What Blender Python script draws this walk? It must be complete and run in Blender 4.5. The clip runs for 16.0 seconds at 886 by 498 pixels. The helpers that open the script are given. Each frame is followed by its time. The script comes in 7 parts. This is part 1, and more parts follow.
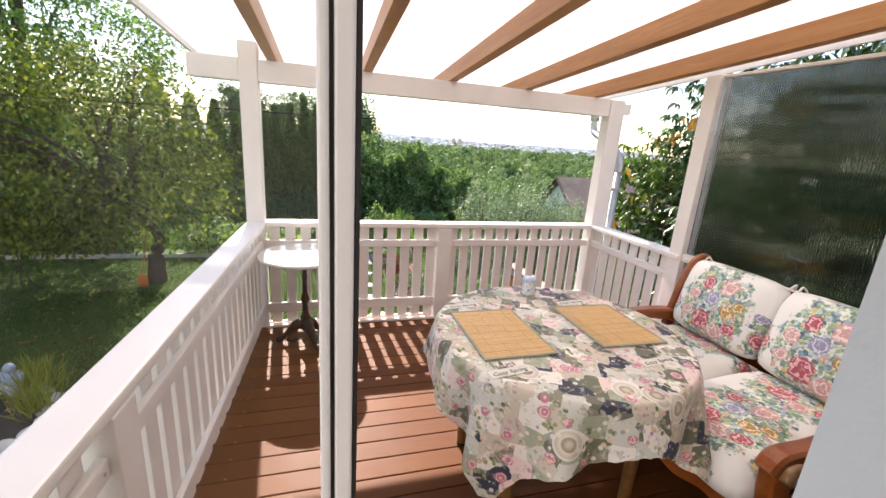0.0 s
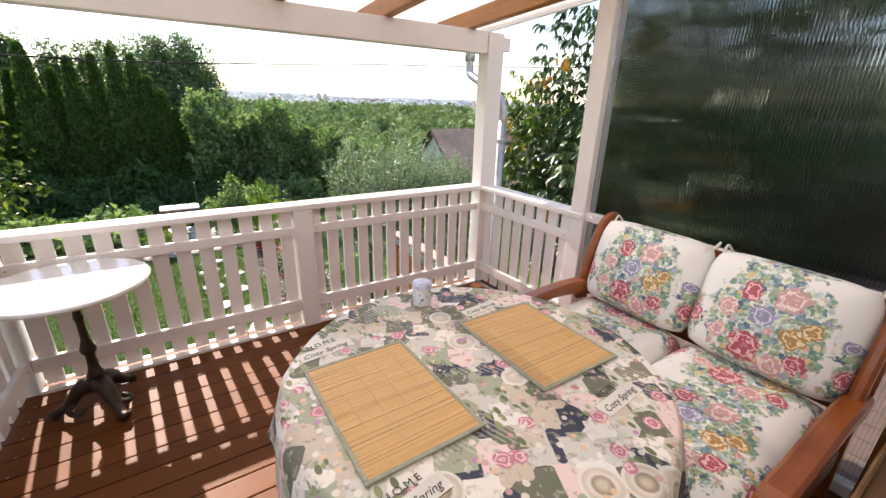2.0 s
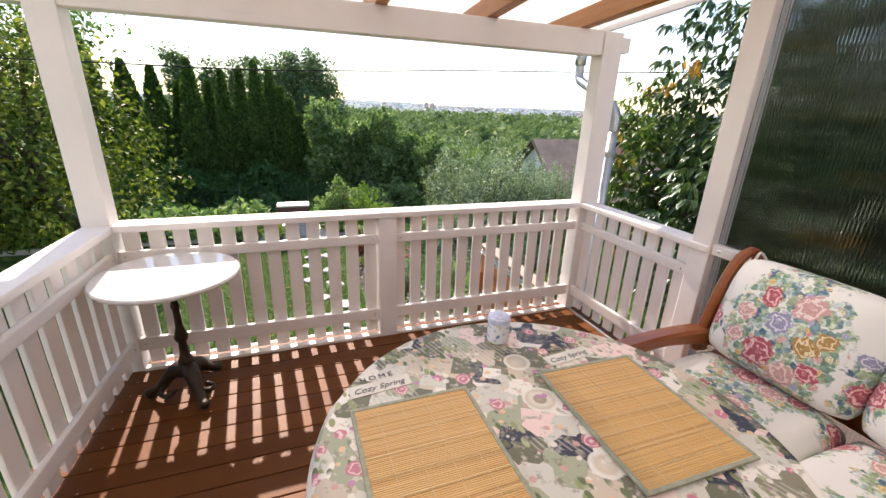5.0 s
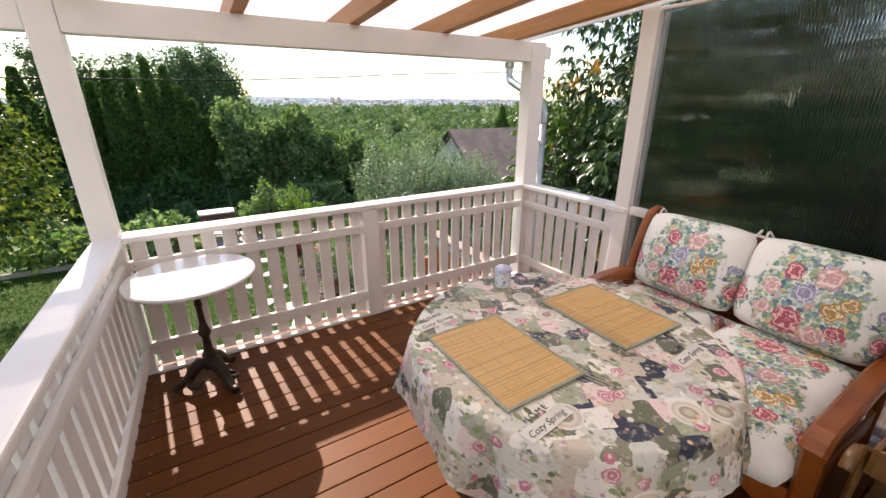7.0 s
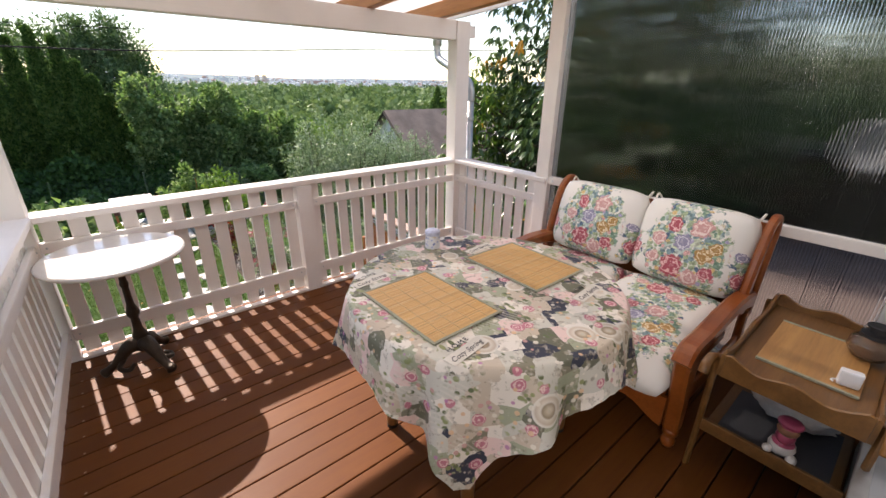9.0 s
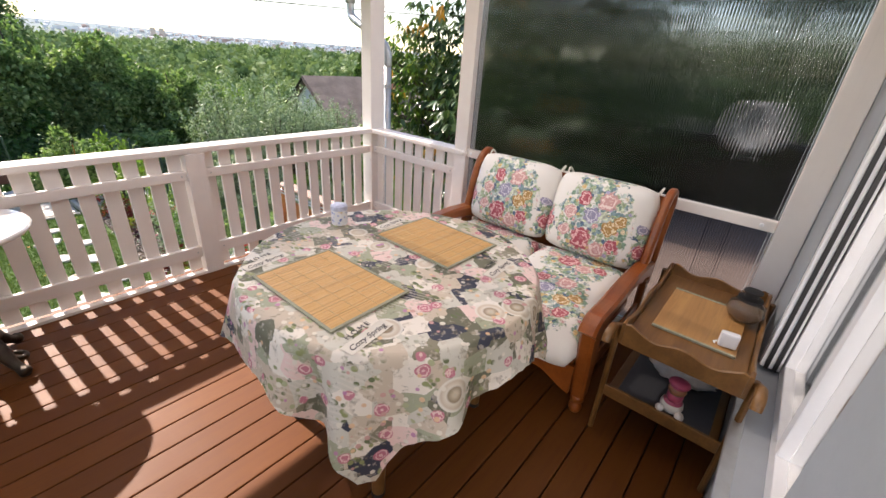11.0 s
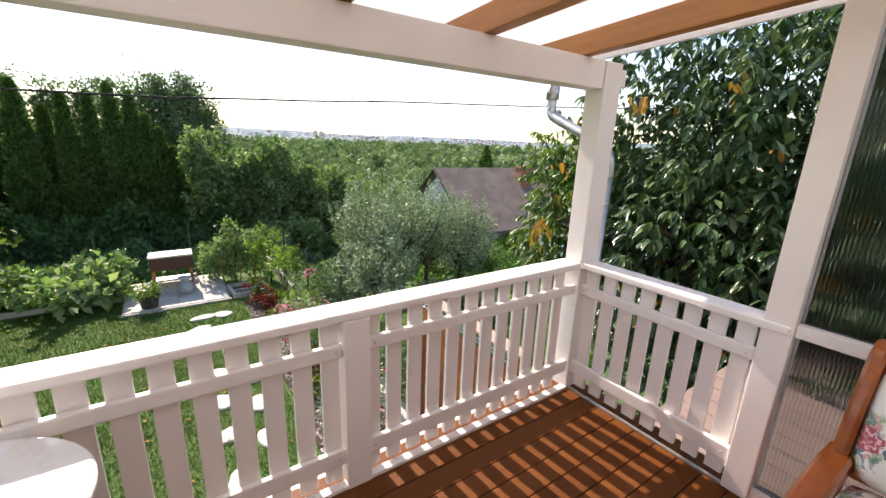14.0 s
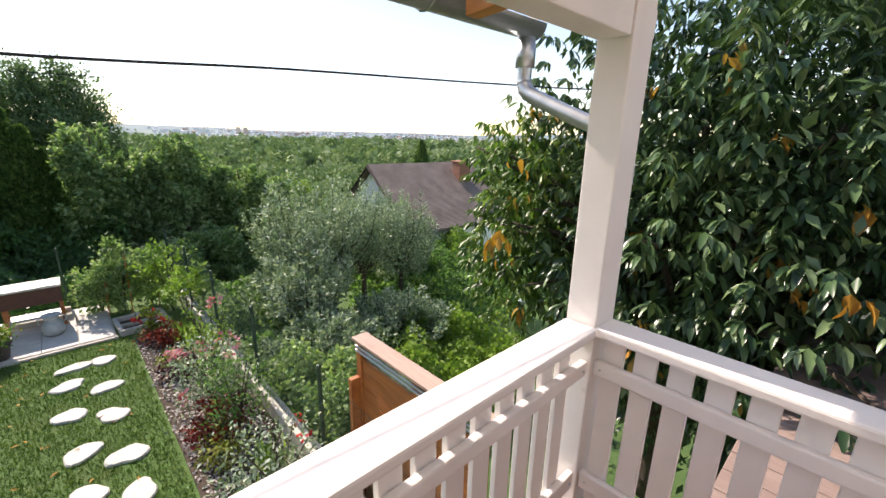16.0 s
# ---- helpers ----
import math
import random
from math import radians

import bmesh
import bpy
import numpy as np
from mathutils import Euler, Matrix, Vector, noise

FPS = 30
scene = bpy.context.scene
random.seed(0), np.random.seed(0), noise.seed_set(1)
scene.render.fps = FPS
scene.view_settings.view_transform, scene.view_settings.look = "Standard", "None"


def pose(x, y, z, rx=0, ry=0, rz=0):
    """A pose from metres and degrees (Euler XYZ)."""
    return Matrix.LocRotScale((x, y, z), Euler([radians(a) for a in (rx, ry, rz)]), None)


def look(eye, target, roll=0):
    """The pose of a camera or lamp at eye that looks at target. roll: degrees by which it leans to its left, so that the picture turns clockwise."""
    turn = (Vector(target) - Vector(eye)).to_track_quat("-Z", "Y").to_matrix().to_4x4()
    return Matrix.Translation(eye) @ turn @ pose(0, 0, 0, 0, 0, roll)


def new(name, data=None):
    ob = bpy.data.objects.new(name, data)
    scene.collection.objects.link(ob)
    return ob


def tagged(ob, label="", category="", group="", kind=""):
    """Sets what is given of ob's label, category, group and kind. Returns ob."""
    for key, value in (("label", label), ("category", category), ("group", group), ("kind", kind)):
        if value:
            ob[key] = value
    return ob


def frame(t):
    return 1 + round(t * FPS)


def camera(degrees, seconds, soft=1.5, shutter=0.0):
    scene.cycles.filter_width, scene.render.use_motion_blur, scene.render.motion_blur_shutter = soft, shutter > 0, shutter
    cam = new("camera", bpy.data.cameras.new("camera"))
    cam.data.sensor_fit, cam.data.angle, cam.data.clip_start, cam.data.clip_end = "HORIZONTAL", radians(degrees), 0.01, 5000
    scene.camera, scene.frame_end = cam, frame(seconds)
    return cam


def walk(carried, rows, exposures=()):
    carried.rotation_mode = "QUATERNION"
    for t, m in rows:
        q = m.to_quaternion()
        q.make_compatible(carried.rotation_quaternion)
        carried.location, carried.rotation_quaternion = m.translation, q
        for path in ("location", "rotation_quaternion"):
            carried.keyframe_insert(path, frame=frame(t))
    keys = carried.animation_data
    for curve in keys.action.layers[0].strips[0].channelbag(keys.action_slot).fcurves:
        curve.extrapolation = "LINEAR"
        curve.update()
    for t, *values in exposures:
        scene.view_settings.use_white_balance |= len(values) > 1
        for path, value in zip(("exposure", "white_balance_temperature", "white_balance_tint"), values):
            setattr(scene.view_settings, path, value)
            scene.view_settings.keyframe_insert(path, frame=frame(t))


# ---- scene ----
cam = camera(94.9, 16.0)
PATH = [
    (0, (0.105, 0.039, 1.608), (0.662, 1.89, 1.094), 4.0),
    (0.5, (0.167, 0.222, 1.578), (0.732, 2.074, 1.08), 1.0),
    (1, (0.243, 0.439, 1.586), (1.005, 2.198, 1.017), 0.0),
    (1.5, (0.323, 0.548, 1.592), (1.192, 2.225, 0.935), 1.6),
    (2, (0.459, 0.714, 1.573), (1.503, 2.276, 0.888), 1.7),
    (2.5, (0.552, 0.828, 1.554), (1.604, 2.345, 0.784), 0.0),
    (3, (0.71, 0.895, 1.555), (1.553, 2.562, 0.842), 1.5),
    (3.5, (0.748, 0.92, 1.547), (1.393, 2.676, 0.838), 2.5),
    (4, (0.711, 0.918, 1.555), (1.145, 2.749, 0.878), 1.2),
    (4.2, (0.711, 0.916, 1.55), (1.172, 2.746, 0.889), 1.2),
    (6.3, (0.202, 0.744, 1.588), (1.119, 2.373, 0.879), 0.8),
    (6.5, (0.149, 0.705, 1.596), (1.054, 2.336, 0.877), -1.3),
    (7, (0.062, 0.641, 1.622), (1.044, 2.242, 0.936), -0.0),
    (7.5, (0.005, 0.55, 1.616), (1.012, 2.112, 0.879), -0.2),
    (8, (-0.017, 0.519, 1.609), (1.009, 2.063, 0.861), 0.8),
    (8.5, (-0.019, 0.506, 1.604), (1.023, 2.042, 0.86), 0.4),
    (9, (0.004, 0.476, 1.588), (1.197, 1.88, 0.83), 0.8),
    (9.2, (0.021, 0.462, 1.582), (1.321, 1.779, 0.823), 1.3),
    (11.3, (0.171, 0.511, 1.551), (1.579, 1.637, 0.684), 4.4),
    (11.5, (0.194, 0.602, 1.557), (1.558, 1.795, 0.711), 5.2),
    (12, (0.247, 0.882, 1.581), (1.489, 2.251, 0.818), 5.2),
    (12.5, (0.255, 1.084, 1.589), (1.343, 2.585, 0.839), 5.1),
    (13, (0.372, 1.312, 1.58), (1.333, 2.917, 0.872), 2.1),
    (13.5, (0.48, 1.591, 1.604), (1.454, 3.234, 1.011), 4.1),
    (14, (0.517, 1.889, 1.621), (1.613, 3.478, 1.099), 2.1),
    (14.5, (0.641, 2.132, 1.597), (1.803, 3.671, 1.068), 1.5),
    (15, (0.835, 2.372, 1.597), (2.059, 3.834, 0.995), 2.9),
    (15.5, (1.016, 2.628, 1.612), (2.362, 4.003, 1.068), 2.7),
    (16, (1.212, 2.778, 1.608), (2.533, 4.18, 1.068), 1.1),
]
walk(cam, [(t, look(eye, target, roll)) for t, eye, target, roll in PATH],
     [(0.0, 1.39, 7350, 20), (1.5, 1.28, 7350, 20), (4.0, 1.23, 7350, 20), (7.0, 1.08, 7350, 20), (9.0, 1.04, 7350, 20), (12.0, 1.31, 7350, 20), (14.0, 1.08, 7350, 20), (16.0, 0.97, 7350, 20)])

# ---- world and sun ----
SUN_FROM = Vector((-0.10, 1.20, 1.0)).normalized()
world = bpy.data.worlds.new("world")
scene.world = world
world.use_nodes = True
wn = world.node_tree
sky = wn.nodes.new("ShaderNodeTexSky")
sky.sky_type = "NISHITA"
sky.sun_disc = False
sky.sun_elevation = math.asin(SUN_FROM.z)
sky.sun_rotation = math.atan2(SUN_FROM.x, SUN_FROM.y)
sky.air_density, sky.dust_density, sky.ozone_density = 1.0, 0.2, 1.2
wn.links.new(sky.outputs["Color"], wn.nodes["Background"].inputs["Color"])
wn.nodes["Background"].inputs["Strength"].default_value = 0.132
sun = new("sun", bpy.data.lights.new("sun", "SUN"))
sun.data.energy, sun.data.angle, sun.data.color = 4.1, radians(0.6), (1.0, 0.95, 0.89)
sun.matrix_world = look(SUN_FROM * 60, (0, 0, 0))


# ---- materials ----
class Nodes:
    """A node material under construction."""

    def __init__(self, name):
        self.mat = bpy.data.materials.new(name)
        self.mat.use_nodes = True
        self.tree = self.mat.node_tree
        self.bsdf = self.tree.nodes["Principled BSDF"]
        self.out = self.tree.nodes["Material Output"]

    def add(self, kind, **settings):
        n = self.tree.nodes.new(kind)
        for key, value in settings.items():
            if key in n.inputs:
                n.inputs[key].default_value = value
            else:
                setattr(n, key, value)
        return n

    def link(self, a, b):
        self.tree.links.new(a, b)

    def coord(self, kind="Object", scale=(1, 1, 1), rot=(0, 0, 0), loc=(0, 0, 0)):
        c = self.add("ShaderNodeTexCoord")
        m = self.add("ShaderNodeMapping")
        m.inputs["Scale"].default_value, m.inputs["Rotation"].default_value, m.inputs["Location"].default_value = scale, rot, loc
        self.link(c.outputs[kind], m.inputs["Vector"])
        return m.outputs["Vector"]

    def noise(self, vec, scale, detail=3.0, rough=0.55, out="Fac"):
        n = self.add("ShaderNodeTexNoise", Scale=scale, Detail=detail, Roughness=rough)
        self.link(vec, n.inputs["Vector"])
        return n.outputs[out]

    def voronoi(self, vec, scale, feature="F1", metric="EUCLIDEAN", random=1.0):
        n = self.add("ShaderNodeTexVoronoi", feature=feature, Scale=scale, Randomness=random)
        n.distance = metric
        self.link(vec, n.inputs["Vector"])
        return n

    def ramp(self, fac, stops, mode="LINEAR"):
        n = self.add("ShaderNodeValToRGB")
        n.color_ramp.interpolation = mode
        els = n.color_ramp.elements
        while len(els) < len(stops):
            els.new(0.5)
        for e, (p, c) in zip(els, stops):
            e.position = p
            e.color = (c, c, c, 1) if isinstance(c, (int, float)) else (*c, 1)
        self.link(fac, n.inputs["Fac"])
        return n.outputs["Color"]

    def math(self, op, a, b=0.0, c=0.0):
        n = self.add("ShaderNodeMath", operation=op)
        for i, v in enumerate((a, b, c)):
            if isinstance(v, (int, float)):
                n.inputs[i].default_value = v
            else:
                self.link(v, n.inputs[i])
        return n.outputs[0]

    def mix(self, fac, a, b, blend="MIX"):
        n = self.add("ShaderNodeMix", data_type="RGBA", blend_type=blend)
        for i, v in ((0, fac), (6, a), (7, b)):
            if isinstance(v, (int, float)):
                n.inputs[i].default_value = v if i == 0 else (v, v, v, 1)
            elif isinstance(v, tuple):
                n.inputs[i].default_value = (*v, 1)
            else:
                self.link(v, n.inputs[i])
        return n.outputs[2]

    def finish(self, color=None, rough=0.6, metal=0.0, bump=None, bump_strength=0.3, bump_dist=0.002, **more):
        b = self.bsdf
        for key, v in (("Base Color", color), ("Roughness", rough), ("Metallic", metal)):
            if v is None:
                continue
            if isinstance(v, tuple):
                b.inputs[key].default_value = (*v, 1)
            elif isinstance(v, (int, float)):
                b.inputs[key].default_value = v
            else:
                self.link(v, b.inputs[key])
        for key, v in more.items():
            b.inputs[key.replace("_", " ")].default_value = v
        if bump is not None:
            n = self.add("ShaderNodeBump", Strength=bump_strength, Distance=bump_dist)
            self.link(bump, n.inputs["Height"])
            self.link(n.outputs["Normal"], b.inputs["Normal"])
        return self.mat


def m_paint(name, base=(0.885, 0.835, 0.79), axis="x"):
    n = Nodes(name)
    stretch = {"x": (1.5, 22, 22), "y": (22, 1.5, 22), "z": (22, 22, 1.5)}[axis]
    v = n.coord("Object", stretch)
    grain = n.noise(v, 2.2, 6, 0.65)
    blot = n.noise(n.coord("Object"), 4.0, 4)
    col = n.mix(n.ramp(blot, [(0.35, 0.0), (0.75, 1.0)]), base, tuple(c * 0.93 for c in base))
    col = n.mix(n.ramp(grain, [(0.58, 0.0), (0.82, 0.35)]), col, tuple(c * 0.80 for c in base))
    knots = n.voronoi(n.coord("Object", (2.6, 2.6, 2.6)), 1.0)
    col = n.mix(n.ramp(knots.outputs["Distance"], [(0.02, 0.45), (0.05, 0.0)]), col, (0.55, 0.46, 0.38))
    return n.finish(col, n.ramp(grain, [(0.3, 0.38), (0.8, 0.55)]), bump=grain, bump_strength=0.22, bump_dist=0.0015)


def m_wood(name, dark, light, axis="x", rough=0.45, scale=1.0, coat=0.0):
    n = Nodes(name)
    s = [9 * scale] * 3
    s["xyz".index(axis)] = 0.7 * scale
    info = n.add("ShaderNodeObjectInfo")
    v = n.coord("Object", tuple(s))
    shift = n.add("ShaderNodeVectorMath", operation="ADD")
    n.link(v, shift.inputs[0])
    wide = n.add("ShaderNodeVectorMath", operation="SCALE", Scale=37.0)
    comb = n.add("ShaderNodeCombineXYZ")
    for i in range(3):
        n.link(info.outputs["Random"], comb.inputs[i])
    n.link(comb.outputs[0], wide.inputs[0])
    n.link(wide.outputs[0], shift.inputs[1])
    big = n.noise(shift.outputs[0], 1.6, 5, 0.6)
    fine = n.noise(shift.outputs[0], 11.0, 3, 0.6)
    col = n.mix(n.ramp(big, [(0.3, 0.0), (0.7, 1.0)]), dark, light)
    col = n.mix(n.math("MULTIPLY", n.ramp(fine, [(0.45, 0.0), (0.75, 1.0)]), 0.35), col, tuple(c * 0.55 for c in dark))
    return n.finish(col, rough, bump=fine, bump_strength=0.15, bump_dist=0.001, Coat_Weight=coat)


def m_plain(name, base, rough=0.6, metal=0.0, vary=0.12, scale=8.0, bump=0.15, dist=0.002, **more):
    n = Nodes(name)
    v = n.coord("Object")
    a = n.noise(v, scale, 4)
    b = n.noise(v, scale * 9, 3)
    col = n.mix(n.ramp(a, [(0.3, 0.0), (0.7, 1.0)]), tuple(c * (1 - vary) for c in base), tuple(min(1, c * (1 + vary)) for c in base))
    col = n.mix(n.math("MULTIPLY", n.ramp(b, [(0.5, 0.0), (0.8, 1.0)]), vary * 1.5), col, tuple(c * 0.6 for c in base))
    return n.finish(col, rough, metal, bump=b, bump_strength=bump, bump_dist=dist, **more)


def m_leaf(name, tones, translucent=0.35, rough=0.5, scale=1.2, gloss=0.15, crowns=False):
    """Leaves: a tone for each leaf, larger patches of tone over the crown, light that shines through."""
    n = Nodes(name)
    geo = n.add("ShaderNodeNewGeometry")
    fac = geo.outputs["Random Per Island"]
    patch = n.noise(n.coord("Object"), scale, 2)
    fac = n.math("ADD", n.math("MULTIPLY", fac, 0.75), n.math("MULTIPLY", n.math("SUBTRACT", patch, 0.35), 0.8))
    if crowns:
        own = n.add("ShaderNodeAttribute", attribute_name="tone")
        fac = n.math("ADD", n.math("MULTIPLY", geo.outputs["Random Per Island"], 0.42), n.math("SUBTRACT", n.math("MULTIPLY", own.outputs["Fac"], 0.95), 0.16))
    k = len(tones) - 1
    col = n.ramp(fac, [(i / max(1, k), c) for i, c in enumerate(tones)])
    n.finish(col, rough, Specular_IOR_Level=gloss)
    tr = n.add("ShaderNodeBsdfTranslucent")
    n.link(n.mix(1.0, col, (0.86, 1.0, 0.50), "MULTIPLY"), tr.inputs["Color"])
    mx = n.add("ShaderNodeMixShader", Fac=translucent)
    n.link(n.bsdf.outputs[0], mx.inputs[1])
    n.link(tr.outputs[0], mx.inputs[2])
    n.link(mx.outputs[0], n.out.inputs["Surface"])
    return n.mat


PAINT_X, PAINT_Y, PAINT_Z = m_paint("white_paint_x", axis="x"), m_paint("white_paint_y", axis="y"), m_paint("white_paint_z", axis="z")
RAFTER = m_wood("rafter_wood", (0.36, 0.145, 0.04), (0.50, 0.23, 0.075), "y", 0.42)
SOFA_WOOD = m_wood("sofa_wood", (0.23, 0.055, 0.009), (0.36, 0.098, 0.018), "x", 0.3, coat=0.3)
TROLLEY_WOOD = m_wood("trolley_wood", (0.15, 0.066, 0.018), (0.25, 0.120, 0.036), "x", 0.35, coat=0.2)
BIN_WOOD = m_wood("stained_wood", (0.36, 0.11, 0.03), (0.52, 0.19, 0.06), "y", 0.5)
METAL = m_plain("zinc", (0.55, 0.57, 0.58), 0.38, 0.85, 0.08, 20, 0.08)
BLACK = m_plain("black_rubber", (0.015, 0.015, 0.017), 0.5)
WHITE_PVC = m_plain("white_pvc", (0.80, 0.81, 0.82), 0.35, 0, 0.03, 5, 0.04)
IRON = m_plain("cast_iron", (0.045, 0.032, 0.022), 0.42, 0.55, 0.35, 25, 0.5, 0.004)
DARK_GREEN = m_plain("green_wire", (0.03, 0.07, 0.045), 0.5)
CONCRETE = m_plain("concrete", (0.50, 0.47, 0.42), 0.9, 0, 0.18, 6, 0.5, 0.01)


def m_deck():
    n = Nodes("deck_stain")
    info = n.add("ShaderNodeObjectInfo")
    v = n.coord("Object", (1.2, 14, 14))
    big = n.noise(n.coord("Object"), 2.5, 4)
    grain = n.noise(v, 4.0, 5, 0.65)
    col = n.mix(info.outputs["Random"], (0.112, 0.034, 0.005), (0.152, 0.050, 0.009))
    col = n.mix(n.ramp(grain, [(0.45, 0.0), (0.8, 0.6)]), col, (0.10, 0.026, 0.010))
    col = n.mix(n.ramp(big, [(0.5, 0.0), (0.8, 0.45)]), col, (0.180, 0.060, 0.014))
    spots = n.voronoi(n.coord("Object", (5, 5, 5)), 1.0)
    col = n.mix(n.ramp(spots.outputs["Distance"], [(0.025, 0.8), (0.04, 0.0)]), col, (0.45, 0.33, 0.25))
    return n.finish(col, n.ramp(big, [(0.3, 0.48), (0.7, 0.60)]), bump=grain, bump_strength=0.2, bump_dist=0.001, Specular_IOR_Level=0.20)


DECK = m_deck()


def m_sheet(name, pitch, tint, rough, through_part, front):
    """Twin-wall plastic sheet with upright ribs on its face (object x below front), which smear what lies behind it sideways."""
    n = Nodes(name)
    v = n.coord("Object")
    w = n.add("ShaderNodeTexWave", wave_type="BANDS", bands_direction="Y", wave_profile="SIN", Scale=2 * math.pi / (20 * pitch))
    n.link(v, w.inputs["Vector"])
    sep = n.add("ShaderNodeSeparateXYZ")
    n.link(v, sep.inputs[0])
    face = n.math("LESS_THAN", sep.outputs["X"], front)
    dirt = n.noise(n.coord("Object", (1, 1, 0.4)), 3.0, 5)
    wobble = n.noise(n.coord("Object", (1, 0.9, 7)), 1.1, 2)
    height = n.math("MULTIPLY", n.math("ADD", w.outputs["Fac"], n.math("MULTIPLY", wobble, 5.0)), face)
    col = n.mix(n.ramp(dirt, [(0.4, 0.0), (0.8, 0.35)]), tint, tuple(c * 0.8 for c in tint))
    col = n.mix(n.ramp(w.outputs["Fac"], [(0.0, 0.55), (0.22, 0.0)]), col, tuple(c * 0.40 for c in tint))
    n.finish(col, rough, bump=height, bump_strength=1.0, bump_dist=0.0011, Transmission_Weight=through_part, IOR=1.3)
    return n.mat


# ---- building helpers ----
def box(bm, x0, x1, y0, y1, z0, z1, bevel=0.004, turn=None):
    made = bmesh.ops.create_cube(bm, size=1.0)["verts"]
    m = Matrix.Translation(((x0 + x1) / 2, (y0 + y1) / 2, (z0 + z1) / 2)) @ Matrix.Diagonal((abs(x1 - x0), abs(y1 - y0), abs(z1 - z0), 1))
    bmesh.ops.transform(bm, matrix=(turn @ m) if turn else m, verts=made)
    if bevel:
        edges = list({e for v in made for e in v.link_edges})
        bmesh.ops.bevel(bm, geom=edges, offset=bevel, segments=2, affect="EDGES", profile=0.6)


def rod(bm, a, b, r0, r1=None, n=10):
    a, b = Vector(a), Vector(b)
    m = Matrix.Translation((a + b) / 2) @ (b - a).to_track_quat("Z", "Y").to_matrix().to_4x4()
    bmesh.ops.create_cone(bm, cap_ends=True, segments=n, radius1=r0, radius2=r0 if r1 is None else r1, depth=(b - a).length, matrix=m)


def turned(bm, rings, n=24, m=None, close=True):
    """A body of revolution from (radius, z) rings."""
    rows = []
    for r, z in rings:
        rows.append([bm.verts.new((r * math.cos(2 * math.pi * i / n), r * math.sin(2 * math.pi * i / n), z)) for i in range(n)])
    for lo, hi in zip(rows, rows[1:]):
        for i in range(n):
            bm.faces.new((lo[i], lo[(i + 1) % n], hi[(i + 1) % n], hi[i]))
    if close:
        bm.faces.new(rows[0][::-1])
        bm.faces.new(rows[-1])
    if m:
        bmesh.ops.transform(bm, matrix=m, verts=[v for row in rows for v in row])


def tube(bm, points, radius, n=8):
    """A bent tube through points; radius: one number or one each."""
    pts = [Vector(p) for p in points]
    rs = radius if isinstance(radius, (list, tuple)) else [radius] * len(pts)
    rows = []
    for i, p in enumerate(pts):
        d = (pts[min(i + 1, len(pts) - 1)] - pts[max(i - 1, 0)]).normalized()
        side = d.orthogonal() if abs(d.z) > 0.95 else d.cross(Vector((0, 0, 1)))
        side.normalize()
        up = side.cross(d)
        rows.append([bm.verts.new(p + rs[i] * (math.cos(2 * math.pi * k / n) * side + math.sin(2 * math.pi * k / n) * up)) for k in range(n)])
    for lo, hi in zip(rows, rows[1:]):
        for k in range(n):
            bm.faces.new((lo[k], lo[(k + 1) % n], hi[(k + 1) % n], hi[k]))
    bm.faces.new(rows[0][::-1])
    bm.faces.new(rows[-1])


def spline(points, steps=6):
    """A smooth line of points through the given ones."""
    p = [Vector(q) for q in points]
    p = [2 * p[0] - p[1]] + p + [2 * p[-1] - p[-2]]
    out = []
    for i in range(1, len(p) - 2):
        for k in range(steps):
            t = k / steps
            a, b, c, d = p[i - 1:i + 3]
            out.append(0.5 * ((2 * b) + (c - a) * t + (2 * a - 5 * b + 4 * c - d) * t * t + (3 * b - a - 3 * c + d) * t ** 3))
    return out + [p[-2]]


def mesh_of(name, bm, material, smooth=False):
    me = bpy.data.meshes.new(name)
    bmesh.ops.recalc_face_normals(bm, faces=bm.faces)
    bm.to_mesh(me)
    bm.free()
    me.materials.append(material)
    if smooth:
        me.polygons.foreach_set("use_smooth", [True] * len(me.polygons))
    return me


def part(name, bm, material, parent=None, label="", smooth=False):
    ob = new(name, mesh_of(name, bm, material, smooth) if isinstance(bm, bmesh.types.BMesh) else bm)
    if parent is not None:
        ob.parent = parent
    if label:
        ob["label"] = label
    return ob


def thing(name, at=(0, 0, 0), turn=0.0, label="", category="", group="", kind=""):
    ob = new(name)
    ob.empty_display_size = 0.1
    ob.matrix_basis = pose(*at, 0, 0, turn)
    return tagged(ob, label, category, group, kind)


def one(name, material, *sizes, parent=None, bevel=0.004, label="", smooth=False):
    bm = bmesh.new()
    for s in sizes:
        box(bm, *s, bevel=bevel)
    return part(name, bm, material, parent, label, smooth)

# ---- structure: deck, railing, posts, roof, house ----
X0, X1, Y0, Y1 = -0.60, 2.76, 0.30, 3.54          # outer lines of the deck


def post(name, x0, x1, y0, y1, z0, z1, label):
    ob = one(name, PAINT_Z, (x0, x1, y0, y1, z0, z1), bevel=0.006)
    return tagged(ob, label, "post", "porch posts", "structure")


post("post_1", -0.475, -0.350, 3.415, 3.540, 0.0, 2.19, "white-painted square wooden corner post of the porch")
post("post_2", 2.630, 2.785, 3.415, 3.540, 0.0, 2.074, "white-painted square wooden corner post of the porch")
post("post_3", 2.640, 2.755, 2.340, 2.455, 0.0, 2.16, "white-painted square wooden post beside the plastic screen")
post("post_4", 2.640, 2.755, 0.290, 0.410, 0.0, 2.27, "white-painted wooden post against the house wall")


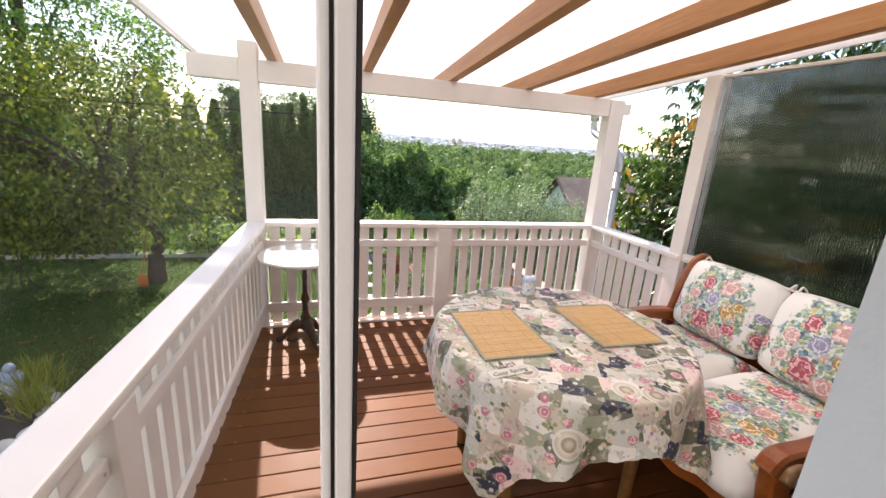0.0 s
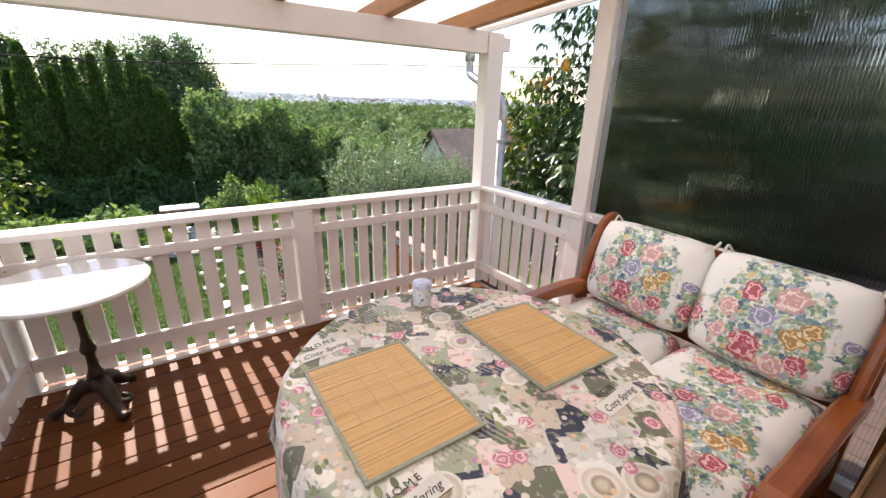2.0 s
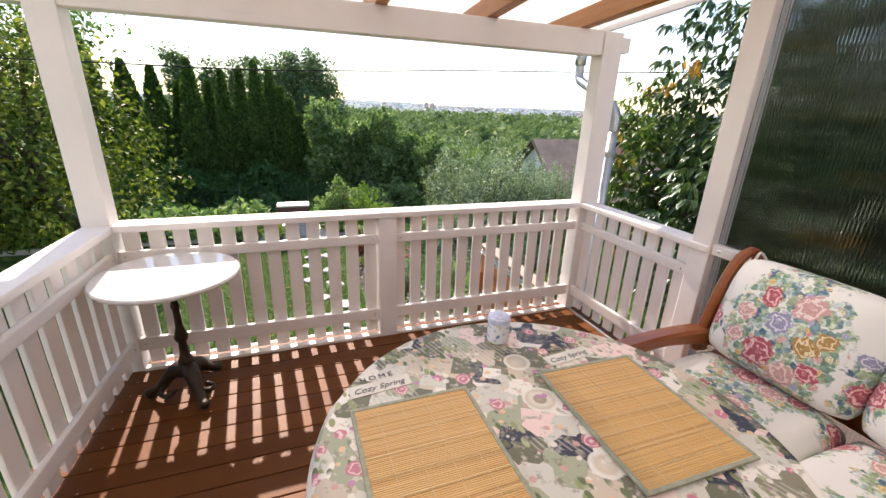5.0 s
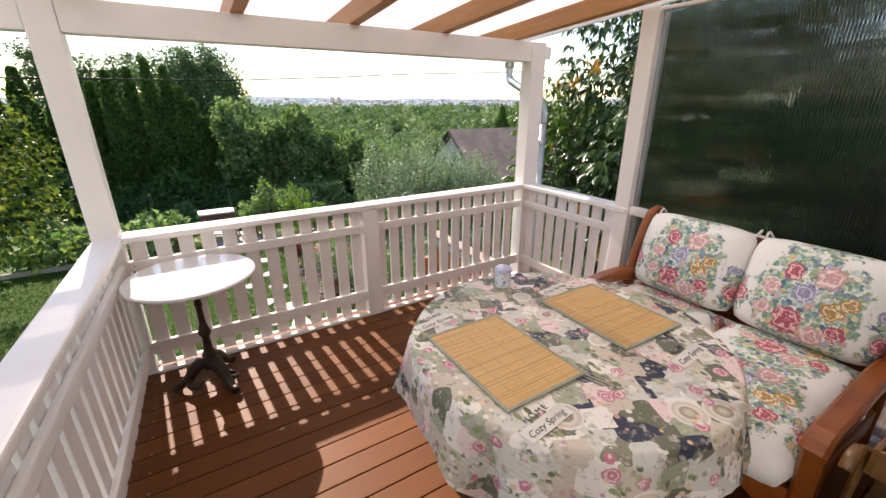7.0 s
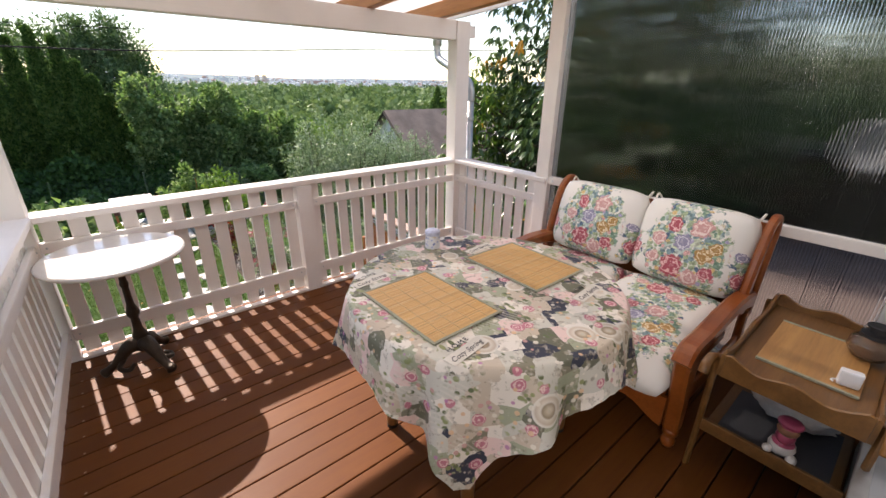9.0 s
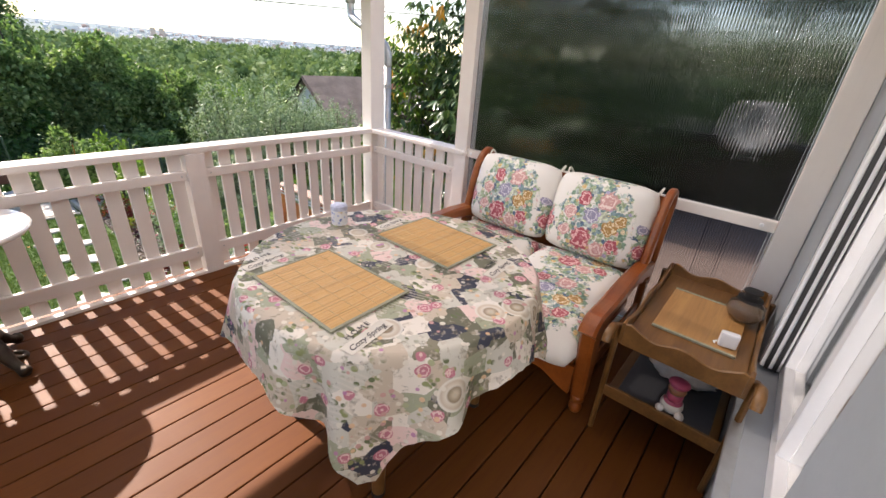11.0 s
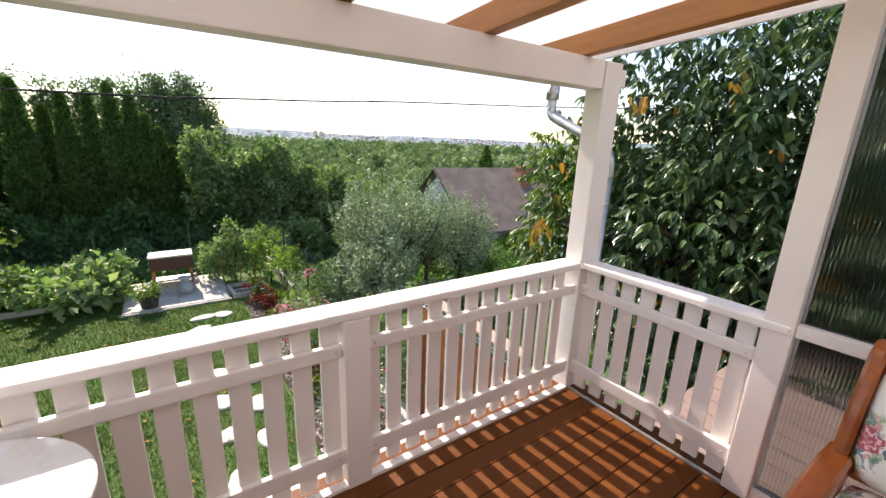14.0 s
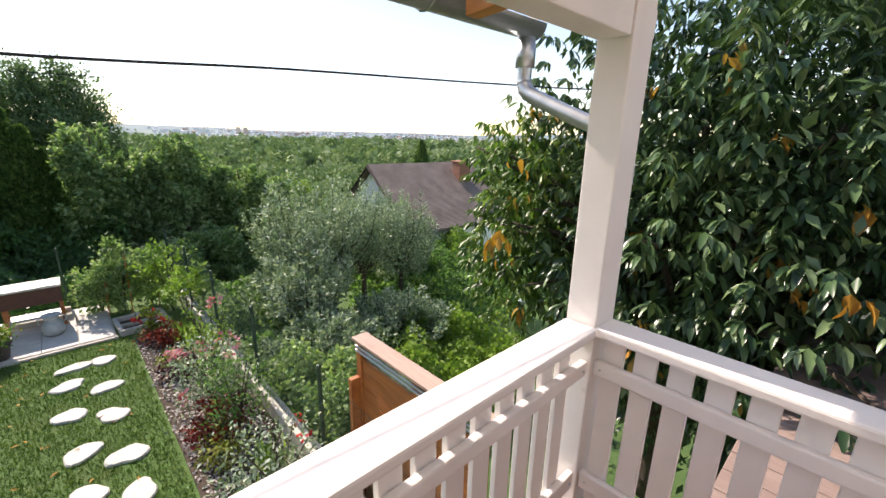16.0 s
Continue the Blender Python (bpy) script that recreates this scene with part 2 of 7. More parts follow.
def slat_mesh(w, t, h, axis):
    bm = bmesh.new()
    if axis == "x":
        box(bm, -w / 2, w / 2, -t / 2, t / 2, 0, h, 0.003)
    else:
        box(bm, -t / 2, t / 2, -w / 2, w / 2, 0, h, 0.003)
    return mesh_of("slat", bm, PAINT_Z)


def railing(name, axis, line, out, bays, cap_range, label):
    """Rail along an axis. line: inner plane; out: +1 or -1, away from the deck; bays: (start, end, (first gap, pitch))."""
    r = thing(name, label=label, category="railing", group="porch railing", kind="structure")
    paint = PAINT_X if axis == "x" else PAINT_Y

    def bar(nm, a, b, d0, d1, z0, z1, bevel=0.005):
        lo, hi = sorted((line + out * d0, line + out * d1))
        return one(nm, paint, (a, b, lo, hi, z0, z1) if axis == "x" else (lo, hi, a, b, z0, z1), parent=r, bevel=bevel)

    bar("cap_rail", cap_range[0], cap_range[1], -0.012, 0.125, 0.862, 0.903, 0.010)
    for a, b, count in bays:
        bar("upper_rail", a, b, 0.010, 0.040, 0.688, 0.752, 0.009)
        bar("lower_rail", a, b, 0.010, 0.040, 0.128, 0.212, 0.009)
        gap, step = count
        me = slat_mesh(step - 0.040, 0.022, 0.83, axis)
        while gap + step / 2 < b - 0.02:
            mid = gap + step / 2
            gap += step
            if mid < a + 0.02:
                continue
            s = part("slat", me, None, r)
            s.location = (mid, line + out * 0.0535, 0.028) if axis == "x" else (line + out * 0.0535, mid, 0.028)
        for z in (0.72, 0.17):
            for e in (a + 0.03, b - 0.03):
                bm = bmesh.new()
                bmesh.ops.create_uvsphere(bm, u_segments=8, v_segments=5, radius=0.006)
                s = part("screw", bm, METAL, r)
                s.location = (e, line + out * 0.0095, z) if axis == "x" else (line + out * 0.0095, e, z)
    return r


front = railing("railing_front", "x", 3.415, 1, [(-0.350, 1.070, (-0.345, 0.119)), (1.190, 2.625, (1.1635, 0.1165))], (-0.349, 2.624), "white-painted wooden slatted railing along the front of the porch")
one("middle_post", PAINT_Z, (1.070, 1.190, 3.400, 3.500, 0.0, 0.861), parent=front, bevel=0.005)
one("floor_strip", PAINT_X, (-0.350, 2.625, 3.405, 3.450, 0.0, 0.020), parent=front, bevel=0.003)
left = railing("railing_left", "y", -0.350, -1, [(0.445, 1.12, (0.445, 0.130)), (1.24, 3.405, (1.24, 0.127))], (0.44, 3.53), "white-painted wooden slatted railing along the garden side")
one("middle_post", PAINT_Z, (-0.440, -0.336, 1.12, 1.24, 0.0, 0.861), parent=left, bevel=0.005)
corner = Matrix.Translation((-0.350, 3.414, 0))
left.matrix_basis = corner @ Matrix.Rotation(radians(-2.1), 4, "Z") @ corner.inverted()
right = railing("railing_right", "y", 2.640, 1, [(2.456, 3.414, (2.456, 0.1197))], (2.350, 3.414), "white-painted short wooden slatted railing beside the screen")
one("metal_strip", METAL, (2.640, 2.66, 2.456, 3.414, 0.0, 0.014), parent=right, bevel=0.002)

# beam over the posts, with ends that run past them
beam = one("beam", PAINT_X, (-0.349, 2.624, 3.420, 3.535, 1.925, 2.076), (2.786, 2.880, 3.450, 3.525, 1.956, 2.052), (-0.80, -0.476, 3.420, 3.535, 1.925, 2.076), bevel=0.006)
tagged(beam, "white-painted timber beam across the front posts", "beam", kind="structure")
SLOPE = 0.066
pitch = Matrix.Rotation(-math.atan(SLOPE), 4, "X")
for i, xr in enumerate((-0.215, 0.465, 1.148, 1.828, 2.508)):
    bm = bmesh.new()
    box(bm, -0.072, 0.0, -3.72, 0.56, 0.0, 0.115, 0.005)
    ob = part("rafter", bm, RAFTER)
    ob.matrix_basis = Matrix.Translation((xr, 3.42, 2.078)) @ pitch
    tagged(ob, "orange-brown glazed timber rafter under the plastic roof", "rafter", "roof rafters", "structure")

ROOF_SHEET = Nodes("roof_sheet")
tr = ROOF_SHEET.add("ShaderNodeBsdfTranslucent")
tr.inputs["Color"].default_value = (0.88, 0.85, 0.81, 1)
gl = ROOF_SHEET.add("ShaderNodeBsdfTransparent")
gl.inputs["Color"].default_value = (0.9, 0.9, 0.9, 1)
v = ROOF_SHEET.coord("Object")
w = ROOF_SHEET.add("ShaderNodeTexWave", wave_type="BANDS", bands_direction="X", Scale=28.0)
ROOF_SHEET.link(v, w.inputs["Vector"])
ROOF_SHEET.finish((0.82, 0.82, 0.80), 0.3, bump=w.outputs["Fac"], bump_strength=0.5, bump_dist=0.002)
a = ROOF_SHEET.add("ShaderNodeMixShader", Fac=0.43)
ROOF_SHEET.link(tr.outputs[0], a.inputs[1])
ROOF_SHEET.link(gl.outputs[0], a.inputs[2])
b = ROOF_SHEET.add("ShaderNodeMixShader", Fac=0.22)
ROOF_SHEET.link(a.outputs[0], b.inputs[1])
ROOF_SHEET.link(ROOF_SHEET.bsdf.outputs[0], b.inputs[2])
ROOF_SHEET.link(b.outputs[0], ROOF_SHEET.out.inputs["Surface"])
ROOF_SHEET = ROOF_SHEET.mat
bm = bmesh.new()
box(bm, -0.86, 2.92, -3.72, 0.62, 0.120, 0.130, 0)
ob = part("ceiling", bm, ROOF_SHEET)
ob.matrix_basis = Matrix.Translation((0, 3.42, 2.078)) @ pitch
tagged(ob, "milky translucent ribbed plastic porch roof", "roof", kind="structure")
ob = one("trim", WHITE_PVC, (-0.885, -0.862, -3.72, 0.62, 0.085, 0.150), (2.922, 2.945, -3.72, 0.62, 0.085, 0.150), bevel=0.003)
ob.matrix_basis = Matrix.Translation((0, 3.42, 2.078)) @ pitch
tagged(ob, "white edge profile along the roof sides", "trim", kind="structure")

# deck boards on a dark base
floor = one("floor", m_plain("under_floor", (0.05, 0.03, 0.02), 0.9), (X0, X1 + 0.04, Y0, Y1, -0.16, -0.034), bevel=0)
tagged(floor, "red-brown stained wooden deck boards with dark joints", "floor", kind="structure")
bm = bmesh.new()
box(bm, X0 + 0.004, X1 + 0.036, 0.003, 0.122, -0.030, 0.0, 0.004)
board = mesh_of("board", bm, DECK)
for i in range(26):
    ob = part("board", board, None, floor)
    ob.location = (0, Y1 - 0.125 * (i + 1), 0)
one("fascia", PAINT_X, (X0 - 0.03, X1 + 0.07, Y1 + 0.004, Y1 + 0.03, -0.20, -0.005), parent=floor)
for x in (-0.40, 1.13, 2.70):
    one("stilt", PAINT_Z, (x - 0.06, x + 0.06, 3.36, 3.48, -2.25, -0.165), parent=floor)

# house wall with a door opening; the camera starts inside it
PLASTER = m_plain("pale_plaster", (0.33, 0.36, 0.385), 0.85, 0, 0.06, 3.0, 0.5, 0.004)
INSIDE = m_plain("room_paint", (0.62, 0.60, 0.56), 0.8, 0, 0.05, 2.0, 0.1)
WY0, WY1 = 0.02, 0.288
DX0, DX1, DTOP = -0.62, 0.62, 2.12
wall = one("wall_south", PLASTER, (-3.4, DX0, WY0, WY1, -2.3, 4.4), (DX1, 0.95, WY0, WY1, -2.3, 4.4), (2.17, 4.2, WY0, WY1, -2.3, 4.4), (0.95, 2.17, WY0, WY1, -2.3, 0.42), (0.95, 2.17, WY0, WY1, 2.05, 4.4), (DX0, DX1, WY0, WY1, DTOP, 4.4), (DX0, DX1, WY0, WY1, -2.3, -0.02), bevel=0)
tagged(wall, "pale grey-blue plastered house wall with the porch door", "wall", kind="structure")
for nm, s in (("wall_west", (-2.6, -2.45, -3.6, -2.3, -0.2, 2.55)), ("wall_west_2", (-2.6, -2.45, -2.299, -0.4, -0.2, 0.8)), ("wall_west_3", (-2.6, -2.45, -2.299, -0.4, 2.2, 2.55)), ("wall_west_4", (-2.6, -2.45, -0.399, 0.018, -0.2, 2.55)), ("wall_east", (3.0, 3.15, -3.6, 0.018, -0.2, 2.55)), ("wall_north", (-2.6, 3.15, -3.76, -3.602, -0.2, 2.55))):
    tagged(one(nm, INSIDE, s, bevel=0), "plain painted room wall behind the porch door", "wall", kind="structure")
tagged(one("floor_inside", m_wood("room_floor", (0.20, 0.12, 0.06), (0.30, 0.18, 0.09), "y"), (-2.6, 3.15, -3.76, 0.018, -0.3, -0.02), bevel=0), "plain wooden room floor behind the porch door", "floor", kind="structure")
tagged(one("ceiling_inside", INSIDE, (-2.6, 3.15, -3.76, 0.018, 2.552, 2.7), bevel=0), "plain white room ceiling", "ceiling", kind="structure")

# window beside the door, with the guide of its roller shutter
GLASS = Nodes("clear_glass")
GLASS.finish((0.97, 0.98, 0.98), 0.0, Transmission_Weight=1.0, IOR=1.45)
GLASS = GLASS.mat
win = thing("window_1", label="white plastic window with black shutter guides in the house wall", category="window", kind="structure")
one("window_frame", WHITE_PVC, (0.952, 1.02, 0.14, 0.21, 0.422, 2.048), (2.10, 2.168, 0.14, 0.21, 0.422, 2.048), (1.021, 2.099, 0.14, 0.21, 0.422, 0.49), (1.021, 2.099, 0.14, 0.21, 1.98, 2.048), (1.53, 1.59, 0.14, 0.21, 0.491, 1.979), parent=win)
one("pane", GLASS, (1.022, 1.529, 0.17, 0.176, 0.491, 1.979), parent=win, bevel=0).visible_shadow = False
one("pane", GLASS, (1.591, 2.098, 0.17, 0.176, 0.491, 1.979), parent=win, bevel=0).visible_shadow = False
one("shutter_guide", WHITE_PVC, (2.118, 2.166, 0.215, 0.285, 0.44, 2.047), parent=win)
one("guide_brush", BLACK, (2.108, 2.117, 0.225, 0.240, 0.44, 2.047), (2.108, 2.117, 0.255, 0.270, 0.44, 2.047), parent=win, bevel=0.001)
one("window_sill", METAL, (0.94, 2.18, 0.20, 0.33, 0.395, 0.418), parent=win)

# door leaf with glass, standing in front of the opening, and the door frame
door = thing("door_1", label="white plastic glazed porch door with black seals", category="door", kind="structure")
LY0, LY1 = 0.408, 0.424
one("stile", WHITE_PVC, (0.1130, 0.1310, LY0, LY1, -0.01, 2.10), (0.0990, 0.1090, LY0 - 0.003, LY1 - 0.004, -0.01, 2.10), parent=door, bevel=0.003)
one("seal", BLACK, (0.1092, 0.1128, LY0 + 0.002, LY1 - 0.004, -0.01, 2.10), (0.1312, 0.1360, LY0 + 0.002, LY1 - 0.002, -0.01, 2.10), parent=door, bevel=0.001)
one("rail", WHITE_PVC, (-0.640, 0.0988, LY0, LY1, -0.01, 0.10), (-0.640, 0.0988, LY0, LY1, 2.0, 2.10), (-0.700, -0.641, LY0, LY1, -0.01, 2.10), parent=door, bevel=0.003)
one("pane", GLASS, (-0.640, 0.0988, 0.413, 0.418, 0.101, 1.999), parent=door, bevel=0).visible_shadow = False
one("door_frame", WHITE_PVC, (DX0 + 0.001, DX0 + 0.05, 0.10, 0.17, -0.018, DTOP - 0.002), (DX1 - 0.03, DX1 - 0.001, 0.06, 0.13, -0.018, DTOP - 0.002), parent=door)

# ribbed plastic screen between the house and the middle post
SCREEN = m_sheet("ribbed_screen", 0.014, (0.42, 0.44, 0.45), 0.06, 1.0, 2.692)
scr = thing("screen", label="ribbed translucent plastic wind screen in a white wooden frame", category="screen", kind="structure")
one("middle_rail", PAINT_Y, (2.655, 2.715, 0.411, 2.339, 0.860, 0.918), parent=scr, bevel=0.006)
one("bottom_rail", PAINT_Y, (2.655, 2.715, 0.411, 2.339, 0.0, 0.06), parent=scr, bevel=0.006)
one("top_rail", PAINT_Y, (2.655, 2.715, 0.411, 2.339, 2.135, 2.155), parent=scr, bevel=0.004)
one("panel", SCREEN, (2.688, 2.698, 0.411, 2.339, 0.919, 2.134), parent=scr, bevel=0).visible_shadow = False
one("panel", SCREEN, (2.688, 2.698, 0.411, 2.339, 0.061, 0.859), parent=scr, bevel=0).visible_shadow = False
for y in (0.47, 2.30):
    bm = bmesh.new()
    bmesh.ops.create_uvsphere(bm, u_segments=10, v_segments=6, radius=0.011)
    part("bolt_cap", bm, WHITE_PVC, scr).location = (2.654, y, 0.889)

# gutter and downpipe
g = thing("gutter", label="grey zinc roof gutter with bracket ends and outlet", category="gutter")
bm = bmesh.new()
n = 12
rows = []
for x in (-0.92, 2.99):
    rows.append([bm.verts.new((x, 4.055 + 0.066 * math.cos(math.pi * (1 + i / n)), 2.115 + 0.066 * math.sin(math.pi * (1 + i / n)))) for i in range(n + 1)])
    rows.append([bm.verts.new((x, 4.055 + 0.063 * math.cos(math.pi * (1 + i / n)), 2.115 + 0.063 * math.sin(math.pi * (1 + i / n)))) for i in range(n + 1)])
for i in range(n):
    bm.faces.new((rows[0][i], rows[0][i + 1], rows[2][i + 1], rows[2][i]))
    bm.faces.new((rows[1][i], rows[1][i + 1], rows[3][i + 1], rows[3][i]))
bm.faces.new(rows[2])
bm.faces.new(rows[0])
part("trough", bm, METAL, g, smooth=True)
bm = bmesh.new()
tube(bm, [(-0.92, 4.121, 2.117), (2.99, 4.121, 2.117)], 0.009, 8)
part("bead", bm, METAL, g, smooth=True)
for x in (-0.1, 0.7, 1.5, 2.3):
    bm = bmesh.new()
    tube(bm, [(x, 4.055 + 0.069 * math.cos(math.pi * (1 + i / 8)), 2.115 + 0.069 * math.sin(math.pi * (1 + i / 8))) for i in range(9)] + [(x, 4.12, 2.13), (x, 3.98, 2.135)], 0.005, 6)
    part("bracket", bm, METAL, g)
d = thing("downpipe", label="grey zinc downpipe bent from the gutter to the corner post", category="downpipe")
bm = bmesh.new()
turned(bm, [(0.046, 0.0), (0.046, 0.10), (0.042, 0.101), (0.042, 0.13)], 16, Matrix.Translation((2.93, 4.055, 1.925)))
part("outlet", bm, METAL, d, smooth=True)
bm = bmesh.new()
path = spline([(2.93, 4.055, 1.93), (2.93, 4.055, 1.87), (2.925, 4.03, 1.815), (2.92, 3.95, 1.775), (2.91, 3.78, 1.705), (2.905, 3.62, 1.64), (2.90, 3.53, 1.575), (2.90, 3.50, 1.50), (2.90, 3.50, 1.42)], 5)
tube(bm, path, [0.035 + 0.003 * (i % 2) * (1 if (5 < i < 16 or i > 28) else 0) for i in range(len(path))], 14)
part("bend", bm, METAL, d, smooth=True)
bm = bmesh.new()
tube(bm, [(2.90, 3.50, 1.44), (2.90, 3.50, -2.15)], 0.033, 14)
part("pipe", bm, METAL, d, smooth=True)
for z in (1.24, 0.2):
    bm = bmesh.new()
    turned(bm, [(0.037, z), (0.037, z + 0.03)], 14, Matrix.Translation((2.90, 3.50, 0)))
    part("clamp", bm, METAL, d)

# overhead cables
CABLE = m_plain("cable_sheath", (0.012, 0.012, 0.013), 0.6)
for pts, r in (([(-18, 5.2, 2.6), (-6, 4.7, 1.80), (-0.5, 4.6, 1.765), (1.1, 4.6, 1.81), (2.0, 4.6, 1.865), (3.4, 4.58, 1.93), (5.0, 4.5, 2.02), (9.0, 3.9, 2.3), (16, 2.5, 2.9)], 0.0055), ([(-60, 30, 6.2), (-10, 26, 3.9), (6, 24, 3.6), (60, 20, 5.4)], 0.012)):
    bm = bmesh.new()
    tube(bm, spline(pts, 8), r, 6)
    tagged(part("cable", bm, CABLE, smooth=True), "thin black overhead cable strung past the porch", "cable")

# added fill lamp, unseen in the room, that brightens the door stile
side_light = new("room_fill_light", bpy.data.lights.new("room_fill_light", "AREA"))
side_light.data.shape, side_light.data.size, side_light.data.size_y, side_light.data.energy = "RECTANGLE", 1.8, 1.3, 38
side_light.data.color = (0.95, 0.97, 1.0)
side_light.matrix_world = look((-2.5, -1.35, 1.5), (1.0, -0.9, 1.3))

# ---- ground: one sheet to the horizon ----
def ground_z(x, y):
    flat = -2.2
    d = max(0.0, math.hypot(max(0.0, x - 3.2) * 0.8, max(0.0, y - 14.5)))
    z = flat - 8.0 * (1 - math.exp(-d / 26.0)) - 24.0 * (1 - math.exp(-d / 230.0))
    far = math.hypot(x, y)
    if far > 1500:
        k = min(1.0, (far - 1500) / 2600)
        a = math.atan2(x, y)
        hill = 55 + 12 * math.sin(a * 5 + 1.2) + 7 * math.sin(a * 13) + 3 * math.sin(a * 29)
        z += k * k * (3 - 2 * k) * (hill if far < 4300 else hill)
    return z


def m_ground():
    n = Nodes("grass_ground")
    v = n.coord("Object")
    fine, mid, big = n.noise(v, 30.0, 4), n.noise(v, 3.5, 4), n.noise(v, 0.45, 3)
    col = n.mix(n.ramp(fine, [(0.3, 0.0), (0.7, 1.0)]), (0.046, 0.108, 0.019), (0.088, 0.168, 0.036))
    col = n.mix(n.ramp(mid, [(0.55, 0.0), (0.75, 0.5)]), col, (0.13, 0.14, 0.045))
    col = n.mix(n.ramp(big, [(0.4, 0.0), (0.7, 0.4)]), col, (0.05, 0.075, 0.02))
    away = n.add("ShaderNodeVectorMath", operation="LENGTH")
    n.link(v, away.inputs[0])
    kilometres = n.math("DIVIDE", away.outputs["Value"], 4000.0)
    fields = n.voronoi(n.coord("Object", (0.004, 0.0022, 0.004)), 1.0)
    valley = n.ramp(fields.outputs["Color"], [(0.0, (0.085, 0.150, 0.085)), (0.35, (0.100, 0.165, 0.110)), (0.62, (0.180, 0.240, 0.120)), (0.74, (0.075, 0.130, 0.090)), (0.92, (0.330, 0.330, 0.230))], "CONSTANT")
    # aerial haze painted into the ground: far hills turn pale and blue-grey
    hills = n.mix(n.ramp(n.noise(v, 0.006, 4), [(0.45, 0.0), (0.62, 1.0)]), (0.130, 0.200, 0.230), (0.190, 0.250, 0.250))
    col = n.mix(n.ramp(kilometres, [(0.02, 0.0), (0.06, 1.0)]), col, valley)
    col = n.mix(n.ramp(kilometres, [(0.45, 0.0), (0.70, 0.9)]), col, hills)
    return n.finish(col, 0.95, bump=fine, bump_strength=0.7, bump_dist=0.03)


bm = bmesh.new()
rings = [0.0, 3, 6, 9, 12, 14, 16, 18, 21, 25, 30, 36, 44, 54, 66, 80, 100, 125, 155, 190, 240, 300, 380, 480, 620, 800, 1050, 1350, 1600, 1900, 2250, 2650, 3100, 3600, 4100, 4700]
SEG = 180
prev = None
for r in rings:
    if r == 0:
        row = [bm.verts.new((0, 0, -2.2))]
    else:
        row = []
        for i in range(SEG):
            a = 2 * math.pi * i / SEG
            x, y = r * math.sin(a), r * math.cos(a)
            row.append(bm.verts.new((x, y, ground_z(x, y))))
    if prev is not None:
        for i in range(SEG):
            j = (i + 1) % SEG
            if len(prev) == 1:
                bm.faces.new((prev[0], row[i], row[j]))
            else:
                bm.faces.new((prev[i], row[i], row[j], prev[j]))
    prev = row
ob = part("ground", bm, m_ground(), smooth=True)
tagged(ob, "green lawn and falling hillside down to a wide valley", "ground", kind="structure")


# ---- plants ----
RNG = np.random.default_rng(7)


def leaf_mesh(name, centres, along, normal, length, width, material, fold=0.25, detailed=False):
    """One mesh of leaves. centres, along, normal: arrays of N x 3; length, width: arrays of N."""
    n = len(centres)
    along = along / (np.linalg.norm(along, axis=1, keepdims=True) + 1e-9)
    side = np.cross(along, normal)
    side /= np.linalg.norm(side, axis=1, keepdims=True) + 1e-9
    up = np.cross(side, along)
    L, W = length[:, None], width[:, None]
    if detailed:
        pts = [centres, centres + along * L * 0.3 - side * W * 0.5 + up * W * fold, centres + along * L * 0.68 - side * W * 0.4 + up * W * (fold - 0.25), centres + along * L - up * L * 0.22,
               centres + along * L * 0.68 + side * W * 0.4 + up * W * (fold - 0.25), centres + along * L * 0.3 + side * W * 0.5 + up * W * fold, centres + along * L * 0.5 - up * L * 0.03]
        tris = [(0, 6, 1), (1, 6, 2), (2, 6, 3), (3, 6, 4), (4, 6, 5), (5, 6, 0)]
    else:
        pts = [centres, centres + along * L * 0.45 - side * W * 0.5 + up * W * fold, centres + along * L, centres + along * L * 0.45 + side * W * 0.5 + up * W * fold]
        tris = [(0, 2, 1), (0, 3, 2)]
    k = len(pts)
    co = np.stack(pts, axis=1).reshape(-1, 3)
    idx = (np.array(tris)[None] + (np.arange(n) * k)[:, None, None]).reshape(-1)
    me = bpy.data.meshes.new(name)
    me.vertices.add(len(co))
    me.vertices.foreach_set("co", co.astype(np.float32).ravel())
    me.loops.add(len(idx))
    me.loops.foreach_set("vertex_index", idx.astype(np.int32))
    count = len(idx) // 3
    me.polygons.add(count)
    me.polygons.foreach_set("loop_start", np.arange(0, count * 3, 3, dtype=np.int32))
    me.update(calc_edges=True)
    me.materials.append(material)
    return me


def clump_points(centre, radii, clumps, per, spread, hollow=0.55, squash=0.8, floor_z=None):
    """Leaf places in clumps on an uneven crown; also the clumps' own centres."""
    d = RNG.normal(size=(clumps, 3))
    d /= np.linalg.norm(d, axis=1, keepdims=True)
    rad = hollow + (1 - hollow) * RNG.random(clumps) ** 0.6
    rad *= 1 + 0.16 * np.sin(3 * d[:, 0] + 5 * d[:, 2] + centre[0]) + 0.10 * np.sin(7 * d[:, 1] + centre[1])
    cc = np.array(centre) + d * rad[:, None] * np.array(radii)
    if floor_z is not None:
        cc[:, 2] = np.maximum(cc[:, 2], floor_z)
    k = RNG.integers(int(per * 0.5), int(per * 1.5), clumps)
    who = np.repeat(np.arange(clumps), k)
    size = spread * (0.6 + 0.8 * RNG.random(clumps))
    off = RNG.normal(size=(len(who), 3)) * size[who][:, None] * np.array((1, 1, squash))
    return cc[who] + off, cc, off


